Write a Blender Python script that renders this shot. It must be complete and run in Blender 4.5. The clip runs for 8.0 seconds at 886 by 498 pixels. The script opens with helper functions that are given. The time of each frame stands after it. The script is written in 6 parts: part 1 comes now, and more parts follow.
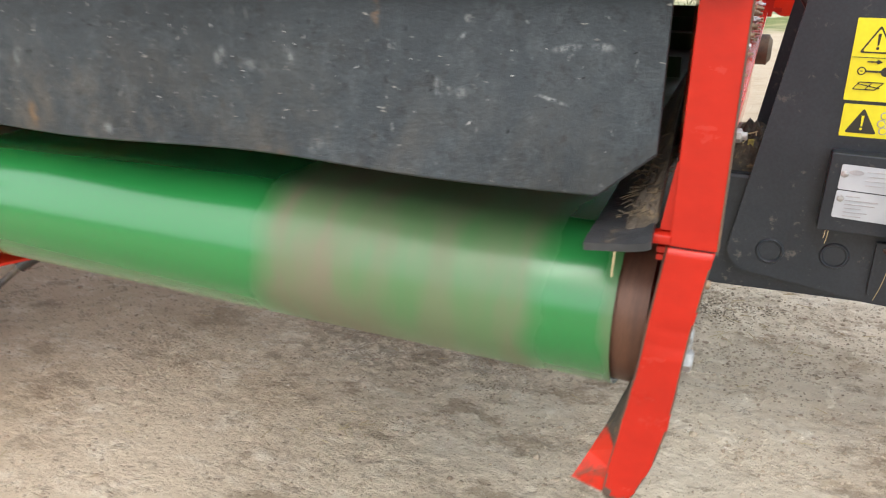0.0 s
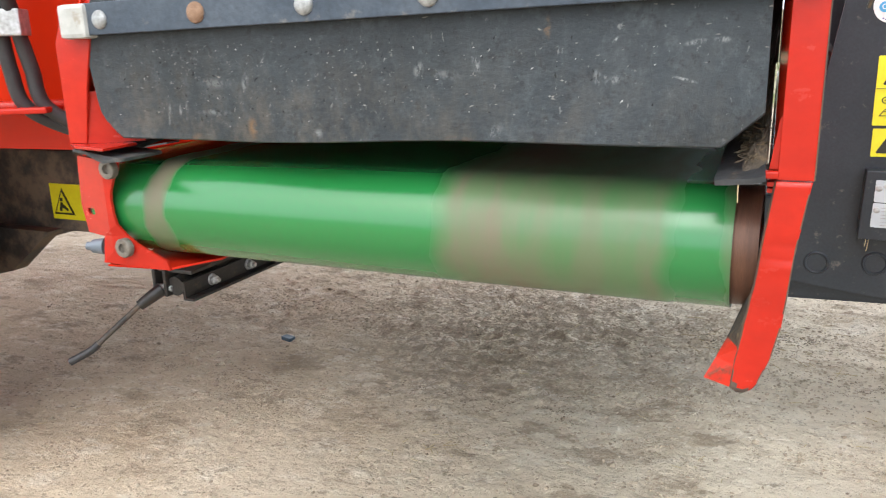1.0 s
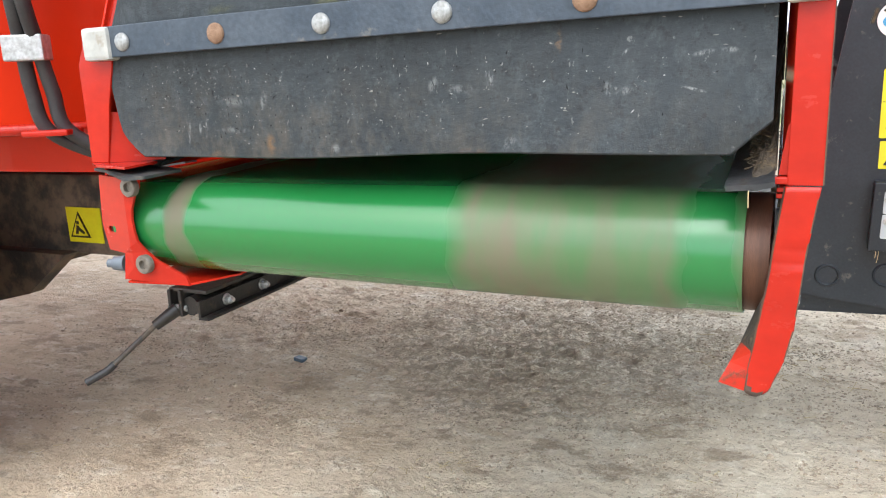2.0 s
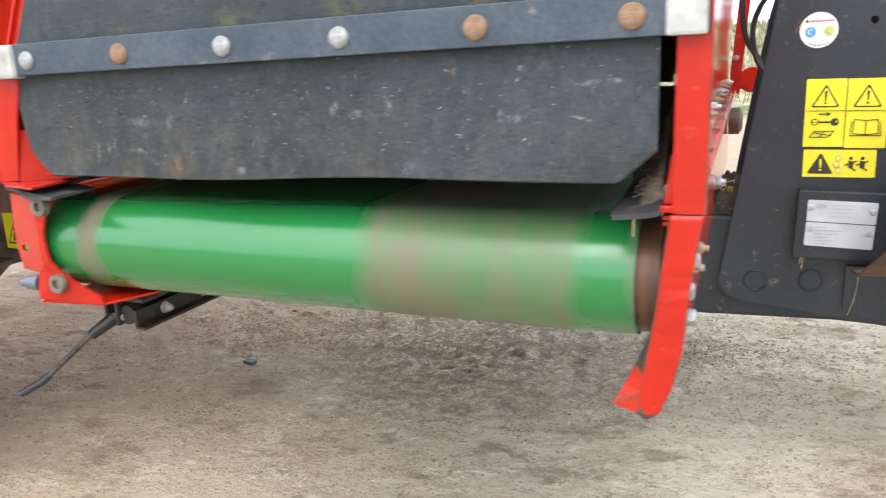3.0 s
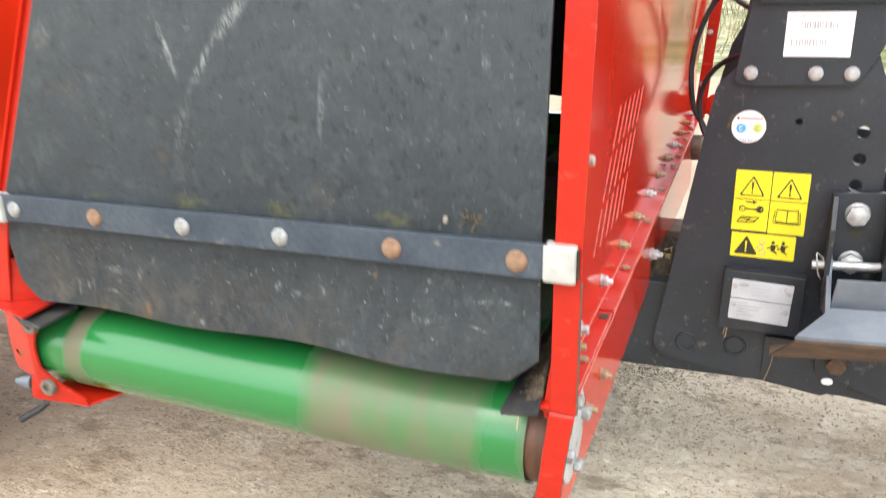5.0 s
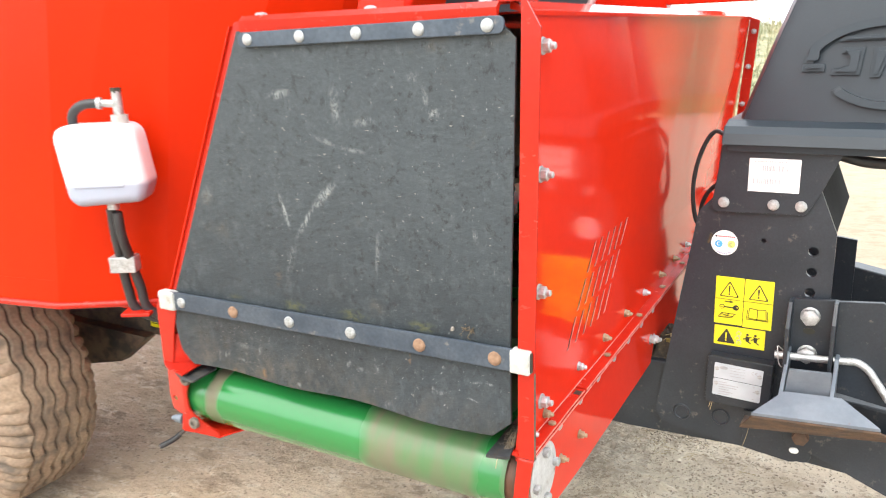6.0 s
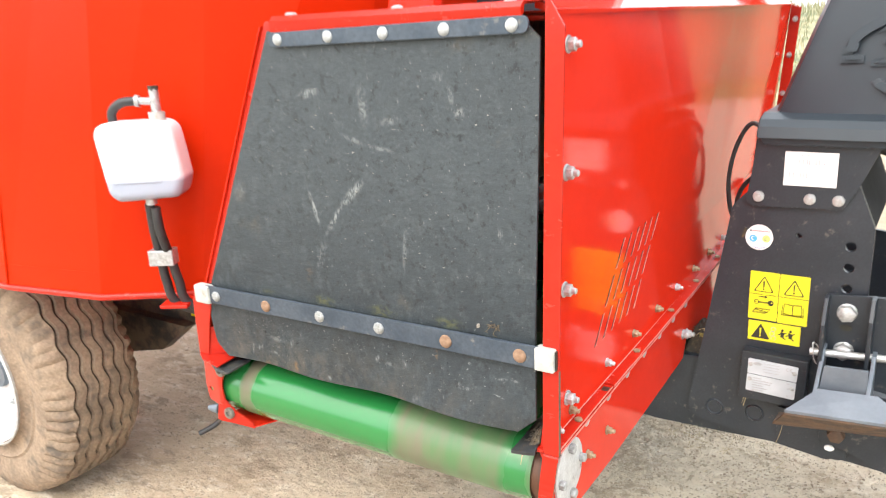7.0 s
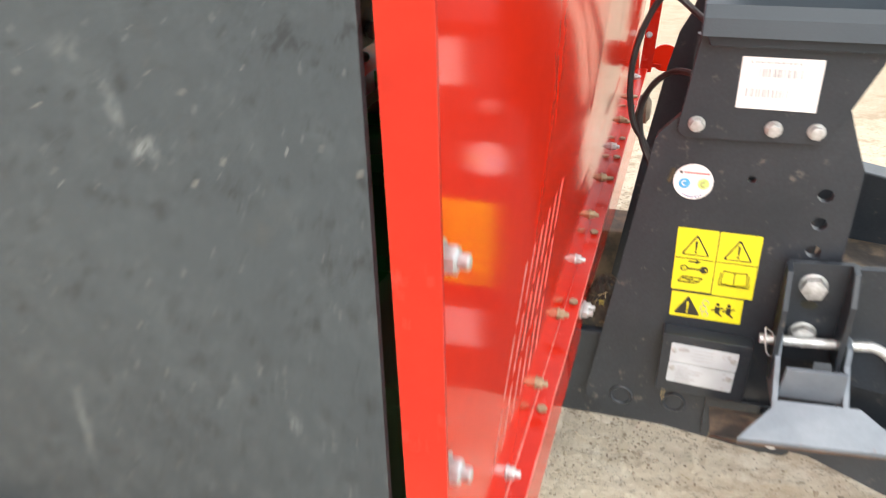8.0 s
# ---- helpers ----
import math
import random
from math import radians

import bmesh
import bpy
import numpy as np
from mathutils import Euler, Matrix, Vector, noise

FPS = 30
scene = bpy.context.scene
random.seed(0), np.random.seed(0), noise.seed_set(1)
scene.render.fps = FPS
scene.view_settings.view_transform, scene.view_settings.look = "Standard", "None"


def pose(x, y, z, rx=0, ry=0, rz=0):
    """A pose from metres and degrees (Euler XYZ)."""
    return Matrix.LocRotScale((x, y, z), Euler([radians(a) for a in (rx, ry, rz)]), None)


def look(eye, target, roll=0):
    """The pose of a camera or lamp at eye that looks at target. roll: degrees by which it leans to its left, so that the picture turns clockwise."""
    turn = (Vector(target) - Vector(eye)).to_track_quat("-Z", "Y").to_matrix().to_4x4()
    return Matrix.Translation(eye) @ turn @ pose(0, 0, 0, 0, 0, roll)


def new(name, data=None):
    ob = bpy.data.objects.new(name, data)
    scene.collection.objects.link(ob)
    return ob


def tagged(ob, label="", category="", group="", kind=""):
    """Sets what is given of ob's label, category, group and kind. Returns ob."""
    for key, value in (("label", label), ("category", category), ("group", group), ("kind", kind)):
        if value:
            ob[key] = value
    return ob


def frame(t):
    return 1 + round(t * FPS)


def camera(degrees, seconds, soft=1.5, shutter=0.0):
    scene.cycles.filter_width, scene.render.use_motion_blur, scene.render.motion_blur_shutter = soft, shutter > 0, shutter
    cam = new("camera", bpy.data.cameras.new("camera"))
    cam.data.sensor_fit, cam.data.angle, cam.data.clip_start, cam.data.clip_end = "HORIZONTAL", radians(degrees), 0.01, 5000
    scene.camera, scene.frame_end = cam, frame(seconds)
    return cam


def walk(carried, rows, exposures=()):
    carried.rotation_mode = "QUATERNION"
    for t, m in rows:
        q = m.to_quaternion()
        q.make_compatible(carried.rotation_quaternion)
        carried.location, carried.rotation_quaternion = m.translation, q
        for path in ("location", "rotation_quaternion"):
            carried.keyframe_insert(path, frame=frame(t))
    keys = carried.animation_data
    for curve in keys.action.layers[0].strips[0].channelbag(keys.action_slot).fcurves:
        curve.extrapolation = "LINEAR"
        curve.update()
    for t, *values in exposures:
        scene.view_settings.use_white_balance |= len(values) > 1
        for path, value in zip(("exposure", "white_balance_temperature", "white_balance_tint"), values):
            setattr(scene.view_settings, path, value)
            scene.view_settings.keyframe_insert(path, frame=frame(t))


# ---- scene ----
cam = camera(59.5, 8.0, soft=1.1, shutter=0.4)
PATH = [
    (0, (0.342, -0.422, 0.864), (-0.409, 1.284, 0.137), 0.2),
    (0.5, (0.318, -0.558, 0.856), (-0.46, 1.177, 0.235), -2.0),
    (1, (0.304, -0.646, 0.817), (-0.503, 1.111, 0.303), -1.8),
    (1.2, (0.303, -0.659, 0.809), (-0.518, 1.094, 0.309), -2.3),
    (2.3, (0.306, -0.665, 0.808), (-0.519, 1.103, 0.364), -2.7),
    (2.5, (0.312, -0.661, 0.812), (-0.492, 1.115, 0.365), -2.9),
    (3, (0.364, -0.634, 0.837), (-0.398, 1.152, 0.357), -2.5),
    (3.5, (0.472, -0.56, 0.856), (-0.288, 1.221, 0.356), -1.9),
    (4, (0.485, -0.546, 0.888), (-0.274, 1.236, 0.391), -1.9),
    (4.5, (0.465, -0.58, 0.943), (-0.294, 1.197, 0.425), -1.3),
    (5, (0.466, -0.647, 1.109), (-0.282, 1.089, 0.456), -1.5),
    (5.2, (0.49, -0.687, 1.18), (-0.283, 1.048, 0.555), -1.1),
    (6.3, (0.8, -1.012, 1.329), (-0.246, 0.617, 0.825), -2.8),
    (6.5, (0.813, -1.033, 1.333), (-0.254, 0.584, 0.837), -3.0),
    (7, (0.756, -0.931, 1.334), (-0.309, 0.667, 0.779), -2.8),
    (7.5, (0.582, -0.624, 1.347), (-0.165, 1.019, 0.485), -2.8),
    (8, (0.438, -0.285, 1.363), (-0.165, 1.333, 0.352), -2.8),
]
walk(cam, [(t, look(eye, target, roll)) for t, eye, target, roll in PATH], exposures=[(0.0, 0.88, 6500, 8), (0.8, 0.98, 6400, 8), (1.2, 1.02, 6300, 7), (2.3, 1.05, 6200, 7), (4.0, 1.11, 6400, 7), (5.2, 1.23, 6550, 7), (6.4, 1.42, 6650, 7), (7.2, 1.40, 6700, 7), (8.0, 1.27, 6800, 7)])

# ---- world, sun, exposure ----
world = bpy.data.worlds.new("overcast_sky")
scene.world = world
world.use_nodes = True
wn = world.node_tree.nodes
wl = world.node_tree.links
sky = wn.new("ShaderNodeTexSky")
sky.sky_type = "NISHITA"
sky.sun_disc = False
sky.sun_elevation = radians(48)
sky.sun_rotation = radians(200)
sky.air_density, sky.dust_density, sky.ozone_density = 1.0, 6.0, 1.0
milk = wn.new("ShaderNodeMix")
milk.data_type = "RGBA"
milk.inputs[0].default_value = 0.72
milk.inputs[7].default_value = (10.0, 10.6, 11.5, 1)
wl.new(sky.outputs[0], milk.inputs[6])
wl.new(milk.outputs[2], wn["Background"].inputs[0])
wn["Background"].inputs[1].default_value = 0.145

sun_data = bpy.data.lights.new("sun", "SUN")
sun_data.energy = 0.85
sun_data.angle = radians(40)
sun_data.color = (1.0, 0.97, 0.93)
sun_lamp = new("sun", sun_data)
sun_lamp.matrix_world = look((1.5, -3.2, 5.0), (0, 0, 0))


# ---- materials ----
def surface(name, c1, c2, scale=6.0, rough=0.5, metal=0.0, bump=0.1, fine=120.0, coat=0.0, dirt=None, dirt_scale=9.0, dirt_at=0.6, dirt_soft=0.08, rough_var=0.1, stretch=(1, 1, 1), speck=0.15, detail=6.0, spec=0.5):
    m = bpy.data.materials.new(name)
    m.use_nodes = True
    n, l = m.node_tree.nodes, m.node_tree.links
    b = n["Principled BSDF"]
    tc = n.new("ShaderNodeTexCoord")
    mp = n.new("ShaderNodeMapping")
    mp.inputs["Scale"].default_value = stretch
    l.new(tc.outputs["Object"], mp.inputs[0])

    def noise_at(s, d=detail, r=0.55):
        x = n.new("ShaderNodeTexNoise")
        x.inputs["Scale"].default_value, x.inputs["Detail"].default_value, x.inputs["Roughness"].default_value = s, d, r
        l.new(mp.outputs[0], x.inputs["Vector"])
        return x

    def ramp(src, lo, hi):
        r = n.new("ShaderNodeMapRange")
        r.interpolation_type = "SMOOTHSTEP"
        r.inputs[1].default_value, r.inputs[2].default_value = lo, hi
        l.new(src, r.inputs[0])
        return r.outputs[0]

    def mix(f, a, c):
        x = n.new("ShaderNodeMix")
        x.data_type = "RGBA"
        if isinstance(f, float):
            x.inputs[0].default_value = f
        else:
            l.new(f, x.inputs[0])
        for socket, v in ((x.inputs[6], a), (x.inputs[7], c)):
            if isinstance(v, tuple):
                socket.default_value = (*v, 1)
            else:
                l.new(v, socket)
        return x.outputs[2]

    big, small = noise_at(scale), noise_at(fine, 3.0)
    col = mix(ramp(big.outputs[0], 0.3, 0.7), c1, c2)
    hs = n.new("ShaderNodeHueSaturation")
    l.new(col, hs.inputs["Color"])
    vr = n.new("ShaderNodeMapRange")
    vr.inputs[1].default_value, vr.inputs[2].default_value = 0.25, 0.75
    vr.inputs[3].default_value, vr.inputs[4].default_value = 1 - speck, 1 + speck
    l.new(small.outputs[0], vr.inputs[0])
    l.new(vr.outputs[0], hs.inputs["Value"])
    col = hs.outputs[0]
    rr = n.new("ShaderNodeMapRange")
    rr.inputs[3].default_value, rr.inputs[4].default_value = max(rough - rough_var, 0.02), min(rough + rough_var, 1)
    l.new(big.outputs[0], rr.inputs[0])
    rough_out = rr.outputs[0]
    if dirt:
        dn = noise_at(dirt_scale, 8.0, 0.65)
        f = ramp(dn.outputs[0], dirt_at - dirt_soft, dirt_at + dirt_soft)
        col = mix(f, col, dirt)
        rm = n.new("ShaderNodeMix")
        l.new(f, rm.inputs[0])
        l.new(rough_out, rm.inputs[2])
        rm.inputs[3].default_value = 0.9
        rough_out = rm.outputs[0]
    l.new(col, b.inputs["Base Color"])
    l.new(rough_out, b.inputs["Roughness"])
    b.inputs["Metallic"].default_value = metal
    b.inputs["Coat Weight"].default_value = coat
    b.inputs["Coat Roughness"].default_value = 0.03
    b.inputs["Specular IOR Level"].default_value = spec
    if bump:
        bp = n.new("ShaderNodeBump")
        bp.inputs["Strength"].default_value, bp.inputs["Distance"].default_value = bump, 0.002
        l.new(small.outputs[0], bp.inputs["Height"])
        l.new(bp.outputs[0], b.inputs["Normal"])
    return m


RED = surface("red_gloss_paint", (0.56, 0.023, 0.008), (0.53, 0.020, 0.007), 3, 0.10, 0, 0.015, 40, coat=0.0, spec=0.20, rough_var=0.03, speck=0.03, dirt=(0.5, 0.12, 0.07), dirt_scale=22, dirt_at=0.77)
RED_WORN = surface("scratched_red_paint", (0.445, 0.018, 0.008), (0.37, 0.015, 0.007), 9, 0.24, 0, 0.10, 60, coat=0.0, spec=0.34, dirt=(0.42, 0.045, 0.030), dirt_scale=30, dirt_at=0.69, dirt_soft=0.07, speck=0.08, stretch=(1, 1, 1.6))
# Pale paint of worn edges, and the painted glint on lit cut edges.
WORN_GLINT_EDGE = surface("worn_edge_and_painted_glint", (0.60, 0.20, 0.16), (0.45, 0.075, 0.055), 60, 0.5, 0, 0.2, 160)
RED_RUSTY = surface("rusting_red_paint", (0.50, 0.022, 0.008), (0.40, 0.03, 0.015), 16, 0.5, 0, 0.3, 80, spec=0.3, dirt=(0.10, 0.050, 0.032), dirt_scale=34, dirt_at=0.51, dirt_soft=0.06, speck=0.12)
RED_TUB = surface("red_tub_paint", (0.50, 0.022, 0.0030), (0.45, 0.018, 0.0025), 2, 0.34, 0, 0.02, 30, coat=0.0, spec=0.09, rough_var=0.05, speck=0.03, dirt=(0.62, 0.2, 0.1), dirt_scale=14, dirt_at=0.79)
BLACK = surface("black_frame_paint", (0.017, 0.022, 0.029), (0.027, 0.032, 0.040), 7, 0.36, 0, 0.10, 240, dirt=(0.105, 0.095, 0.085), dirt_scale=48, dirt_at=0.66, dirt_soft=0.06, speck=0.16, spec=0.42)
BLACK_DIRTY = surface("muddy_black_steel", (0.026, 0.025, 0.025), (0.060, 0.050, 0.041), 8, 0.6, 0, 0.4, 90, dirt=(0.165, 0.125, 0.088), dirt_scale=11, dirt_at=0.50, dirt_soft=0.09, speck=0.3)
PLASTIC = surface("black_hood_plastic", (0.016, 0.023, 0.030), (0.023, 0.031, 0.039), 5, 0.38, 0, 0.12, 420, dirt=(0.2, 0.19, 0.18), dirt_scale=40, dirt_at=0.80, speck=0.08, spec=0.36)
STRAP = surface("grey_strap_steel", (0.034, 0.048, 0.068), (0.062, 0.078, 0.100), 16, 0.42, 0.15, 0.25, 160, dirt=(0.17, 0.165, 0.155), dirt_scale=34, dirt_at=0.655, dirt_soft=0.06, speck=0.22)
ZINC = surface("zinc_plated_steel", (0.52, 0.53, 0.54), (0.34, 0.34, 0.33), 90, 0.40, 0.55, 0.2, 300)
ZINC_HEAD = surface("dull_galvanised_head", (0.40, 0.41, 0.41), (0.24, 0.24, 0.23), 130, 0.5, 0.4, 0.3, 400)
RUST = surface("rusty_bolt_head", (0.29, 0.18, 0.115), (0.20, 0.115, 0.07), 110, 0.8, 0.1, 0.5, 420)
BRASS_RUST = surface("yellowed_zinc_nut", (0.38, 0.30, 0.20), (0.25, 0.17, 0.10), 70, 0.55, 0.5, 0.4, 320)
DRUM = surface("rusty_brown_drum", (0.12, 0.055, 0.032), (0.08, 0.038, 0.024), 14, 0.45, 0.3, 0.2, 200, stretch=(9, 1, 1))
CAP = surface("white_plastic_cap", (0.45, 0.45, 0.42), (0.36, 0.355, 0.33), 40, 0.5, 0, 0.2, 160, dirt=(0.3, 0.27, 0.22), dirt_scale=45, dirt_at=0.62)
STEEL_GREY = surface("grey_painted_steel", (0.105, 0.125, 0.150), (0.145, 0.167, 0.193), 12, 0.42, 0.15, 0.08, 120, speck=0.06, dirt=(0.14, 0.075, 0.04), dirt_scale=18, dirt_at=0.72)
RUST_EDGE = surface("rusted_plate_edge", (0.13, 0.075, 0.045), (0.07, 0.05, 0.04), 30, 0.85, 0.1, 0.5, 220)
MATTE_BLACK = surface("matte_black_steel", (0.018, 0.019, 0.021), (0.026, 0.027, 0.029), 20, 0.92, 0, 0.1, 160, spec=0.08)
JACK_BLACK = surface("greasy_black_steel", (0.014, 0.014, 0.015), (0.030, 0.027, 0.024), 14, 0.42, 0.1, 0.7, 70, dirt=(0.10, 0.078, 0.055), dirt_scale=26, dirt_at=0.60, dirt_soft=0.06)
HOSE = surface("black_rubber_hose", (0.022, 0.022, 0.024), (0.04, 0.04, 0.042), 20, 0.5, 0, 0.1, 300, dirt=(0.12, 0.1, 0.08), dirt_scale=30, dirt_at=0.72)
WHITE_RIM = surface("white_rim_paint", (0.58, 0.60, 0.62), (0.48, 0.48, 0.49), 8, 0.3, 0, 0.05, 120, dirt=(0.35, 0.28, 0.2), dirt_scale=9, dirt_at=0.62, dirt_soft=0.15)
TYRE = surface("dusty_tyre_rubber", (0.31, 0.225, 0.155), (0.21, 0.150, 0.105), 9, 0.9, 0, 0.7, 110, dirt=(0.12, 0.095, 0.075), dirt_scale=15, dirt_at=0.58, dirt_soft=0.12, speck=0.25)
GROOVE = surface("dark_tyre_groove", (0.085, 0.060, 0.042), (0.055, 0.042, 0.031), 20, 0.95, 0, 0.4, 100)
YELLOW = surface("yellow_vinyl", (0.78, 0.73, 0.02), (0.72, 0.66, 0.02), 20, 0.35, 0, 0.03, 100, speck=0.04)
INK = surface("black_print", (0.02, 0.02, 0.015), (0.03, 0.03, 0.02), 30, 0.4, 0, 0.0, 100)
WHITE = surface("white_vinyl", (0.8, 0.8, 0.79), (0.74, 0.74, 0.74), 30, 0.35, 0, 0.03, 100, speck=0.04)
PRINT_GREY = surface("grey_print", (0.33, 0.34, 0.36), (0.42, 0.42, 0.43), 60, 0.5, 0, 0.0, 100)
SILVER = surface("silver_plate_foil", (0.54, 0.58, 0.62), (0.46, 0.50, 0.54), 25, 0.33, 0.15, 0.05, 100, speck=0.05)
BLUE = surface("blue_print", (0.07, 0.36, 0.66), (0.09, 0.40, 0.70), 30, 0.4, 0, 0.0, 100)
BLUE_DARK = surface("dark_blue_print", (0.03, 0.06, 0.32), (0.03, 0.06, 0.30), 30, 0.4, 0, 0.0, 100)
LIME = surface("lime_print", (0.52, 0.66, 0.20), (0.5, 0.63, 0.2), 30, 0.4, 0, 0.0, 100)
RED_PRINT = surface("red_print", (0.5, 0.05, 0.06), (0.5, 0.05, 0.06), 30, 0.4, 0, 0.0, 100)
STRAW = surface("dry_straw", (0.50, 0.40, 0.22), (0.36, 0.27, 0.14), 40, 0.8, 0, 0.2, 200)
DIRTY_YELLOW = surface("dirty_yellow_paint", (0.34, 0.29, 0.05), (0.18, 0.15, 0.05), 40, 0.6, 0, 0.2, 100, dirt=(0.08, 0.06, 0.04), dirt_scale=40, dirt_at=0.55)
CHAFF = surface("damp_brown_chaff", (0.055, 0.040, 0.026), (0.11, 0.08, 0.045), 60, 0.9, 0, 0.8, 160, speck=0.4)
STONE = surface("dusty_pebble", (0.34, 0.30, 0.25), (0.22, 0.19, 0.16), 40, 0.9, 0, 0.4, 200)
CLOD = surface("dark_earth_clod", (0.20, 0.155, 0.110), (0.31, 0.245, 0.180), 40, 0.95, 0, 0.5, 200)
SKIRT = surface("black_skirt_rubber", (0.018, 0.019, 0.021), (0.032, 0.032, 0.033), 26, 0.46, 0, 0.5, 140, dirt=(0.085, 0.062, 0.038), dirt_scale=30, dirt_at=0.60, dirt_soft=0.05, speck=0.25)
# Caked chaff; on the flange leaf the same dark stands for shade.
CHAFF_AND_SHADE = surface("caked_chaff_and_leaf_shade", (0.055, 0.040, 0.026), (0.020, 0.019, 0.018), 45, 0.8, 0, 1.0, 180, dirt=(0.16, 0.115, 0.06), dirt_scale=95, dirt_at=0.62, speck=0.4)


def can_material():
    m = bpy.data.materials.new("translucent_white_plastic")
    m.use_nodes = True
    n, l = m.node_tree.nodes, m.node_tree.links
    b = n["Principled BSDF"]
    tc = n.new("ShaderNodeTexCoord")
    sep = n.new("ShaderNodeSeparateXYZ")
    l.new(tc.outputs["Object"], sep.inputs[0])
    level = n.new("ShaderNodeMapRange")
    level.inputs[1].default_value, level.inputs[2].default_value = 1.046, 1.058
    l.new(sep.outputs[2], level.inputs[0])
    c = n.new("ShaderNodeMix")
    c.data_type = "RGBA"
    c.inputs[6].default_value = (0.33, 0.36, 0.43, 1)
    c.inputs[7].default_value = (0.70, 0.71, 0.71, 1)
    l.new(level.outputs[0], c.inputs[0])
    l.new(c.outputs[2], b.inputs["Base Color"])
    b.inputs["Roughness"].default_value = 0.38
    b.inputs["Subsurface Weight"].default_value = 0.25
    b.inputs["Subsurface Radius"].default_value = (0.02, 0.02, 0.02)
    return m


CAN = can_material()


def rubber_material():
    """Dusty black conveyor rubber: cloudy dust, paler towards the top, fine pale flecks, upright smears."""
    m = bpy.data.materials.new("dusty_black_rubber")
    m.use_nodes = True
    n, l = m.node_tree.nodes, m.node_tree.links
    b = n["Principled BSDF"]
    tc = n.new("ShaderNodeTexCoord")

    def tex(scale, sx=1.0, sz=1.0, detail=6.0, r=0.6):
        mp = n.new("ShaderNodeMapping")
        mp.inputs["Scale"].default_value = (sx, 1, sz)
        l.new(tc.outputs["Object"], mp.inputs[0])
        x = n.new("ShaderNodeTexNoise")
        x.inputs["Scale"].default_value, x.inputs["Detail"].default_value, x.inputs["Roughness"].default_value = scale, detail, r
        l.new(mp.outputs[0], x.inputs["Vector"])
        return x.outputs[0]

    def rng(s, lo, hi, a=0.0, z=1.0):
        r = n.new("ShaderNodeMapRange")
        r.interpolation_type = "SMOOTHSTEP"
        for i, v in enumerate((lo, hi, a, z)):
            r.inputs[i + 1].default_value = v
        l.new(s, r.inputs[0])
        return r.outputs[0]

    def mix(f, a, c):
        x = n.new("ShaderNodeMix")
        x.data_type = "RGBA"
        l.new(f, x.inputs[0])
        for socket, v in ((x.inputs[6], a), (x.inputs[7], c)):
            if isinstance(v, tuple):
                socket.default_value = (*v, 1)
            else:
                l.new(v, socket)
        return x.outputs[2]

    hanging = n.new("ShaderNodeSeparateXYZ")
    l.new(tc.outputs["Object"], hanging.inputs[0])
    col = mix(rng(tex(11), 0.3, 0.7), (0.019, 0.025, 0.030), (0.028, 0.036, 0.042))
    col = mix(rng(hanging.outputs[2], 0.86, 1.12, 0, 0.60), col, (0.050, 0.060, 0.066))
    col = mix(rng(tex(48, 1, 0.8, 9, 0.78), 0.48, 0.66, 0, 0.5), col, (0.068, 0.079, 0.084))
    col = mix(rng(tex(64, 1, 1, 10, 0.80), 0.54, 0.62, 0, 0.75), col, (0.011, 0.013, 0.015))
    col = mix(rng(tex(40, 1.3, 0.6, 10, 0.80), 0.585, 0.65, 0, 0.40), col, (0.012, 0.014, 0.015))
    col = mix(rng(tex(150, 1.0, 0.6, 5, 0.7), 0.64, 0.70, 0, 0.75), col, (0.15, 0.155, 0.15))
    col = mix(rng(tex(210, 0.35, 1.2, 2), 0.72, 0.755, 0, 0.85), col, (0.22, 0.21, 0.185))
    col = mix(rng(tex(8, 1, 1.2, 8, 0.68), 0.60, 0.78, 0, 0.5), col, (0.105, 0.088, 0.064))
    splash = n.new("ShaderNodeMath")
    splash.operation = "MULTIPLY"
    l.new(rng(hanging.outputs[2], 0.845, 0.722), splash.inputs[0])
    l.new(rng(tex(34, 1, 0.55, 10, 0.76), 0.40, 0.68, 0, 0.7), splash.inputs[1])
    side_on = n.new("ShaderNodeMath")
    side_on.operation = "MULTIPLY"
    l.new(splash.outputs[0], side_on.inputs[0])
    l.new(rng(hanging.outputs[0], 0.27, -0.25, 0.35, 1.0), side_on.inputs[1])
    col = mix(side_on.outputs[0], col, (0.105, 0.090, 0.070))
    blotch = rng(tex(70, 1, 1.6, 6), 0.40, 0.62)
    scrape = rng(tex(190, 1, 0.45, 7, 0.8), 0.44, 0.56)
    algae, rust, pale = (0.085, 0.088, 0.034), (0.17, 0.098, 0.045), (0.250, 0.262, 0.258)
    # smears: two ends, width, strength, tint
    smears = [((-0.285, 0.878), (-0.240, 0.879), 0.008, 0.5, algae), ((-0.160, 0.881), (-0.095, 0.882), 0.012, 0.9, algae), ((-0.035, 0.883), (0.035, 0.884), 0.013, 1.0, algae), ((0.098, 0.885), (0.165, 0.886), 0.012, 0.9, algae)]
    smears += [((-0.214, 0.752), (-0.217, 0.722), 0.008, 1.0, rust), ((-0.310, 0.724), (-0.285, 0.724), 0.007, 0.5, rust), ((0.0, 0.728), (0.04, 0.727), 0.008, 0.5, rust), ((0.106, 0.838), (0.104, 0.812), 0.004, 1.0, rust), ((-0.158, 0.905), (-0.153, 0.955), 0.010, 0.25, rust)]
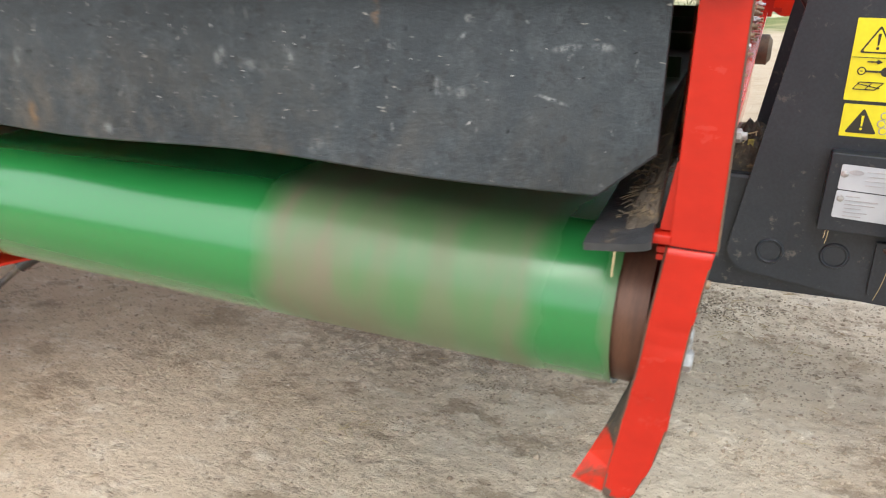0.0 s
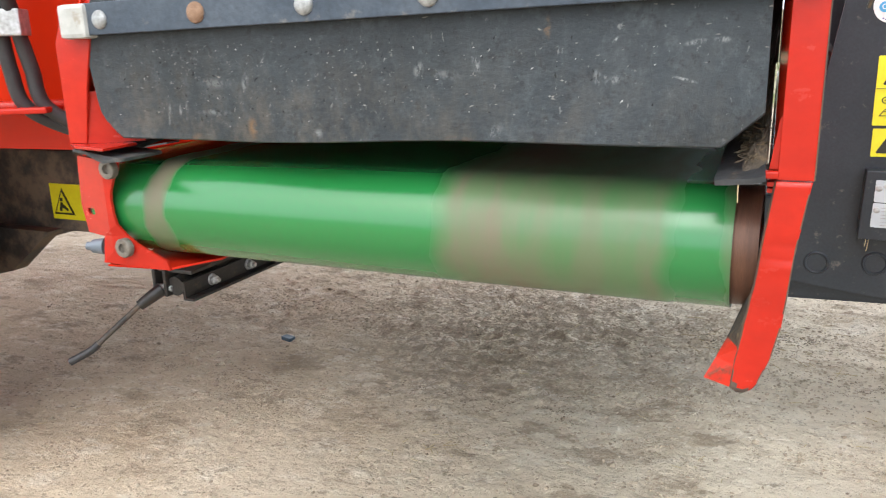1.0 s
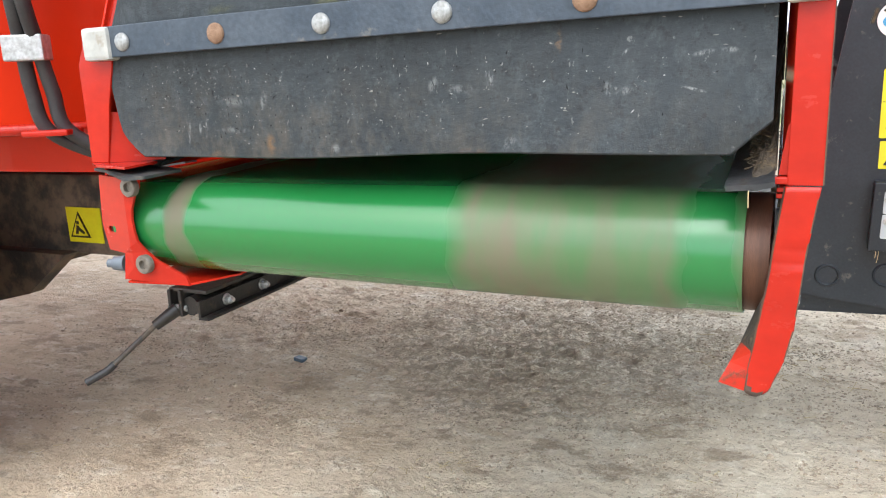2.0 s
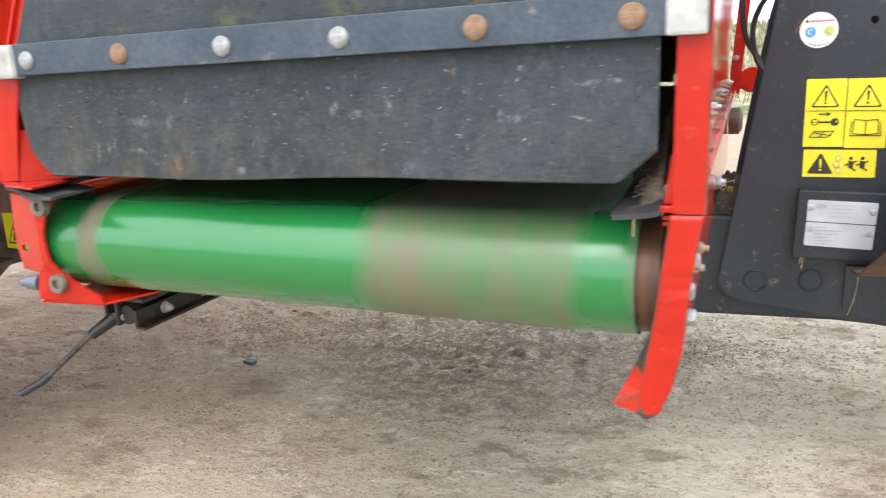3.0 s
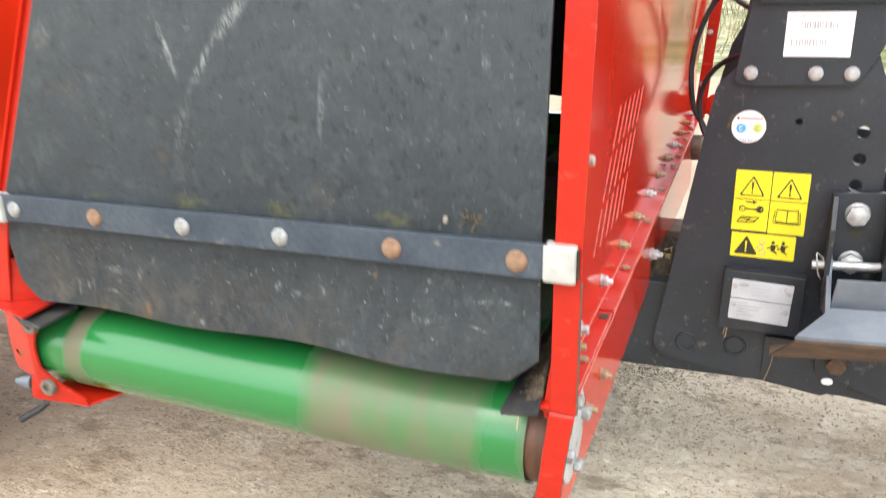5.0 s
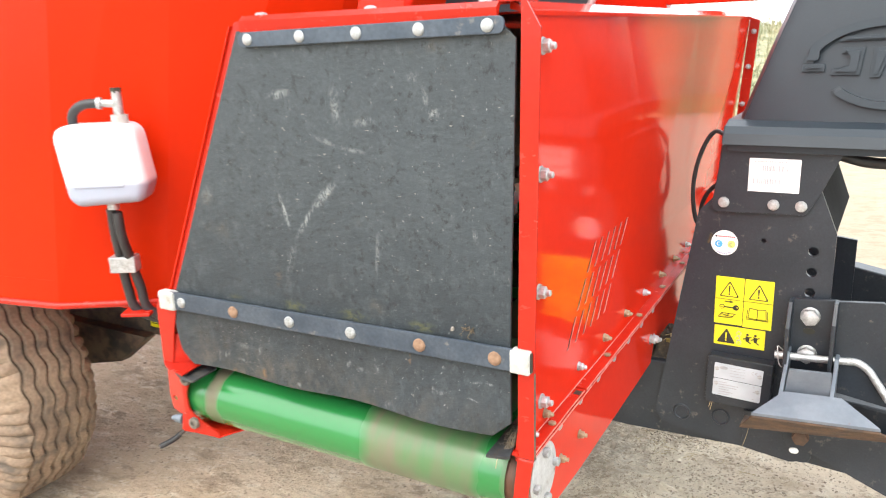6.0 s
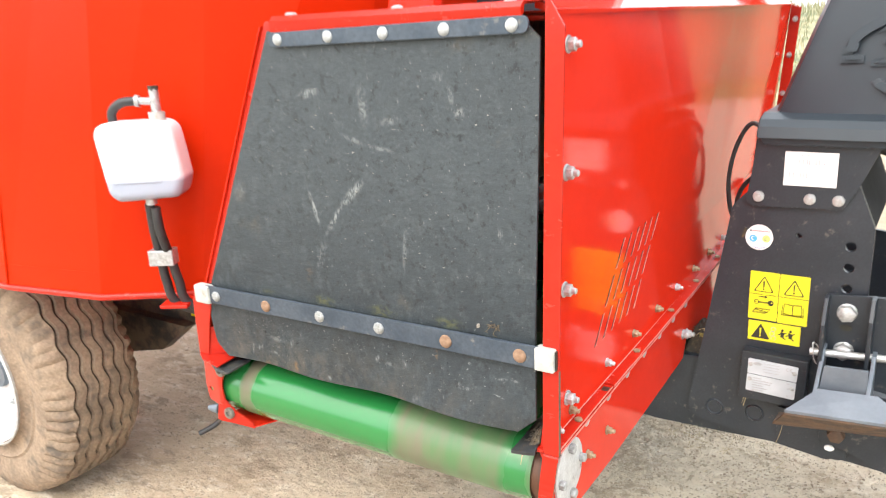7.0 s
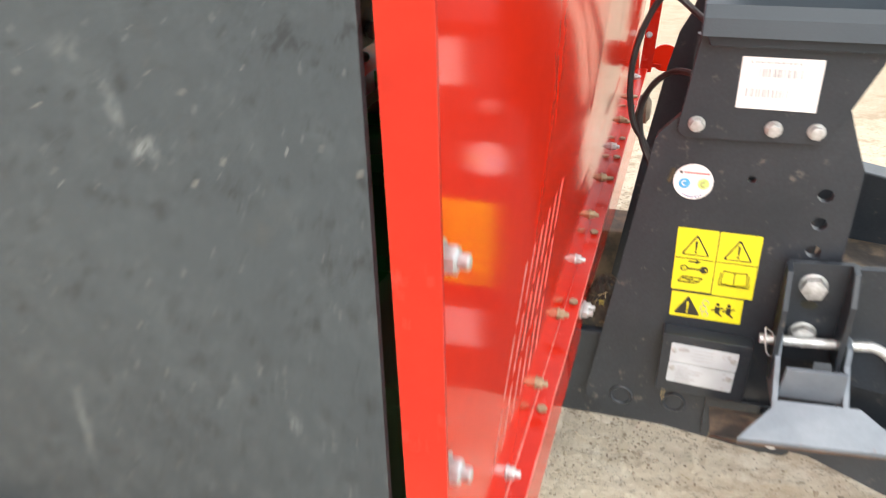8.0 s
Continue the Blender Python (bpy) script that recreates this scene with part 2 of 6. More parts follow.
    smears += [(a, c, w, f, pale) for a, c, w, f in (
        ((-0.146, 1.233), (-0.092, 1.243), 0.009, 0.8), ((-0.011, 1.262), (-0.005, 1.180), 0.012, 0.55), ((0.018, 1.194), (0.070, 1.203), 0.009, 0.5),
        ((-0.060, 1.176), (-0.006, 1.158), 0.006, 0.45), ((-0.010, 1.159), (0.050, 1.151), 0.005, 0.45), ((0.151, 1.258), (0.155, 1.216), 0.006, 0.5),
        ((0.148, 1.221), (0.180, 1.207), 0.006, 0.6), ((0.156, 1.205), (0.176, 1.222), 0.004, 0.6), ((0.118, 1.262), (0.150, 1.266), 0.010, 0.3),
        ((-0.140, 1.086), (-0.118, 1.012), 0.0055, 1.0), ((-0.012, 1.108), (-0.074, 1.050), 0.010, 0.95), ((-0.064, 1.062), (-0.110, 1.000), 0.0065, 0.95),
        ((-0.105, 1.007), (-0.140, 0.922), 0.010, 0.35), ((-0.290, 1.085), (-0.325, 1.045), 0.016, 0.35), ((0.060, 1.042), (0.050, 0.948), 0.005, 0.45),
        ((0.226, 1.055), (0.232, 1.025), 0.006, 0.4), ((-0.328, 0.764), (-0.337, 0.731), 0.0022, 1.0), ((-0.313, 0.763), (-0.317, 0.747), 0.0026, 1.0),
        ((-0.303, 0.767), (-0.309, 0.742), 0.0024, 1.0), ((-0.295, 0.752), (-0.238, 0.752), 0.004, 0.55), ((-0.290, 0.784), (-0.230, 0.782), 0.007, 0.4),
        ((-0.214, 0.797), (-0.226, 0.768), 0.006, 0.6), ((-0.024, 0.785), (-0.014, 0.802), 0.006, 0.7), ((0.038, 0.808), (0.041, 0.788), 0.005, 0.8),
        ((0.217, 0.810), (0.237, 0.813), 0.003, 0.9), ((0.239, 0.813), (0.255, 0.813), 0.003, 0.7), ((0.210, 0.786), (0.231, 0.780), 0.0016, 1.0),
        ((0.050, 0.731), (0.066, 0.747), 0.006, 0.55), ((-0.138, 0.727), (-0.128, 0.738), 0.006, 0.6), ((-0.008, 0.790), (0.028, 0.788), 0.006, 0.4),
        ((0.149, 0.793), (0.151, 0.777), 0.004, 0.6), ((0.155, 0.781), (0.173, 0.785), 0.004, 0.6), ((0.160, 0.811), (0.167, 0.819), 0.0015, 1.0))]
    for (xa, za), (xb, zb), width, most, tint in smears:
        at = n.new("ShaderNodeMapping")
        at.vector_type = "TEXTURE"
        at.inputs["Location"].default_value = ((xa + xb) / 2, 0.014, (za + zb) / 2)
        at.inputs["Rotation"].default_value = (0, -math.atan2(zb - za, xb - xa), 0)
        at.inputs["Scale"].default_value = (math.hypot(xb - xa, zb - za) / 2, 1, width)
        l.new(tc.outputs["Object"], at.inputs[0])
        gap = n.new("ShaderNodeVectorMath")
        gap.operation = "LENGTH"
        l.new(at.outputs[0], gap.inputs[0])
        film = n.new("ShaderNodeMath")
        film.operation = "MULTIPLY"
        l.new(rng(gap.outputs["Value"], 1.1, 0.15, 0, most * 0.85), film.inputs[0])
        l.new(blotch if tint is not pale else scrape, film.inputs[1])
        col = mix(film.outputs[0], col, tint)
    l.new(col, b.inputs["Base Color"])
    b.inputs["Roughness"].default_value = 0.55
    b.inputs["Specular IOR Level"].default_value = 0.42
    bp = n.new("ShaderNodeBump")
    bp.inputs["Strength"].default_value, bp.inputs["Distance"].default_value = 0.85, 0.0024
    l.new(tex(75, 1, 1, 9, 0.75), bp.inputs["Height"])
    l.new(bp.outputs[0], b.inputs["Normal"])
    return m


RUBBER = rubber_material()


def belt_material():
    """Green belting, with dirt bands that run round the belt."""
    m = bpy.data.materials.new("green_conveyor_belting")
    m.use_nodes = True
    n, l = m.node_tree.nodes, m.node_tree.links
    b = n["Principled BSDF"]
    tc = n.new("ShaderNodeTexCoord")
    sep = n.new("ShaderNodeSeparateXYZ")
    l.new(tc.outputs["Object"], sep.inputs[0])
    mp = n.new("ShaderNodeMapping")
    mp.inputs["Scale"].default_value = (20, 6, 6)
    l.new(tc.outputs["Object"], mp.inputs[0])
    streak = n.new("ShaderNodeTexNoise")
    streak.inputs["Scale"].default_value, streak.inputs["Detail"].default_value = 1.5, 8.0
    l.new(mp.outputs[0], streak.inputs["Vector"])
    blot = n.new("ShaderNodeTexNoise")
    blot.inputs["Scale"].default_value, blot.inputs["Detail"].default_value = 14.0, 4.0
    l.new(tc.outputs["Object"], blot.inputs["Vector"])
    wob = n.new("ShaderNodeMath")
    wob.operation = "MULTIPLY_ADD"
    wob.inputs[1].default_value, wob.inputs[2].default_value = 0.036, -0.018
    l.new(blot.outputs[0], wob.inputs[0])
    xs = n.new("ShaderNodeMath")
    xs.operation = "ADD"
    l.new(sep.outputs[0], xs.inputs[0])
    l.new(wob.outputs[0], xs.inputs[1])
    bands = n.new("ShaderNodeValToRGB")
    unit = n.new("ShaderNodeMapRange")
    unit.inputs[1].default_value, unit.inputs[2].default_value = -0.5, 0.3
    l.new(xs.outputs[0], unit.inputs[0])
    l.new(unit.outputs[0], bands.inputs[0])
    e = bands.color_ramp.elements
    e[0].position, e[0].color = 0.0, (0, 0, 0, 1)
    e[1].position, e[1].color = 1.0, (0, 0, 0, 1)
    for x, v in ((-0.392, 0), (-0.387, 0.9), (-0.359, 0.9), (-0.354, 0.0), (-0.02, 0.0), (0.000, 0.55), (0.012, 0.95), (0.065, 0.86), (0.105, 0.58), (0.150, 0.63), (0.190, 0.47), (0.203, 0.75), (0.213, 0.25), (0.222, 0.0), (0.256, 0.0), (0.262, 0.5)):
        k = e.new((x + 0.5) / 0.8)
        k.color = (v, v, v, 1)
    sm = n.new("ShaderNodeMapRange")
    sm.inputs[1].default_value, sm.inputs[2].default_value, sm.inputs[3].default_value, sm.inputs[4].default_value = 0.36, 0.62, 0.62, 1.12
    l.new(streak.outputs[0], sm.inputs[0])
    mul = n.new("ShaderNodeMath")
    mul.operation = "MULTIPLY"
    mul.use_clamp = True
    l.new(bands.outputs[0], mul.inputs[0])
    l.new(sm.outputs[0], mul.inputs[1])
    c = n.new("ShaderNodeMix")
    c.data_type = "RGBA"
    c.inputs[6].default_value = (0.017, 0.160, 0.038, 1)
    c.inputs[7].default_value = (0.150, 0.137, 0.090, 1)
    l.new(mul.outputs[0], c.inputs[0])
    l.new(c.outputs[2], b.inputs["Base Color"])
    rg = n.new("ShaderNodeMapRange")
    rg.inputs[3].default_value, rg.inputs[4].default_value = 0.25, 0.58
    l.new(mul.outputs[0], rg.inputs[0])
    l.new(rg.outputs[0], b.inputs["Roughness"])
    ct = n.new("ShaderNodeMapRange")
    ct.inputs[3].default_value, ct.inputs[4].default_value = 0.45, 0.05
    l.new(mul.outputs[0], ct.inputs[0])
    l.new(ct.outputs[0], b.inputs["Coat Weight"])
    b.inputs["Coat Roughness"].default_value = 0.17
    sp = n.new("ShaderNodeMapRange")
    sp.inputs[3].default_value, sp.inputs[4].default_value = 0.50, 0.25
    l.new(mul.outputs[0], sp.inputs[0])
    l.new(sp.outputs[0], b.inputs["Specular IOR Level"])
    return m


BELT = belt_material()


def ground_material():
    m = bpy.data.materials.new("dry_earth_yard")
    m.use_nodes = True
    n, l = m.node_tree.nodes, m.node_tree.links
    b = n["Principled BSDF"]
    tc = n.new("ShaderNodeTexCoord")

    def tex(scale, detail=7.0, r=0.6, sx=1.0):
        mp = n.new("ShaderNodeMapping")
        mp.inputs["Scale"].default_value = (sx, 1, 1)
        l.new(tc.outputs["Object"], mp.inputs[0])
        x = n.new("ShaderNodeTexNoise")
        x.inputs["Scale"].default_value, x.inputs["Detail"].default_value, x.inputs["Roughness"].default_value = scale, detail, r
        l.new(mp.outputs[0], x.inputs["Vector"])
        return x.outputs[0]

    def rng(s, lo, hi, a=0.0, z=1.0):
        r = n.new("ShaderNodeMapRange")
        r.interpolation_type = "SMOOTHSTEP"
        for i, v in enumerate((lo, hi, a, z)):
            r.inputs[i + 1].default_value = v
        l.new(s, r.inputs[0])
        return r.outputs[0]

    def mix(f, a, c):
        x = n.new("ShaderNodeMix")
        x.data_type = "RGBA"
        l.new(f, x.inputs[0])
        for socket, v in ((x.inputs[6], a), (x.inputs[7], c)):
            if isinstance(v, tuple):
                socket.default_value = (*v, 1)
            else:
                l.new(v, socket)
        return x.outputs[2]

    sep = n.new("ShaderNodeSeparateXYZ")
    l.new(tc.outputs["Object"], sep.inputs[0])
    drift = n.new("ShaderNodeMath")
    drift.operation = "MULTIPLY_ADD"
    drift.inputs[1].default_value = 1.6
    l.new(tex(1.1, 6), drift.inputs[0])
    l.new(sep.outputs[0], drift.inputs[2])
    warp = n.new("ShaderNodeTexNoise")
    warp.inputs["Scale"].default_value, warp.inputs["Detail"].default_value = 22.0, 6.0
    l.new(tc.outputs["Object"], warp.inputs["Vector"])
    bent = n.new("ShaderNodeMix")
    bent.data_type = "RGBA"
    bent.blend_type = "LINEAR_LIGHT"
    bent.inputs[0].default_value = 0.03
    l.new(tc.outputs["Object"], bent.inputs[6])
    l.new(warp.outputs["Color"], bent.inputs[7])

    def lumps(scale):
        x = n.new("ShaderNodeTexVoronoi")
        x.inputs["Scale"].default_value = scale
        l.new(bent.outputs[2], x.inputs["Vector"])
        return x.outputs["Distance"]

    def times(a, c):
        x = n.new("ShaderNodeMath")
        x.operation = "MULTIPLY"
        l.new(a, x.inputs[0])
        l.new(c, x.inputs[1])
        return x.outputs[0]

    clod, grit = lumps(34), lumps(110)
    track = n.new("ShaderNodeVectorMath")
    track.operation = "DISTANCE"
    track.inputs[1].default_value = (-0.38, 1.42, 0.0)
    l.new(tc.outputs["Object"], track.inputs[0])
    torn = n.new("ShaderNodeMath")
    torn.operation = "MULTIPLY_ADD"
    torn.inputs[1].default_value = -1.2
    l.new(tex(2.6, 8, 0.7), torn.inputs[0])
    l.new(track.outputs["Value"], torn.inputs[2])
    rough_ground = rng(torn.outputs[0], 0.22, -0.42)
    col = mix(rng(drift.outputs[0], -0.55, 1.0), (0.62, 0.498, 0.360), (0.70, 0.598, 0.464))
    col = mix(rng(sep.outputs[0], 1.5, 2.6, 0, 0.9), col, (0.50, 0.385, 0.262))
    col = mix(rng(tex(3.4, 10, 0.74, 0.6), 0.49, 0.62, 0, 0.7), col, (0.47, 0.365, 0.250))
    col = mix(rng(tex(14, 11, 0.80, 0.55), 0.50, 0.62, 0, 0.7), col, (0.80, 0.72, 0.60))
    col = mix(rng(tex(8.5, 11, 0.74, 0.55), 0.52, 0.61, 0, 0.80), col, (0.355, 0.274, 0.194))
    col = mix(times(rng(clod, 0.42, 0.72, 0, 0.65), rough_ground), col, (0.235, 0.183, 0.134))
    col = mix(rng(tex(45, 10, 0.82, 0.6), 0.545, 0.615, 0, 0.75), col, (0.30, 0.234, 0.170))
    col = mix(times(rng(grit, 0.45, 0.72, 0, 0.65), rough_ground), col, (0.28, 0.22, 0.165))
    col = mix(rng(tex(150, 5, 0.7), 0.60, 0.68, 0, 0.6), col, (0.82, 0.76, 0.65))
    # Earth colour lowered beyond the machine, against the fuller sky light there.
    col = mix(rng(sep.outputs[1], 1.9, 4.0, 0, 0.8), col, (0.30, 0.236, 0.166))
    # Lowered in front too; the palest earth makes up for the machine's shade.
    unshaded_yard = n.new("ShaderNodeMath")
    unshaded_yard.operation = "MULTIPLY_ADD"
    unshaded_yard.inputs[1].default_value = 0.8
    l.new(tex(1.6, 7, 0.65), unshaded_yard.inputs[0])
    l.new(sep.outputs[1], unshaded_yard.inputs[2])
    col = mix(rng(unshaded_yard.outputs[0], 0.55, 0.0, 0, 0.75), col, (0.40, 0.322, 0.236))
    far = n.new("ShaderNodeVectorMath")
    far.operation = "LENGTH"
    l.new(tc.outputs["Object"], far.inputs[0])
    edge = n.new("ShaderNodeMath")
    edge.operation = "MULTIPLY_ADD"
    edge.inputs[1].default_value = 6.0
    l.new(tex(0.35, 6), edge.inputs[0])
    l.new(far.outputs["Value"], edge.inputs[2])
    turf = mix(rng(tex(1.1, 8, 0.7), 0.4, 0.62), (0.085, 0.115, 0.030), (0.235, 0.215, 0.10))
    col = mix(rng(edge.outputs[0], 11.6, 12.6), col, turf)
    l.new(col, b.inputs["Base Color"])
    b.inputs["Roughness"].default_value = 0.95
    b.inputs["Specular IOR Level"].default_value = 0.2
    hsum = n.new("ShaderNodeMath")
    hsum.operation = "ADD"
    l.new(tex(30, 12, 0.80, 0.7), hsum.inputs[0])
    l.new(times(rng(clod, 0.8, 0.2, 0, 0.7), rough_ground), hsum.inputs[1])
    gritty = n.new("ShaderNodeMath")
    gritty.operation = "MULTIPLY_ADD"
    gritty.inputs[1].default_value = 0.22
    l.new(rng(tex(85, 6, 0.65, 0.8), 0.42, 0.66), gritty.inputs[0])
    l.new(hsum.outputs[0], gritty.inputs[2])
    bp = n.new("ShaderNodeBump")
    bp.inputs["Strength"].default_value, bp.inputs["Distance"].default_value = 1.0, 0.0105
    l.new(gritty.outputs[0], bp.inputs["Height"])
    l.new(bp.outputs[0], b.inputs["Normal"])
    return m


def crumb_material():
    m = bpy.data.materials.new("stones_and_crumbs")
    m.use_nodes = True
    n, l = m.node_tree.nodes, m.node_tree.links
    b = n["Principled BSDF"]
    g = n.new("ShaderNodeNewGeometry")
    r = n.new("ShaderNodeValToRGB")
    e = r.color_ramp.elements
    e[0].position, e[0].color = 0.0, (0.27, 0.208, 0.150, 1)
    e[1].position, e[1].color = 1.0, (0.55, 0.475, 0.38, 1)
    for at, c in ((0.15, (0.34, 0.268, 0.193, 1)), (0.80, (0.44, 0.358, 0.264, 1)), (0.985, (0.48, 0.400, 0.306, 1))):
        e.new(at).color = c
    l.new(g.outputs["Random Per Island"], r.inputs[0])
    l.new(r.outputs[0], b.inputs["Base Color"])
    b.inputs["Roughness"].default_value = 0.95
    return m


def nick_material():
    m = bpy.data.materials.new("scraped_rubber_nicks")
    m.use_nodes = True
    n, l = m.node_tree.nodes, m.node_tree.links
    b = n["Principled BSDF"]
    g = n.new("ShaderNodeNewGeometry")
    r = n.new("ShaderNodeValToRGB")
    e = r.color_ramp.elements
    e[0].position, e[0].color = 0.0, (0.010, 0.011, 0.012, 1)
    e[1].position, e[1].color = 1.0, (0.36, 0.36, 0.345, 1)
    e.new(0.32).color = (0.013, 0.014, 0.015, 1)
    e.new(0.36).color = (0.09, 0.092, 0.090, 1)
    e.new(0.75).color = (0.16, 0.160, 0.152, 1)
    l.new(g.outputs["Random Per Island"], r.inputs[0])
    l.new(r.outputs[0], b.inputs["Base Color"])
    b.inputs["Roughness"].default_value = 0.9
    return m


NICKS = nick_material()
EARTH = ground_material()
GRASS = surface("rough_grass", (0.13, 0.145, 0.070), (0.22, 0.215, 0.115), 1.5, 0.8, 0, 0.5, 9, dirt=(0.36, 0.32, 0.20), dirt_scale=2.2, dirt_at=0.52, speck=0.35)


# ---- mesh helpers ----
def finish(name, bm, mat, smooth=False):
    me = bpy.data.meshes.new(name)
    bmesh.ops.recalc_face_normals(bm, faces=bm.faces)
    bm.to_mesh(me)
    bm.free()
    if mat:
        for one in mat if isinstance(mat, (list, tuple)) else (mat,):
            me.materials.append(one)
    if smooth:
        for p in me.polygons:
            p.use_smooth = True
        me.set_sharp_from_angle(angle=radians(38))
    return me


def part(name, bm, mat, parent=None, label="", smooth=False):
    ob = new(name, finish(name, bm, mat, smooth))
    if parent:
        ob.parent = parent
    if label:
        tagged(ob, label)
    return ob


def shared(name, me, m, parent, label=""):
    ob = new(name, me)
    ob.parent = parent
    ob.matrix_basis = m
    if label:
        tagged(ob, label)
    return ob


def thing(name, at=(0, 0, 0)):
    ob = new(name)
    ob.empty_display_size = 0.05
    ob.location = at
    return ob


def add_box(bm, lo, hi, bevel=0.0):
    d = [hi[i] - lo[i] for i in range(3)]
    c = [(hi[i] + lo[i]) / 2 for i in range(3)]
    r = bmesh.ops.create_cube(bm, size=1.0, matrix=Matrix.Translation(c) @ Matrix.Diagonal((*d, 1)))
    if bevel:
        es = list({e for v in r["verts"] for e in v.link_edges})
        bmesh.ops.bevel(bm, geom=es, offset=bevel, segments=2, affect="EDGES", profile=0.6)
    return r


def box(lo, hi, bevel=0.0):
    bm = bmesh.new()
    add_box(bm, lo, hi, bevel)
    return bm


def add_prism(bm, pts, axis, a, b, bevel=0.0):
    """A flat outline, extruded along an axis from a to b. Outline in the other two axes, in xyz order."""
    def put(p, v):
        return {"x": (v, p[0], p[1]), "y": (p[0], v, p[1]), "z": (p[0], p[1], v)}[axis]
    lo = [bm.verts.new(put(p, a)) for p in pts]
    hi = [bm.verts.new(put(p, b)) for p in pts]
    k = len(pts)
    fs = [bm.faces.new(lo), bm.faces.new(hi)]
    for i in range(k):
        fs.append(bm.faces.new((lo[i], lo[(i + 1) % k], hi[(i + 1) % k], hi[i])))
    bmesh.ops.recalc_face_normals(bm, faces=fs)
    if bevel:
        es = list({e for f in fs[:2] for e in f.edges})
        bmesh.ops.bevel(bm, geom=es, offset=bevel, segments=2, affect="EDGES", profile=0.6)


def prism(pts, axis, a, b, bevel=0.0):
    bm = bmesh.new()
    add_prism(bm, pts, axis, a, b, bevel)
    return bm


def rounded(pts, r, steps=5):
    """An outline with its corners rounded; r is one radius or one for each corner."""
    out = []
    k = len(pts)
    for i in range(k):
        p, q, s = Vector(pts[i - 1]), Vector(pts[i]), Vector(pts[(i + 1) % k])
        ri = r[i] if isinstance(r, (list, tuple)) else r
        if ri <= 0:
            out.append(tuple(q))
            continue
        u, v = (p - q).normalized(), (s - q).normalized()
        half = u.angle(v) / 2
        t = min(ri / math.tan(half), (p - q).length * 0.49, (s - q).length * 0.49)
        a, c = q + u * t, q + v * t
        for j in range(steps + 1):
            f = j / steps
            out.append(tuple(a * (1 - f) ** 2 + q * 2 * f * (1 - f) + c * f ** 2))
    return out


def disc(cx, cy, r, k=24, rx=None):
    return [(cx + (rx or r) * math.cos(2 * math.pi * i / k), cy + r * math.sin(2 * math.pi * i / k)) for i in range(k)]


def add_rod(bm, p, q, r, k=16, r2=None):
    p, q = Vector(p), Vector(q)
    m = Matrix.Translation((p + q) / 2) @ (q - p).to_track_quat("Z", "Y").to_matrix().to_4x4()
    bmesh.ops.create_cone(bm, cap_ends=True, segments=k, radius1=r, radius2=r if r2 is None else r2, depth=(q - p).length, matrix=m)


def rod(p, q, r, k=16, r2=None):
    bm = bmesh.new()
    add_rod(bm, p, q, r, k, r2)
    return bm


def smooth_path(pts, n=8):
    out = []
    pts = [Vector(p) for p in pts]
    for i in range(len(pts) - 1):
        p0, p1, p2, p3 = pts[max(i - 1, 0)], pts[i], pts[i + 1], pts[min(i + 2, len(pts) - 1)]
        for j in range(n):
            t = j / n
            out.append(0.5 * ((2 * p1) + (p2 - p0) * t + (2 * p0 - 5 * p1 + 4 * p2 - p3) * t * t + (3 * p1 - p0 - 3 * p2 + p3) * t ** 3))
    out.append(pts[-1])
    return out


def add_tube(bm, pts, r, k=10, n=8):
    path = smooth_path(pts, n)
    up = Vector((0.3, 0.2, 0.9)).normalized()
    rings = []
    for i, p in enumerate(path):
        d = (path[min(i + 1, len(path) - 1)] - path[max(i - 1, 0)]).normalized()
        a = d.cross(up).normalized()
        b = d.cross(a)
        rings.append([bm.verts.new(p + (a * math.cos(2 * math.pi * j / k) + b * math.sin(2 * math.pi * j / k)) * r) for j in range(k)])
    for i in range(len(rings) - 1):
        for j in range(k):
            bm.faces.new((rings[i][j], rings[i][(j + 1) % k], rings[i + 1][(j + 1) % k], rings[i + 1][j]))
    bm.faces.new(rings[0])
    bm.faces.new(rings[-1])


def tube(pts, r, k=10, n=8):
    bm = bmesh.new()
    add_tube(bm, pts, r, k, n)
    return bm


def add_lathe(bm, prof, k=32, m=None):
    """Turns a profile of (radius, height) about z, then moves it by m."""
    m = m or Matrix()
    rings = [[bm.verts.new(m @ Vector((r * math.cos(2 * math.pi * j / k), r * math.sin(2 * math.pi * j / k), z))) for j in range(k)] for r, z in prof]
    for i in range(len(rings) - 1):
        for j in range(k):
            bm.faces.new((rings[i][j], rings[i][(j + 1) % k], rings[i + 1][(j + 1) % k], rings[i + 1][j]))
    bm.faces.new(rings[0])
    bm.faces.new(rings[-1])


def hex_mesh(name, af, h, mat, washer=0.0, stud=0.0):
    """A hexagon nut or bolt head along +z, with its washer below and its thread end above."""
    bm = bmesh.new()
    z = 0.0
    if washer:
        add_lathe(bm, [(washer * 0.96, 0), (washer, 0.0006), (washer, 0.0018), (washer * 0.96, 0.0024)], 20)
        z = 0.0024
    r = af / math.sqrt(3)
    add_prism(bm, [(r * math.cos(math.pi * i / 3), r * math.sin(math.pi * i / 3)) for i in range(6)], "z", z, z + h, af * 0.05)
    add_lathe(bm, [(af * 0.46, z + h - 0.0002), (af * 0.42, z + h + 0.0006)], 18)
    if stud:
        add_lathe(bm, [(af * 0.30, z + h - 0.001), (af * 0.30, z + h + stud - 0.001), (af * 0.24, z + h + stud)], 14)
    return finish(name, bm, mat, True)


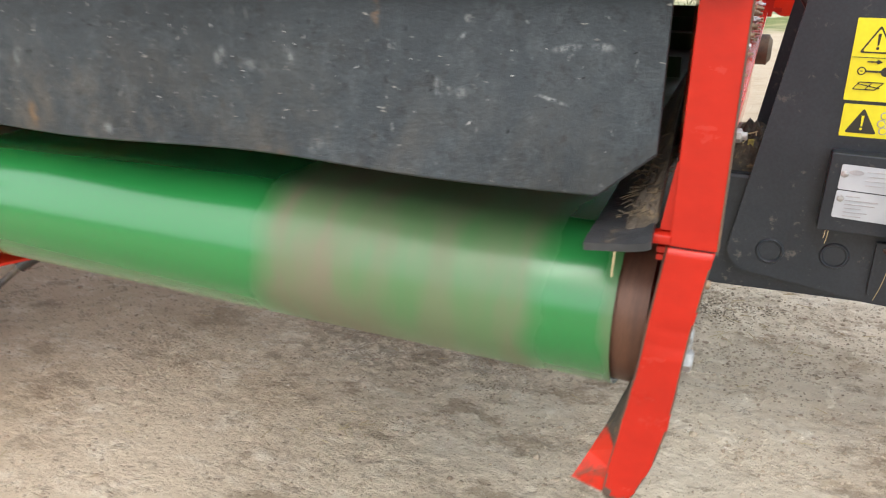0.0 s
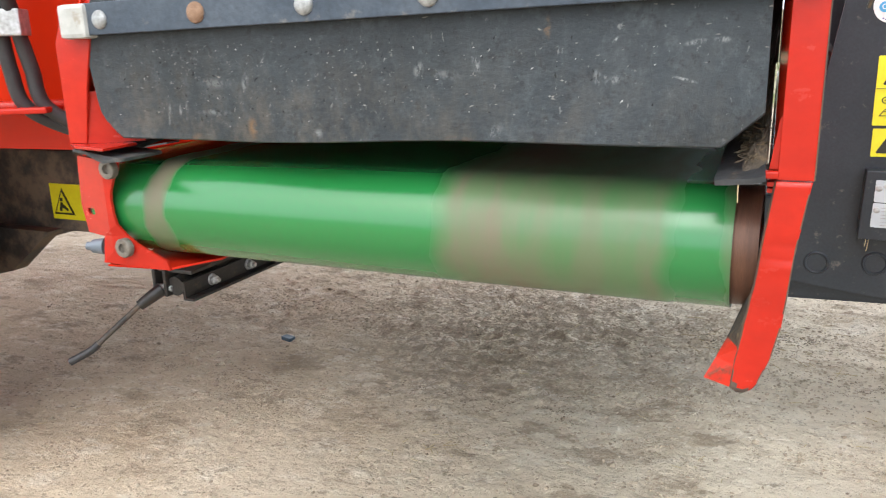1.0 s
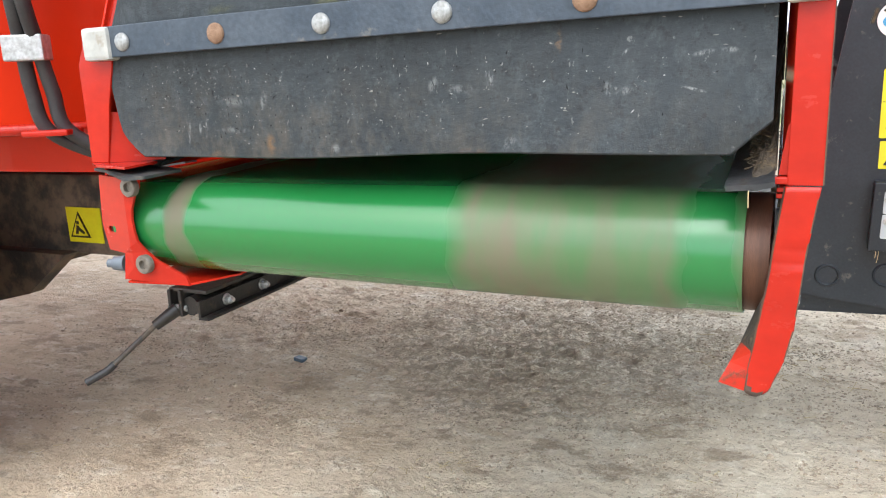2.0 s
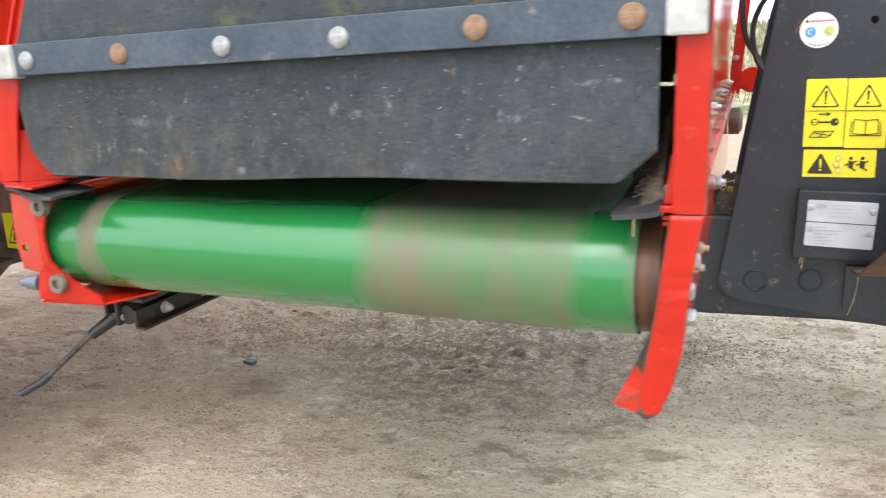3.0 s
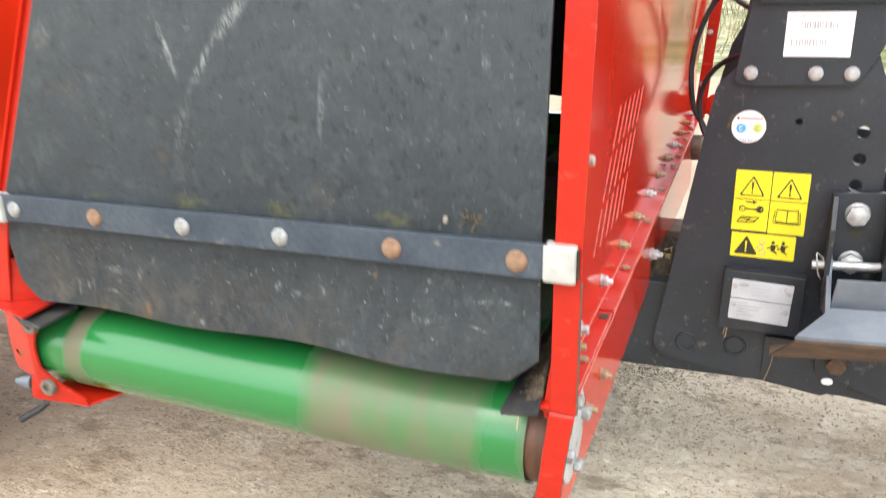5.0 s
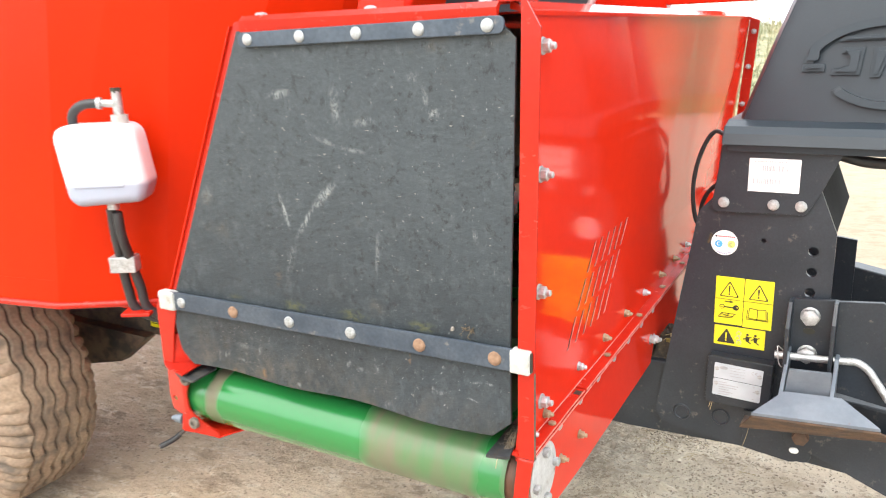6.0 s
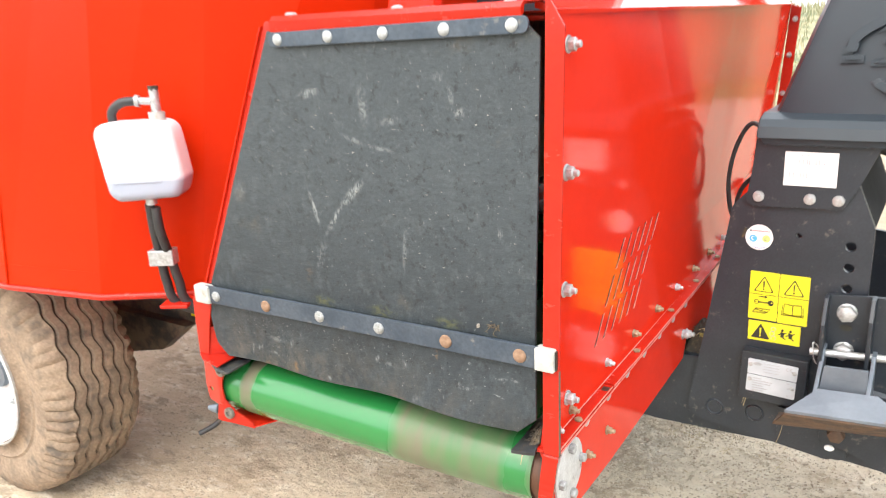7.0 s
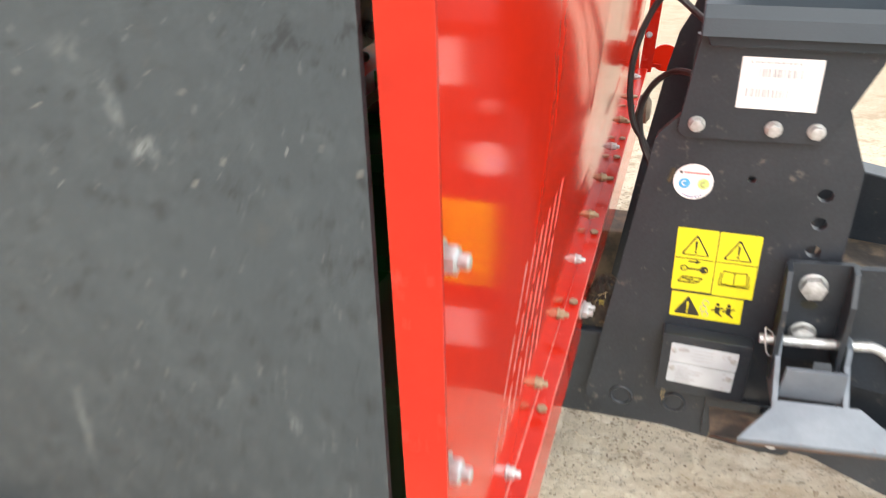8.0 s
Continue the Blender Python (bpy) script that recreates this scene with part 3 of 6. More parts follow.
def dome_mesh(name, r, h, mat):
    bm = bmesh.new()
    add_lathe(bm, [(r, 0), (r, h * 0.18)] + [(r * math.cos(a), h * 0.18 + h * 0.82 * math.sin(a)) for a in [math.pi / 2 * i / 6 for i in range(1, 6)]] + [(r * 0.06, h)], 22)
    return finish(name, bm, mat, True)


TO_RIGHT = pose(0, 0, 0, 0, 90, 0)     # +z turned to +x
TO_FRONT = pose(0, 0, 0, 90, 0, 0)     # +z turned to -y


def spin(a):
    return pose(0, 0, 0, 0, 0, a)


FLANGE_NUT = hex_mesh("flange_nut", 0.017, 0.010, ZINC, 0.0125, 0.008)
SMALL_NUT = hex_mesh("small_nut", 0.0125, 0.007, ZINC, 0.0085, 0.0065)
SMALL_NUT_OLD = hex_mesh("small_nut_old", 0.0125, 0.007, BRASS_RUST, 0.0085, 0.0065)
LEDGE_NUT = hex_mesh("ledge_nut", 0.0125, 0.0032, BRASS_RUST)
HEX_HEAD = hex_mesh("hex_head", 0.0145, 0.0085, ZINC_HEAD)
BIG_HEAD = hex_mesh("big_head", 0.032, 0.014, ZINC, 0.020)
CAP_HEAD = hex_mesh("cap_head", 0.017, 0.008, ZINC, 0.0118)
DOME_ZINC = dome_mesh("dome_zinc", 0.0102, 0.0050, ZINC_HEAD)
DOME_RUST = dome_mesh("dome_rust", 0.0108, 0.0050, RUST)
FLAT_DOME = dome_mesh("flat_dome", 0.011, 0.003, ZINC)
WHITE_DOME = dome_mesh("white_dome", 0.0092, 0.0048, surface("bright_zinc_head", (0.42, 0.43, 0.43), (0.27, 0.28, 0.28), 90, 0.5, 0.1, 0.2, 300))


# ---- ground ----
def ground_height(x, y):
    h = 0.075 * math.tanh((x + 0.35) / 1.5)
    near = math.exp(-((x + 0.3) ** 2 + (y - 1.2) ** 2) / 18)
    broken = 0.35 + 0.65 * min(1.0, max(0.0, (y - 0.55 + 0.5 * noise.noise((x * 2, y * 2, 3.0))) / 0.8))
    h += near * (0.010 * noise.noise((x * 1.7, y * 1.7, 0.3)) + 0.006 * noise.noise((x * 6, y * 6, 1.7)) + 0.0040 * noise.noise((x * 11, y * 15, 4.1)))
    h += near * broken * (0.0014 * noise.noise((x * 27, y * 39, 8.2)) + 0.030 * max(0.0, noise.noise((x * 19, y * 26, 6.2)) - 0.26) + 0.018 * max(0.0, noise.noise((x * 44, y * 56, 2.2)) - 0.18) + 0.0022 * noise.noise((x * 105, y * 130, 5.2)))
    # rows of tyre lugs pressed into the earth
    u = (x + 0.22 + 0.10 * (y - 1.2)) / 0.34
    if abs(u) < 1 and 0.5 < y < 4.5:
        print_at = math.sin(2 * math.pi * (y + 0.10 * abs(u)) / 0.075) * math.sin(2 * math.pi * u / 0.36)
        press = min(1.0, max(0.0, print_at * 3.0 - 0.5)) * (0.55 + 0.9 * noise.noise((x * 2.3, y * 2.0, 9.0)))
        h -= 0.011 * broken * max(0.0, press) * (1 - u * u) ** 0.5
    return h


def build_ground():
    def axis(c, near, step, far):
        out, v, s = [0.0], 0.0, step
        while v < far:
            if v > near:
                s *= 1.16
            v += s
            out.append(v)
        return [c - v for v in reversed(out[1:])] + [c + v for v in out]
    xs, ys = axis(-0.20, 1.45, 0.0062, 600), axis(1.55, 1.75, 0.0070, 600)
    verts = [(x, y, ground_height(x, y)) for y in ys for x in xs]
    w = len(xs)
    faces = [(j * w + i, j * w + i + 1, (j + 1) * w + i + 1, (j + 1) * w + i) for j in range(len(ys) - 1) for i in range(w - 1)]
    me = bpy.data.meshes.new("ground")
    me.from_pydata(verts, [], faces)
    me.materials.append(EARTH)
    for p in me.polygons:
        p.use_smooth = True
    return tagged(new("ground", me), "dry grey-brown trodden earth yard with tyre prints", "ground", kind="structure")


build_ground()


def scatter(name, label, mat, count, size, flat, seed, spread, middle=(-0.2, 1.0), heaped=0.6, heap_count=140, heap=(0.03, 0.13)):
    """Loose bits over the yard, thickest near the machine and in trodden heaps, in one mesh."""
    rnd = random.Random(seed)
    verts, faces = [], []
    heaps = [(rnd.gauss(middle[0], spread), rnd.gauss(middle[1], spread * 0.8), rnd.uniform(*heap)) for _ in range(heap_count)]
    ring = [(math.cos(j * math.pi * 0.4), math.sin(j * math.pi * 0.4)) for j in range(5)]
    for _ in range(count):
        if rnd.random() > heaped:
            x, y = rnd.gauss(middle[0], spread), rnd.gauss(middle[1], spread * 0.8)
        else:
            hx, hy, hr = heaps[rnd.randrange(heap_count)]
            x, y = rnd.gauss(hx, hr), rnd.gauss(hy, hr * 0.6)
        s = size * (0.28 + 0.72 * rnd.random() ** 3) * (1.7 if rnd.random() < 0.02 else 1.0)
        z = ground_height(x, y) + s * flat * 0.15
        base = len(verts)
        turn = rnd.uniform(0, 6.3)
        c, d = math.cos(turn), math.sin(turn)
        long = rnd.uniform(0.6, 1.0)
        for up, wide in ((-0.4, 0.95), (0.15, 1.0)):
            for a, b in ring:
                q = s * wide * rnd.uniform(0.65, 1.15)
                verts.append((x + q * (a * c - b * long * d), y + q * (a * d + b * long * c), z + up * s * flat))
        verts.append((x + s * rnd.uniform(-0.3, 0.3), y + s * rnd.uniform(-0.3, 0.3), z + s * flat * rnd.uniform(0.5, 1.0)))
        for j in range(5):
            k = (j + 1) % 5
            faces.append((base + j, base + k, base + 5 + k, base + 5 + j))
            faces.append((base + 5 + j, base + 5 + k, base + 10))
    me = bpy.data.meshes.new(name)
    me.from_pydata(verts, [], faces)
    me.materials.append(mat)
    return tagged(new(name, me), label, name, kind="stuff")


CRUMBS = crumb_material()
scatter("pebbles", "small dusty stones and earth crumbs lying on the yard", CRUMBS, 15000, 0.0056, 0.7, 3, 0.85, heaped=0.75)
scatter("pebbles", "earth crumbs and small clods trodden loose on the yard", CRUMBS, 24000, 0.0064, 0.6, 7, 0.9, (0.0, 1.9), 0.75)
scatter("pebbles", "scattered larger pale and brown stones on the yard", CRUMBS, 220, 0.0105, 0.6, 5, 1.0, heaped=0.1)
scatter("clods", "dark damp earth clods trodden along the tyre prints", CLOD, 3600, 0.0042, 0.6, 15, 0.7, (-0.1, 1.35), 0.95, 40)


def straw_bits(name, label, count, box_xy, z_at, length, seed, rise=0.0, thick=0.0008):
    rnd = random.Random(seed)
    bm = bmesh.new()
    for _ in range(count):
        x, y = rnd.uniform(box_xy[0], box_xy[1]), rnd.uniform(box_xy[2], box_xy[3])
        a, ln = rnd.uniform(0, 6.3), length * rnd.uniform(0.3, 1)
        z = z_at(x, y) + 0.002
        d = Vector((math.cos(a), math.sin(a), rnd.uniform(-rise, rise)))
        add_rod(bm, Vector((x, y, z)), Vector((x, y, z)) + d * ln, thick, 4)
    ob = part(name, bm, STRAW)
    return tagged(ob, label, "straw", kind="stuff")


straw_bits("straw_bits", "short dry straw stalks strewn on the earth", 190, (-1.6, 1.4, 0.3, 2.6), ground_height, 0.032, 8)
straw_bits("straw_bits", "tangle of broken straw and chaff on the earth", 60, (0.10, 0.45, 1.25, 1.60), ground_height, 0.055, 9, 0.15)
scatter("chaff_patch", "dark damp chaff trodden into the earth", CHAFF, 1300, 0.0036, 0.5, 25, 0.060, (0.24, 1.42), 0.6, 10, (0.01, 0.04))
straw_bits("straw_bits", "little heap of chopped straw on the earth", 22, (-0.42, -0.27, 0.6, 0.72), ground_height, 0.022, 10, 0.2)

# ---- distance ----
def bank_height(a, d):
    """Height of the grass bank, from its foot to its ragged top."""
    f = min(1.0, max(0.0, (d - 10.5) / 12))
    c, e = math.cos(a), math.sin(a)
    return 1.25 * f * f * (3 - 2 * f) + f * (0.22 * noise.noise((3 * c, 3 * e, 2.0)) + 0.10 * noise.noise((d * c * 0.8, d * e * 0.8, 5.0))) + 0.01


def bank_and_hedge():
    rnd = random.Random(12)
    n, rings = 260, 22
    verts = []
    for k in range(rings):
        d = 9.5 + 1.1 * k
        for i in range(n):
            a = 2 * math.pi * i / n
            verts.append((d * math.cos(a), d * math.sin(a), bank_height(a, d) - (0.16 if k == 0 else 0.0)))
    faces = [(k * n + i, k * n + (i + 1) % n, (k + 1) * n + (i + 1) % n, (k + 1) * n + i) for k in range(rings - 1) for i in range(n)]
    me = bpy.data.meshes.new("bank")
    me.from_pydata(verts, [], faces)
    me.materials.append(GRASS)
    for p in me.polygons:
        p.use_smooth = True
    tagged(new("bank", me), "low bank of rough yellowed grass round the yard", "bank", kind="structure")
    verts, faces = [], []
    for _ in range(90000):
        a, d = rnd.uniform(0, 2 * math.pi), 11.0 + 14 * rnd.random() ** 0.8
        x, y, z = d * math.cos(a), d * math.sin(a), bank_height(a, d) - 0.03
        tall, w = rnd.uniform(0.10, 0.34), rnd.uniform(0.008, 0.022)
        t, lean = rnd.uniform(0, 6.3), rnd.uniform(-0.12, 0.12)
        dx, dy = w * math.cos(t), w * math.sin(t)
        b = len(verts)
        verts += [(x - dx, y - dy, z), (x + dx, y + dy, z), (x + dx * 0.7 + lean * 0.5, y + dy * 0.7, z + tall * 0.6), (x + lean, y - lean * 0.6, z + tall)]
        faces.append((b, b + 1, b + 2, b + 3))
    me = bpy.data.meshes.new("bank_grass")
    me.from_pydata(verts, [], faces)
    me.materials.append(GRASS)
    tagged(new("bank_grass", me), "tall green and yellowed grass on the far bank", "grass", kind="stuff")


bank_and_hedge()

# ---- cross conveyor: side panel, posts, lower frame ----
conveyor = tagged(thing("cross_conveyor"), "red sheet-steel discharge conveyor housing bolted together, glossy and scuffed", "conveyor")
PANEL_X = 0.291


TURN_IN = 0.025      # the right side runs inwards with depth
LEAN_OUT = 0.020     # and leans outwards above the strap
TWIST = 0.055        # more so towards its far end


def side(bm):
    """Turns and leans what was built on the plane of the right side."""
    for v in bm.verts:
        v.co.x += (LEAN_OUT + TWIST * max(0.0, v.co.y - 0.5)) * max(0.0, v.co.z - 0.85) - TURN_IN * v.co.y
    return bm


def on_side(x, y, z):
    return Matrix.Translation((x + (LEAN_OUT + TWIST * max(0.0, y - 0.5)) * max(0.0, z - 0.85) - TURN_IN * y, y, z))


def ledge_z(y):
    return 0.699 + 0.010 * min(y, 0.8)


def side_panel():
    """The upright sheet with its three rows of slanted slots cut through."""
    bm = bmesh.new()
    y0, y1, z0, z1, lean = 0.012, 1.80, 0.791, 0.950, 0.88
    cols = [y0]
    for i in range(6):
        a = 0.225 + 0.041 * i
        cols += [a, a + 0.0118]
    rows = [z0, z0 + 0.047, z0 + 0.056, z0 + 0.103, z0 + 0.112, z1]
    grid = {}

    def at(i, z):
        key = (i, round(z, 4))
        if key not in grid:
            y = y0 if i == 0 else y1 if i == len(cols) else cols[i] + lean * (z - z0)
            grid[key] = bm.verts.new((PANEL_X, y, z))
        return grid[key]
    for r in range(len(rows) - 1):
        for i in range(len(cols)):
            hole = i % 2 == 1 and r % 2 == 0
            if not hole:
                bm.faces.new((at(i, rows[r]), at(i + 1, rows[r]), at(i + 1, rows[r + 1]), at(i, rows[r + 1])))
    base = [bm.verts.new((PANEL_X, y, ledge_z(y))) for y in (y0, y1)]
    bm.faces.new([base[0], base[1]] + [at(i, z0) for i in range(len(cols), -1, -1)])
    top = [bm.verts.new((PANEL_X, y, z)) for y, z in ((y0, 1.350), (y1, 1.345))]
    bm.faces.new([top[1], top[0]] + [at(i, z1) for i in range(len(cols) + 1)])
    for y in (0.05, 0.5, 0.8, 1.1, 1.4):
        bmesh.ops.bisect_plane(bm, geom=bm.verts[:] + bm.edges[:] + bm.faces[:], plane_co=(0, y, 0), plane_no=(0, 1, 0))
    bmesh.ops.bisect_plane(bm, geom=bm.verts[:] + bm.edges[:] + bm.faces[:], plane_co=(0, 0, 0.85), plane_no=(0, 0, 1))
    ret = bmesh.ops.extrude_face_region(bm, geom=bm.faces[:])
    bmesh.ops.translate(bm, vec=(-0.0018, 0, 0), verts=[v for v in ret["geom"] if isinstance(v, bmesh.types.BMVert)])
    for v in bm.verts:
        if v.co.y < 0.02:
            v.co.x += 0.0065
    return bm


slotted = side(side_panel())
# Slot edges coloured pale: the glint of the lit sheet edge is painted.
for f in slotted.faces:
    m = f.calc_center_median()
    if abs(f.normal.x) < 0.5 and 0.75 < m.z < 0.97 and 0.2 < m.y < 0.65 and f.calc_area() < 0.0004:
        f.material_index = 1
panel = part("side_panel", slotted, [RED, WORN_GLINT_EDGE], conveyor, "glossy red side sheet with slanted vent slots")
# front corner post: flange turned outwards, corner cut at the top
part("front_post", prism([(0.2935, 0.705), (0.3200, 0.705), (0.3205, 0.85), (0.3310, 1.325), (0.311, 1.360), (0.3045, 1.360), (0.2945, 0.85)], "y", 0.008, 0.012, 0.0008), RED_WORN, conveyor, "scuffed red folded flange of the front corner")
part("post_edge", prism([(0.3196, 0.7055), (0.3207, 0.7055), (0.3211, 0.845), (0.3202, 0.845)], "y", 0.0076, 0.0124), RUST_EDGE, conveyor, "bare rusting cut edge")
part("post_fold", prism([(0.2870, 0.713), (0.2938, 0.713), (0.2940, 0.755), (0.2922, 0.752)], "y", 0.0125, 0.0150), RED_WORN, conveyor)
part("rear_post", side(prism([(0.291, 0.70), (0.322, 0.70), (0.322, 1.335), (0.291, 1.345)], "y", 1.801, 1.805, 0.0008)), RED_WORN, conveyor)

part("rear_tab", side(box((0.300, 1.806, 0.712), (0.345, 1.8125, 0.722), 0.001)), RED_WORN, conveyor)
motor = tagged(thing("belt_motor"), "black rounded drive motor under the far end of the conveyor", "motor")
part("motor_body", rod((0.2560, 1.715, 0.628), (0.284, 1.715, 0.628), 0.037, 28), BLACK_DIRTY, motor, smooth=True)
part("motor_cap", rod((0.284, 1.715, 0.628), (0.292, 1.715, 0.628), 0.034, 28, 0.024), BLACK_DIRTY, motor, smooth=True)
part("end_ear", prism(disc(0.3085, 0.737, 0.036, 32), "y", 1.813, 1.819, 0.001), RED, conveyor, "rounded red ear on the far end plate")

# ledge where upper and lower sheets are bolted together
def ledge(z_off, x1, thick, y0, y1):
    bm = bmesh.new()
    add_prism(bm, [(y0, ledge_z(y0) + z_off), (y1, ledge_z(y1) + z_off), (y1, ledge_z(y1) + z_off + thick), (y0, ledge_z(y0) + z_off + thick)], "x", 0.2865, x1, 0.0008)
    for i in range(60):
        y = 0.02 + 0.03 * i + (0.0 if i != 23 else 0.01)
        if y0 + 0.005 < y < y1 - 0.005:
            bmesh.ops.bisect_plane(bm, geom=bm.verts[:] + bm.edges[:] + bm.faces[:], plane_co=(0, y, 0), plane_no=(0, 1, 0))
    for v in bm.verts:
        if v.co.x > 0.305:
            v.co.x += 0.0010 * noise.noise((v.co.y * 14, z_off * 900, 1.0))
            v.co.z += 0.0012 * noise.noise((v.co.y * 11, z_off * 900, 7.0))
    bm.normal_update()
    # Outer rim pale: worn paint, and an edge highlight put into the colour.
    for f in bm.faces:
        if f.normal.x > 0.35:
            f.material_index = 1
    return side(bm)


part("upper_flange", ledge(0.000, 0.3110, 0.0035, 0.012, 0.268), [RED_WORN, WORN_GLINT_EDGE], conveyor)
part("upper_flange", ledge(0.000, 0.3125, 0.0035, 0.274, 1.80), [RED_WORN, WORN_GLINT_EDGE], conveyor)
part("lower_flange", ledge(-0.0055, 0.3118, 0.0035, 0.014, 1.80), [RED_WORN, WORN_GLINT_EDGE], conveyor, "red flange with a dark gap above it")
part("lower_plate", side(prism([(0.012, 0.566), (0.06, 0.545), (0.30, 0.536), (0.80, 0.540), (0.845, 0.615), (0.845, 0.690), (0.012, 0.690)], "x", 0.294, 0.298, 0.0008)), RED, conveyor, "red lower side plate of the belt frame")
part("bearing_plate", side(prism([(0.848, 0.580), (1.30, 0.520), (1.80, 0.500), (1.80, 0.690), (0.848, 0.690)], "x", 0.2930, 0.2970)), RED, conveyor, "red rear side plate of the belt frame")


def bent_strip():
    """The bottom end of the corner flange, bent inwards, creased and dented, rusted along its cut edges."""
    bm = bmesh.new()
    path = [(0.2930, 0.3190, 0.704), (0.2895, 0.3150, 0.675), (0.2865, 0.3115, 0.650), (0.2845, 0.3095, 0.628), (0.2815, 0.3080, 0.608), (0.2775, 0.3052, 0.583), (0.2740, 0.3005, 0.560), (0.2715, 0.2955, 0.545), (0.2695, 0.2885, 0.5245)]
    across = (0.0, 0.035, 0.25, 0.5, 0.75, 0.958, 1.0)
    rows = []
    for i in range(len(path) - 1):
        for k in range(6 if i < len(path) - 2 else 7):
            f = k / 6
            a, b, z = (p + (q - p) * f for p, q in zip(path[i], path[i + 1]))
            crease = 0.0011 * math.exp(-((z - 0.652) / 0.0032) ** 2) + 0.0009 * math.exp(-((z - 0.641) / 0.0028) ** 2) - 0.0008 * math.exp(-((z - 0.634) / 0.004) ** 2)
            foot = max(0.0, (0.545 - z) / 0.0205)
            row = []
            for u in across:
                bow = math.sin(math.pi * u)
                y = 0.008 - 0.0012 * bow + crease * (0.5 + u) + 0.0012 * noise.noise((u * 1.5, z * 26, 3.0))
                tip = foot * (0.003 * u - 0.004 * bow + 0.0016 * noise.noise((u * 5, 0.3, 1.0)))
                row.append(bm.verts.new((a + (b - a) * u + 0.0005 * noise.noise((z * 90, 1.0 if u < 0.5 else 5.0, 0)) * (u in (0.0, 1.0)), y, z + tip)))
            rows.append(row)
    for i in range(len(rows) - 1):
        for j in range(len(across) - 1):
            f = bm.faces.new((rows[i][j], rows[i][j + 1], rows[i + 1][j + 1], rows[i + 1][j]))
            f.smooth = True
            z = rows[i][j].co.z
            worn = noise.noise((z * 55, j * 3.0, 2.0))
            last = i == len(rows) - 2
            if j == len(across) - 2 and worn > -0.12 or j == 0 and worn > 0.05 and z < 0.60 or last and (j < 2 or j > 4 or worn > 0.0) or i == len(rows) - 3 and j == 1:
                f.material_index = 1
    ret = bmesh.ops.extrude_face_region(bm, geom=bm.faces[:])
    bmesh.ops.translate(bm, vec=(-0.0015, 0.0045, 0), verts=[v for v in ret["geom"] if isinstance(v, bmesh.types.BMVert)])
    bmesh.ops.recalc_face_normals(bm, faces=bm.faces)
    for f in bm.faces:
        if abs(f.normal.x) > 0.6 or f.normal.z < -0.6:
            f.material_index = 1
            f.smooth = False
    return bm


def inner_leaf():
    bm = bmesh.new()
    inner = [(0.2815, 0.608), (0.2775, 0.583), (0.2740, 0.560), (0.2715, 0.545), (0.2697, 0.5240)]
    outer = [(0.279, 0.072, 0.606), (0.272, 0.056, 0.582), (0.263, 0.036, 0.560), (0.2555, 0.022, 0.545), (0.2475, 0.010, 0.5300)]
    rows = [[bm.verts.new((x, 0.0100, z)), bm.verts.new(q)] for (x, z), q in zip(inner, outer)]
    for i in range(len(rows) - 1):
        bm.faces.new((rows[i][0], rows[i][1], rows[i + 1][1], rows[i + 1][0]))
    ret = bmesh.ops.extrude_face_region(bm, geom=bm.faces[:])
    bmesh.ops.translate(bm, vec=(0.003, 0.001, 0), verts=[v for v in ret["geom"] if isinstance(v, bmesh.types.BMVert)])
    # Upper part coloured dark: the drum's shade is put into the leaf's colour.
    for f in bm.faces:
        f.material_index = 1 if f.calc_center_median().z > 0.556 else 2 if abs(f.normal.z) > 0.55 and f.calc_center_median().z < 0.535 else 0
    return bm


part("bent_flange", bent_strip(), [RED_WORN, RUST_EDGE], conveyor, "dented red flange bent inwards at its foot")
part("flange_leaf", inner_leaf(), [RED_RUSTY, CHAFF_AND_SHADE, RUST_EDGE], conveyor, "red inner leaf, painted shade on its upper part, rust at its end")

# Pale line on the fold: wear together with a painted highlight.
part("fold_line", side(prism([(0.2912, ledge_z(0.3) + 0.0036), (0.2926, ledge_z(0.3) + 0.0036), (0.2912, ledge_z(0.3) + 0.0050)], "y", 0.02, 0.95)), WORN_GLINT_EDGE, conveyor, "pale worn fold above the ledge, with a painted highlight")

# bolts on the side panel
for z in (1.300, 1.120, 0.940, 0.752):
    shared("bolt", FLANGE_NUT, on_side(PANEL_X, 0.093 + (0.014 if z < 0.8 else 0), z) @ TO_RIGHT @ spin(z * 100), conveyor)
shared("bolt", SMALL_NUT_OLD, on_side(PANEL_X, 0.122, 0.724) @ TO_RIGHT, conveyor)
shared("bolt", SMALL_NUT, on_side(PANEL_X, 0.058, 0.720) @ TO_RIGHT, conveyor)
for i in range(10):
    y = 0.288 + 0.150 * i
    shared("bolt", SMALL_NUT if i % 3 == 0 else SMALL_NUT_OLD, on_side(PANEL_X, y, 0.739) @ TO_RIGHT @ spin(17 * i), conveyor)
    yy = (0.129, 0.428, 0.664, 0.878, 1.096, 1.20, 1.30, 1.40, 1.50, 1.57)[i]
    shared("ledge_bolt", LEDGE_NUT, on_side(0.302, yy, ledge_z(yy) + 0.0035) @ spin(23 * i), conveyor)
# No slot is cut; a black patch paints the dark inside it.
part("ledge_slot", side(box((0.297, 0.244, ledge_z(0.25) + 0.0036), (0.309, 0.259, ledge_z(0.25) + 0.0044))), INK, conveyor)
for i in range(7):
    y = 0.177 + 0.11 * i - 0.006 * i
    shared("bolt_head", FLAT_DOME, on_side(0.298, y, 0.6795) @ TO_RIGHT, conveyor)
shared("bolt", SMALL_NUT_OLD, on_side(0.298, 0.275, 0.612) @ TO_RIGHT, conveyor)
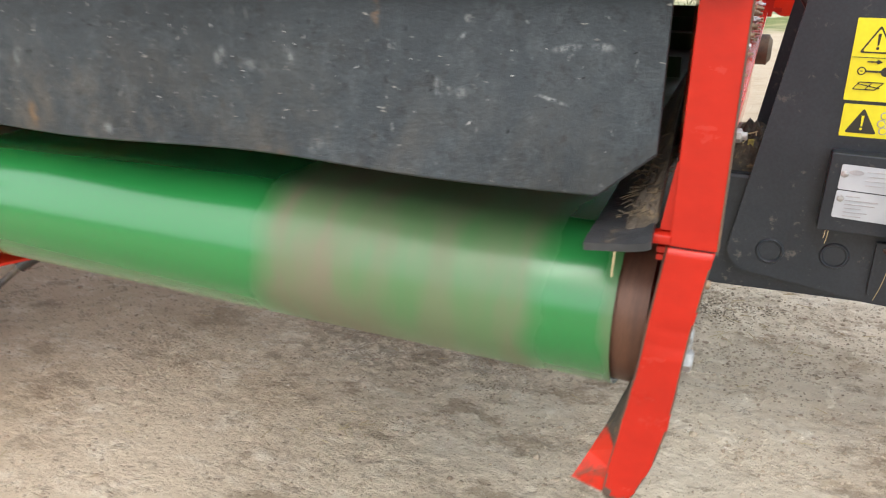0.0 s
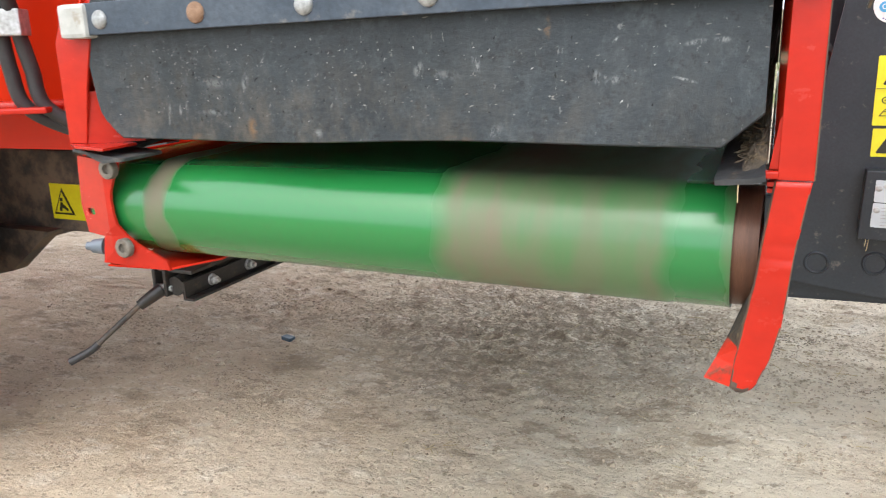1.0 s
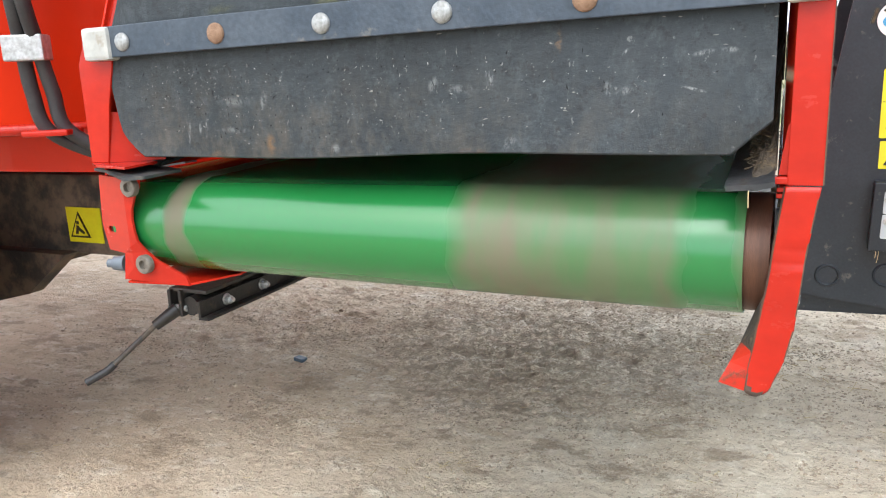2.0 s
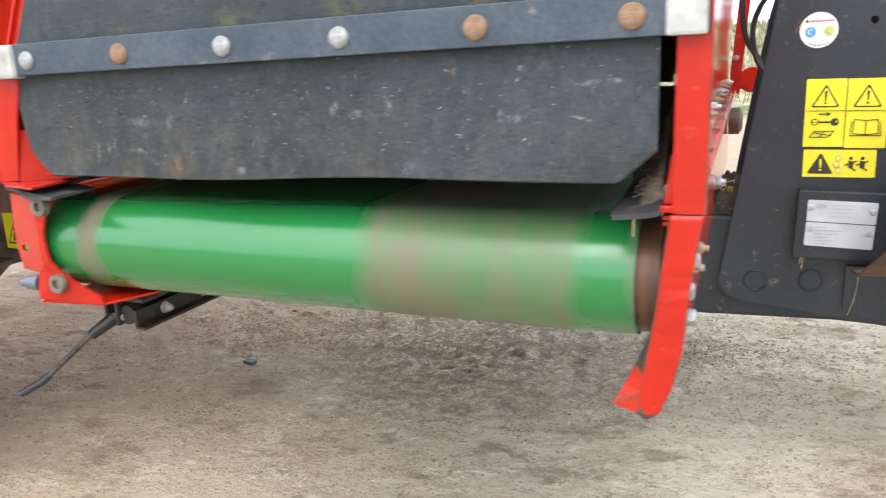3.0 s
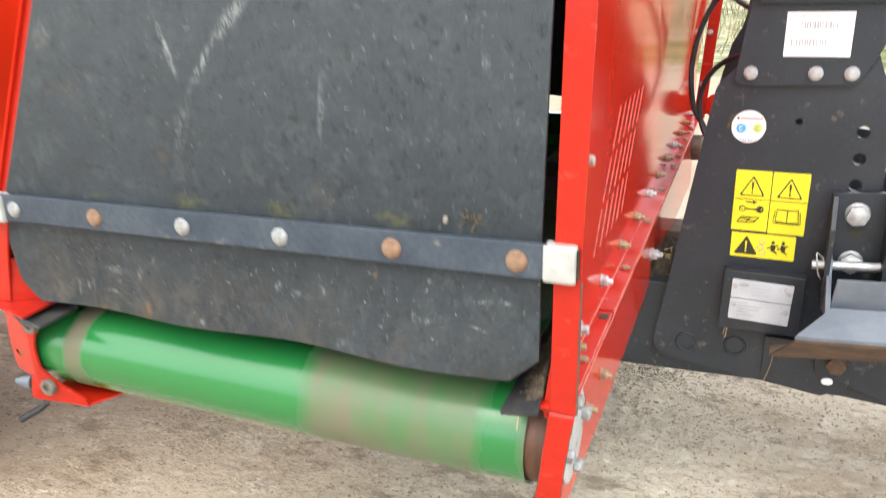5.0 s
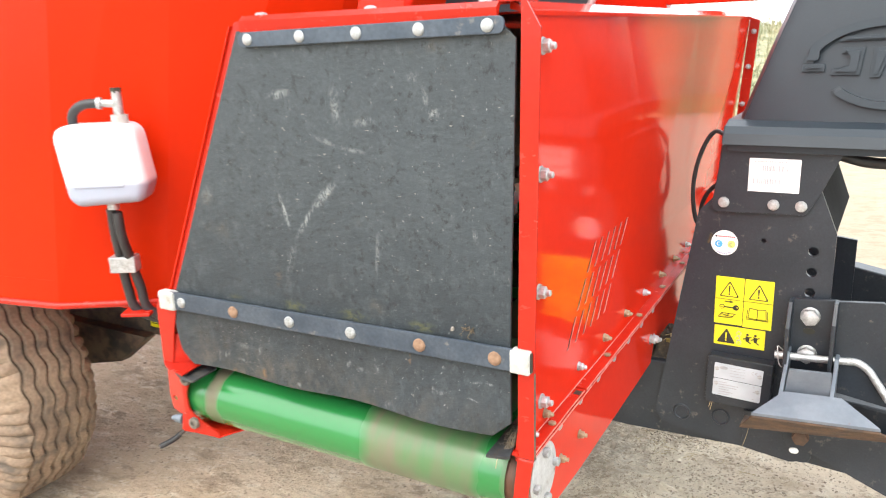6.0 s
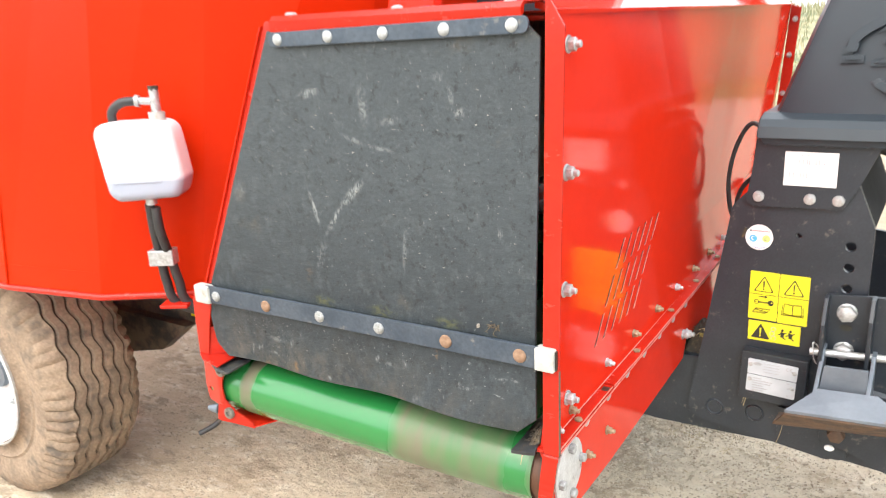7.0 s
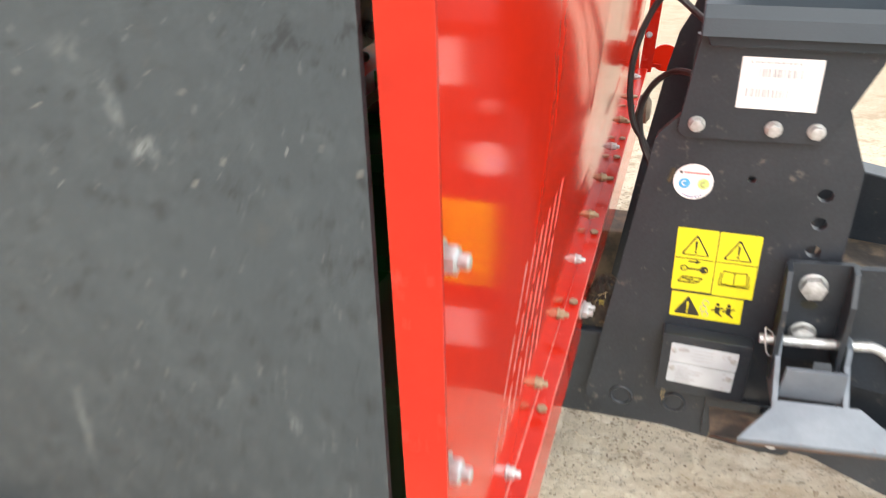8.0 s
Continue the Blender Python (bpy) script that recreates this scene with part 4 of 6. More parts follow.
shared("bolt", SMALL_NUT_OLD, on_side(0.298, 0.177, 0.615) @ TO_RIGHT, conveyor)
for dz in (0.0, 0.028):
    shared("bolt", FLANGE_NUT, on_side(0.298, 0.789 + dz, 0.606 - dz * 0.3) @ TO_RIGHT, conveyor)
for z in (0.80, 0.95, 1.07, 1.19, 1.30):
    shared("bolt", SMALL_NUT, on_side(0.309, 1.801, z) @ TO_FRONT, conveyor)

# bearing cover
cover = part("bearing_cover", side(prism(disc(0.092, 0.6315, 0.0545, 48), "x", 0.298, 0.3025, 0.0012)), surface("grey_cast_cover", (0.50, 0.50, 0.49), (0.40, 0.39, 0.38), 40, 0.5, 0.15, 0.3, 240, dirt=(0.16, 0.12, 0.09), dirt_scale=40, dirt_at=0.66), conveyor, "round dull metal bearing cover with dirt", True)
for i in range(4):
    a = math.radians(4 + 90 * i)
    shared("cover_bolt", HEX_HEAD, on_side(0.3025, 0.0955 + 0.0415 * math.cos(a), 0.6295 + 0.0425 * math.sin(a)) @ TO_RIGHT @ spin(31 * i), cover)

# top of the box
part("top_beam", prism([(0.012, 1.335), (0.010, 1.352), (0.020, 1.360), (0.075, 1.362), (0.075, 1.358), (0.022, 1.355), (0.015, 1.335)], "x", -0.188, 0.268), RED_WORN, conveyor, "red folded front edge of the box top")
# Roof out of view, run back far enough to shade the belt inside.
part("unseen_top_sheet", prism([(-0.20, 0.075), (0.291, 0.075), (0.286, 0.70), (0.286, 1.695), (-0.20, 1.695)], "z", 1.3440, 1.3470), RED, conveyor)
part("top_edge", side(prism([(0.262, 1.350), (0.2935, 1.3405), (0.2945, 1.3465), (0.262, 1.361)], "y", 0.046, 1.80)), RED, conveyor)
part("corner_piece", box((0.264, 0.022, 1.3585), (0.306, 0.060, 1.3625), 0.001), RED_WORN, conveyor)
for x in (-0.17, 0.045, 0.235):
    shared("top_bolt", DOME_ZINC if x < 0 else WHITE_DOME, Matrix.Translation((x, 0.045, 1.3605)), conveyor)

# left wall of the box, leaning with the tub
def left_wall():
    bm = bmesh.new()
    lo = [(-0.462, 0.70), (-0.440, 0.86), (-0.212, 1.345)]
    for (xa, za), (xb, zb) in zip(lo, lo[1:]):
        vs = [bm.verts.new(p) for p in ((xa, 0.014, za), (xb, 0.014, zb), (xb, 1.8, zb), (xa, 1.8, za))]
        bm.faces.new(vs)
    bmesh.ops.remove_doubles(bm, verts=bm.verts, dist=1e-5)
    ret = bmesh.ops.extrude_face_region(bm, geom=bm.faces[:])
    bmesh.ops.translate(bm, vec=(-0.003, 0, 0), verts=[v for v in ret["geom"] if isinstance(v, bmesh.types.BMVert)])
    return bm


part("left_panel", left_wall(), RED, conveyor)
# Sheet added over the left wall so the inside of the box stays dark.
part("inner_dark_sheet", prism([(-0.4475, 0.795), (-0.4365, 0.858), (-0.2100, 1.333), (-0.2050, 1.333), (-0.4310, 0.857), (-0.4420, 0.795)], "y", 0.30, 1.79), BLACK_DIRTY, conveyor, "dark sheet added inside the box")
part("guide_roller", rod((-0.462, 1.62, 0.832), (-0.395, 1.535, 0.848), 0.021, 20), surface("grey_roller", (0.50, 0.51, 0.51), (0.40, 0.40, 0.39), 40, 0.5, 0, 0.2, 120), conveyor, "small grey guide roller inside the box", True)
part("roller_stub", rod((-0.462, 1.52, 0.790), (-0.400, 1.47, 0.800), 0.013, 14), ZINC, conveyor, "zinc plated stub", True)
part("left_post", prism([(-0.442, 0.868), (-0.405, 0.868), (-0.178, 1.352), (-0.204, 1.352), (-0.216, 1.335)], "y", 0.0185, 0.0225, 0.0008), RED_WORN, conveyor, "leaning scuffed red flange")
part("left_foot_post", prism([(-0.480, 0.7155), (-0.4526, 0.7155), (-0.440, 0.78), (-0.424, 0.835), (-0.460, 0.868), (-0.479, 0.830)], "y", 0.011, 0.0145, 0.0008), RED_WORN, conveyor, "scuffed red bracket with a folded edge")
part("folded_side", prism([(-0.4526, 0.0130), (-0.400, 0.050), (-0.402, 0.053), (-0.4546, 0.0160)], "z", 0.7155, 0.775), RED_WORN, conveyor)
part("foot_flange", prism([(-0.479, 0.010), (-0.451, -0.008), (-0.392, -0.022), (-0.399, 0.035), (-0.449, 0.060), (-0.478, 0.030)], "z", 0.7122, 0.7152, 0.0006), RED_WORN, conveyor)


def holes_in(out, holes, y0, y1):
    """A plate with round holes: outline and holes bridged by triangulation."""
    bm = bmesh.new()
    loops = []
    for pts in [out] + holes:
        vs = [bm.verts.new((p[0], y0, p[1])) for p in pts]
        loops += [bm.edges.new((vs[i], vs[(i + 1) % len(vs)])) for i in range(len(vs))]
    bmesh.ops.triangle_fill(bm, use_beauty=True, use_dissolve=False, edges=loops, normal=(0, -1, 0))
    ret = bmesh.ops.extrude_face_region(bm, geom=bm.faces[:])
    bmesh.ops.translate(bm, vec=(0, y1 - y0, 0), verts=[v for v in ret["geom"] if isinstance(v, bmesh.types.BMVert)])
    return bm


def end_bracket():
    """Front plate round the drum's end; its lower tail runs back under the belt."""
    slot = rounded([(-0.4832, 0.6268), (-0.4664, 0.6272), (-0.4658, 0.6352), (-0.4826, 0.6345)], 0.0035)
    bm = holes_in([(-0.490, 0.698), (-0.410, 0.696), (-0.4125, 0.685), (-0.4195, 0.676), (-0.4270, 0.660), (-0.4289, 0.648), (-0.4280, 0.634), (-0.4250, 0.620), (-0.4160, 0.606), (-0.4040, 0.596), (-0.3880, 0.587), (-0.3680, 0.576), (-0.3640, 0.564), (-0.4530, 0.5705), (-0.4514, 0.603), (-0.4886, 0.603), (-0.498, 0.637), (-0.492, 0.689)], [slot], 0.0120, 0.0155)
    for v in bm.verts:
        v.co.y += 0.20 * max(0.0, v.co.x + 0.44) if v.co.z < 0.612 else 0.0
    bmesh.ops.bisect_plane(bm, geom=bm.verts[:] + bm.edges[:] + bm.faces[:], plane_co=(-0.4370, 0, 0), plane_no=(1, 0, 0))
    for v in bm.verts:
        v.co.y += 0.28 * max(0.0, -0.4370 - v.co.x) if v.co.z > 0.6 else 0.0
    return bm


part("left_lower_bracket", end_bracket(), RED_WORN, conveyor, "scuffed red end bracket that holds the drum")
part("left_lower_plate", prism([(0.036, 0.605), (0.35, 0.58), (0.80, 0.60), (0.80, 0.690), (0.036, 0.694)], "x", -0.490, -0.486, 0.0008), RED, conveyor)
part("left_bottom_lip", prism([(-0.455, 0.018), (-0.366, 0.030), (-0.337, 0.089), (-0.345, 0.14), (-0.36, 0.30), (-0.455, 0.30)], "z", 0.5635, 0.5665, 0.0006), RED, conveyor)


def socket_bolt():
    bm = bmesh.new()
    add_lathe(bm, [(0.0118, 0.0), (0.0118, 0.0065), (0.0108, 0.0078), (0.0056, 0.0078), (0.0054, 0.0036), (0.0008, 0.0034)], 22)
    return finish("socket_bolt", bm, surface("dull_brownish_steel", (0.22, 0.20, 0.17), (0.13, 0.11, 0.09), 90, 0.5, 0.4, 0.3, 300), True)


SOCKET_BOLT = socket_bolt()
for x, z in ((-0.4211, 0.6870), (-0.4181, 0.5915)):
    shared("bolt", SOCKET_BOLT, Matrix.Translation((x, 0.0120 + (0.005 if z < 0.6 else 0), z)) @ TO_FRONT, conveyor)
part("grease_nipple", rod((-0.458, 0.022, 0.588), (-0.474, 0.018, 0.588), 0.0105, 16, 0.0085), STEEL_GREY, conveyor, smooth=True)
part("nipple_tip", rod((-0.474, 0.018, 0.588), (-0.482, 0.016, 0.588), 0.0055, 12), STEEL_GREY, conveyor, smooth=True)

# ---- belt, drum ----
drum = tagged(thing("belt_drum"), "brown rusty steel end drum under a green belt", "drum")
AX_Y, AX_Z, R = 0.080, 0.633, 0.0575
part("drum_shell", rod((-0.474, AX_Y, AX_Z), (0.283, AX_Y, AX_Z), R - 0.0035, 64), DRUM, drum, smooth=True)
part("axle", rod((-0.50, AX_Y, AX_Z), (0.29, AX_Y, AX_Z), 0.018, 20), ZINC_HEAD, drum, smooth=True)


def belt_loop():
    """The belt round the drum and back along the conveyor, slightly climbing."""
    bm = bmesh.new()
    slope = 0.0125
    prof = [(1.75, AX_Z + R + slope * 1.67), (1.2, AX_Z + R + slope * 1.12), (0.6, AX_Z + R + slope * 0.52)]
    prof += [(AX_Y + R * math.cos(a), AX_Z + R * math.sin(a)) for a in [math.radians(90 + 180 * i / 30) for i in range(31)]]
    prof += [(0.6, AX_Z - R + slope * 0.52), (1.2, AX_Z - R + slope * 1.12), (1.75, AX_Z - R + slope * 1.67)]
    cols = [-0.472, -0.44, -0.40, -0.2, 0.0, 0.15, 0.2080, 0.2110, 0.2625]
    rows = []
    for k, (y, z) in enumerate(prof):
        c = Vector((y - AX_Y, z - AX_Z)).normalized() if 3 <= k < 34 else Vector((0, 1 if k < 3 else -1))
        rows.append([bm.verts.new((x - (0.035 * max(0.0, y - 0.6) if x > 0.2 else 0), y + c.x * (0.0010 if x < 0.21 else 0), z + c.y * (0.0010 if x < 0.21 else 0))) for x in cols])
    for i in range(len(rows) - 1):
        for j in range(len(cols) - 1):
            bm.faces.new((rows[i][j], rows[i][j + 1], rows[i + 1][j + 1], rows[i + 1][j]))
    return bm


belt = tagged(part("conveyor_belt", belt_loop(), BELT, None, "", True), "green rubber conveyor belt with brown dirt bands, wrapped round its drum", "belt")
for i in range(5):
    y = 0.40 + 0.29 * i
    z = AX_Z + R + 0.0125 * (y - AX_Y)
    part("cleat", prism([(y - 0.006, z), (y + 0.006, z), (y + 0.003, z + 0.028), (y - 0.003, z + 0.028)], "x", -0.42, 0.205), BELT, belt)
    z = AX_Z - R + 0.0125 * (y - AX_Y)
    part("cleat", prism([(y - 0.006, z), (y + 0.006, z), (y + 0.003, z - 0.028), (y - 0.003, z - 0.028)], "x", -0.42, 0.205), BELT, belt)


# ---- rubber skirts by the belt ----
def skirt(side_sign, pts, name_label, mat, front=-0.003):
    """A strip of rubber that slopes from the wall down on the belt's edge; it starts low and rises behind the front."""
    bm = bmesh.new()
    rows = []
    for i in range(13):
        f = i / 12
        y = front + f * f * 1.40
        rise = min(1.0, 0.04 + 8.0 * max(y, 0.0))
        row = []
        for k, (x, z) in enumerate(pts):
            x0, z0 = pts[-1]
            ruffle = 0.0022 * math.sin(9 * f * 6 + k * 1.3)
            wall = (1 - k / (len(pts) - 1))
            row.append(bm.verts.new((x - (0.025 * y if x > 0 else 0) + ruffle * 0.3, y - 0.006 * (1 - wall) * math.exp(-y * 30), z0 + (z - z0) * rise + 0.055 * y + ruffle * min(1.0, 20 * max(y, 0.0)))))
        rows.append(row)
    for i in range(12):
        for j in range(len(pts) - 1):
            bm.faces.new((rows[i][j], rows[i][j + 1], rows[i + 1][j + 1], rows[i + 1][j]))
    ret = bmesh.ops.extrude_face_region(bm, geom=bm.faces[:])
    bmesh.ops.translate(bm, vec=(side_sign * 0.0005, 0, -0.0045), verts=[v for v in ret["geom"] if isinstance(v, bmesh.types.BMVert)])
    return tagged(part("rubber_skirt", bm, [mat], None, "", True), name_label, "rubber skirt")


skirt(1, [(0.2850, 0.800), (0.2810, 0.772), (0.2740, 0.745), (0.2640, 0.724), (0.2560, 0.713), (0.2480, 0.7065)], "black rubber skirt sloping over the belt edge, dirty with chaff", SKIRT)
skirt(-1, [(-0.4395, 0.752), (-0.4385, 0.737), (-0.4350, 0.724), (-0.4250, 0.714), (-0.4120, 0.709)], "grey rubber skirt beside the belt edge", RUBBER, 0.055)
bm = prism(rounded([(-0.4898, 0.020), (-0.455, 0.006), (-0.4073, -0.012), (-0.3700, -0.018), (-0.3760, 0.050), (-0.43, 0.075), (-0.475, 0.06)], 0.004), "z", 0.7010, 0.7045)
for v in bm.verts:
    v.co.z += 0.004 * math.cos((v.co.x + 0.47) * 45) * (1 if v.co.x < -0.40 else 0.2)
tagged(part("rubber_tongue", bm, RUBBER), "grey rubber tongue sticking out over the belt end", "rubber tongue")
straw_bits("chaff", "damp brown chaff and straw caught on the rubber skirt", 160, (0.264, 0.283, 0.006, 0.09), lambda x, y: 0.7145 + (x - 0.258) * 2.3 * min(1.0, 0.04 + 8 * y) + 0.055 * y, 0.010, 14, 0.5, 0.0003).data.materials[0] = CHAFF
def chaff_mat():
    """Matted brown chaff packed between the skirt and the wall."""
    verts, faces, nu, nv = [], [], 16, 40
    for j in range(nv + 1):
        y = 0.010 + 0.30 * (j / nv) ** 1.6
        rise = min(1.0, 0.04 + 8.0 * y)
        for i in range(nu + 1):
            u = i / nu
            x = 0.2655 + 0.0205 * u - 0.025 * y
            z = 0.7065 + (0.006 + 0.080 * u ** 1.4) * rise + 0.055 * y
            edge = math.sin(math.pi * u) ** 0.5 * min(1.0, j / 3)
            z += edge * (0.009 + 0.007 * noise.noise((x * 160, y * 90, 1.0)) + 0.004 * noise.noise((x * 420, y * 300, 2.0)))
            verts.append((x, y, z))
    for j in range(nv):
        for i in range(nu):
            k = j * (nu + 1) + i
            faces.append((k, k + 1, k + nu + 2, k + nu + 1))
    me = bpy.data.meshes.new("chaff_mat")
    me.from_pydata(verts, [], faces)
    me.materials.append(CHAFF_AND_SHADE)
    return tagged(new("chaff_mat", me), "dark brown chaff matted on the rubber skirt", "chaff", kind="stuff")


chaff_mat()
part("corner_tab", box((0.280, 0.006, 0.7060), (0.2945, 0.018, 0.7120), 0.0015), RED_WORN, conveyor)
part("joint_strip", box((0.2935, 0.0088, 0.7015), (0.3185, 0.020, 0.7042), 0.0008), RUBBER, conveyor, "thin black rubber strip in the joint")

# ---- flap with its straps ----
flap = tagged(thing("rubber_flap"), "hanging black rubber flap, dusty and scratched, over the outlet", "rubber flap")


def flap_edges(z):
    left = -0.437 + (z - 0.835) * (0.235 / 0.49) if z > 0.835 else -0.437 + 0.009 * (0.835 - z) / 0.07 if z > 0.765 else -0.428 + 0.030 * ((0.765 - z) / 0.042) ** 2
    right = 0.2945 - 0.0135 * min(1, (1.312 - z) / 0.45) if z < 1.312 else 0.2945 - (z - 1.312) * 1.05
    if z < 0.752:
        right -= (0.752 - z) * 1.05
    return left, right


def flap_y(f, z):
    low = max(0.0, (0.84 - z) / 0.12)
    return 0.012 + low * (0.010 * math.sin(5.2 * f + 0.4) + 0.006 * math.sin(13 * f)) + 0.004 * math.sin(3.0 * f + 9 * (z - 0.8)) * (1.33 - z)


def flap_sheet():
    bm = bmesh.new()
    zs = [0.7225, 0.727, 0.733, 0.740, 0.752, 0.765, 0.79, 0.82, 0.835] + [0.835 + (1.312 - 0.835) * i / 16 for i in range(1, 17)] + [1.325, 1.337]
    n = 26
    rows = []
    for z in zs:
        a, b = flap_edges(z)
        row = []
        for i in range(n + 1):
            f = i / n
            x = a + (b - a) * f
            y = flap_y(f, z)
            zz = z + (0.006 * f - 0.003 * math.sin(math.pi * f * 2.0)) * max(0.0, (0.80 - z) / 0.08)
            row.append(bm.verts.new((x, y, zz)))
        rows.append(row)
    for i in range(len(rows) - 1):
        for j in range(n):
            bm.faces.new((rows[i][j], rows[i][j + 1], rows[i + 1][j + 1], rows[i + 1][j]))
    ret = bmesh.ops.extrude_face_region(bm, geom=bm.faces[:])
    bmesh.ops.translate(bm, vec=(0, 0.0045, 0), verts=[v for v in ret["geom"] if isinstance(v, bmesh.types.BMVert)])
    bmesh.ops.recalc_face_normals(bm, faces=bm.faces)
    low = [f for f in bm.faces if f.normal.z < -0.6]
    for f in low:
        f.material_index = 1
    edge = {e for f in low for e in f.edges if all(v.co.y < flap_y(0.5, 0.7225) + 0.03 for v in e.verts) and abs(e.verts[0].co.x - e.verts[1].co.x) > 0.004}
    bmesh.ops.bevel(bm, geom=list(edge), offset=0.0014, segments=1, affect="EDGES")
    return bm


DUST_EDGE = surface("dusty_cut_rubber_edge", (0.40, 0.36, 0.30), (0.10, 0.090, 0.078), 55, 0.9, 0, 0.5, 200, speck=0.4)
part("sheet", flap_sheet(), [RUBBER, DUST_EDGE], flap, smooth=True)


def flap_scratches():
    """Small pale nicks and scrapes in the rubber, in clusters low down and thin above."""
    rnd = random.Random(77)
    nests = [(rnd.uniform(-0.38, 0.24), rnd.uniform(0.745, 0.83)) for _ in range(22)]
    verts, faces = [], []
    for n in range(1000):
        if n < 850:
            hx, hz = nests[rnd.randrange(22)]
            x, z = rnd.gauss(hx, 0.055), rnd.gauss(hz, 0.025)
            ang = rnd.choice((rnd.gauss(1.5, 0.35), rnd.gauss(0.2, 0.5), rnd.uniform(0, 3.14)))
        else:
            x, z = rnd.uniform(-0.40, 0.27), rnd.uniform(0.74, 1.30)
            ang = rnd.gauss(1.5, 0.6)
        ln, w = 0.0005 + 0.0020 * rnd.random() ** 2.5, rnd.uniform(0.0003, 0.0008)
        if rnd.random() < 0.04:
            ln *= 2.0
        a, b = flap_edges(z)
        if not (a + 0.015 < x < b - 0.015 and 0.738 < z) or (0.825 < z < 0.892):
            continue
        c, s = math.cos(ang), math.sin(ang)
        k = len(verts)
        bend = rnd.uniform(-0.25, 0.25) * ln
        for u, v in ((-ln, 0), (0, -w + bend), (ln, 0), (0, w + bend)):
            px, pz = x + u * c - v * s, z + u * s + v * c
            f = (px - a) / (b - a)
            dz = (0.006 * f - 0.003 * math.sin(math.pi * f * 2.0)) * max(0.0, (0.80 - pz) / 0.08)
            verts.append((px, flap_y(f, pz) - 0.0007, pz + dz))
        faces.append((k, k + 1, k + 2, k + 3))
    me = bpy.data.meshes.new("scratch_rest")
    me.from_pydata(verts, [], faces)
    me.materials.append(NICKS)
    ob = new("scratch_rest", me)
    ob.parent = flap
    return tagged(ob, "pale nicks and scrapes in the rubber", kind="stuff")


flap_scratches()
lower = part("lower_strap", prism([(-0.425, 0.8365), (0.290, 0.846), (0.290, 0.8805), (-0.425, 0.8705)], "y", 0.001, 0.006, 0.001), STRAP, flap, "flat grey steel strap across the flap")
for i, x in enumerate((-0.394, -0.261, -0.130, 0.0, 0.1315, 0.261)):
    z = 0.8595 + 0.0137 * x - 0.0015
    shared("carriage_bolt", DOME_RUST if i in (1, 4, 5) else DOME_ZINC, Matrix.Translation((x, 0.001, z)) @ TO_FRONT, lower, "rusty dome head" if i in (1, 4, 5) else "")
part("end_cap", box((0.2865, -0.004, 0.8455), (0.3170, 0.017, 0.8805), 0.003), CAP, lower, "dirty white plastic sleeve")
part("end_cap", box((-0.4525, -0.004, 0.8335), (-0.4125, 0.017, 0.8705), 0.005), CAP, lower, "dirty white plastic sleeve")
# Black face on the right end of the cap.
part("cap_dark_face", box((0.3170, 0.0015, 0.8485), (0.3188, 0.0125, 0.8775)), INK, lower)
upper = part("upper_strap", prism(rounded([(-0.186, 1.3115), (0.282, 1.3185), (0.282, 1.3415), (-0.186, 1.3345)], 0.0113), "y", 0.003, 0.008, 0.001), STRAP, flap, "flat grey steel strap with rounded ends")
for i in range(5):
    x = -0.165 + 0.1058 * i
    shared("carriage_bolt", WHITE_DOME, Matrix.Translation((x, 0.003, 1.3235 + 0.014 * (x + 0.165))) @ TO_FRONT, upper)


# ---- mixing tub ----
tub = tagged(thing("mixing_tub"), "large red sheet-steel feed mixing tub with folded facets", "tub")
RIM_Z, UP_Z = 0.742, 1.50
LOW = [(-3.60, 0.060), (-2.40, 0.020), (-1.21, 0.024), (-0.912, 0.082), (-0.700, 0.215), (-0.540, 0.50), (-0.50, 1.00), (-0.56, 1.60), (-1.21, 2.10), (-3.60, 2.10)]
UPP = [(-3.60, 0.060), (-2.38, 0.030), (-1.105, 0.043), (-0.800, 0.110), (-0.575, 0.235), (-0.330, 0.52), (-0.28, 1.00), (-0.34, 1.65), (-1.10, 2.15), (-3.60, 2.15)]


def tub_wall(grow=0.0, z0=RIM_Z, z1=2.15):
    bm = bmesh.new()

    def at(i, z):
        f = (z - RIM_Z) / (UP_Z - RIM_Z)
        (a, b), (c, d) = LOW[i], UPP[i]
        x, y = a + (c - a) * f, b + (d - b) * f
        k = Vector((x + 1.9, y - 1.05)).normalized() * grow
        return (x + k.x, y + k.y, z)
    lo = [bm.verts.new(at(i, z0)) for i in range(len(LOW))]
    hi = [bm.verts.new(at(i, z1)) for i in range(len(LOW))]
    k = len(LOW)
    for i in range(k):
        bm.faces.new((lo[i], lo[(i + 1) % k], hi[(i + 1) % k], hi[i]))
    ret = bmesh.ops.extrude_face_region(bm, geom=bm.faces[:])
    for v in ret["geom"]:
        if isinstance(v, bmesh.types.BMVert):
            d = Vector((v.co.x + 1.9, v.co.y - 1.05)).normalized() * 0.006
            v.co -= Vector((d.x, d.y, 0))
    return bm


part("wall", tub_wall(), RED_TUB, tub)
def rim_bead():
    bm = bmesh.new()
    ring = [Vector((x, y, RIM_Z + 0.002)) for x, y in LOW]
    for p, q in zip(ring[:6], ring[1:7]):
        add_rod(bm, p, q, 0.0088, 12)
        bmesh.ops.create_uvsphere(bm, u_segments=12, v_segments=8, radius=0.0088, matrix=Matrix.Translation(q))
    return bm


part("rim", rim_bead(), RED_WORN, tub, "round red bead along the lower edge", True)
part("floor_pan", prism([p for p in LOW], "z", 0.800, 0.806), RED_TUB, tub)
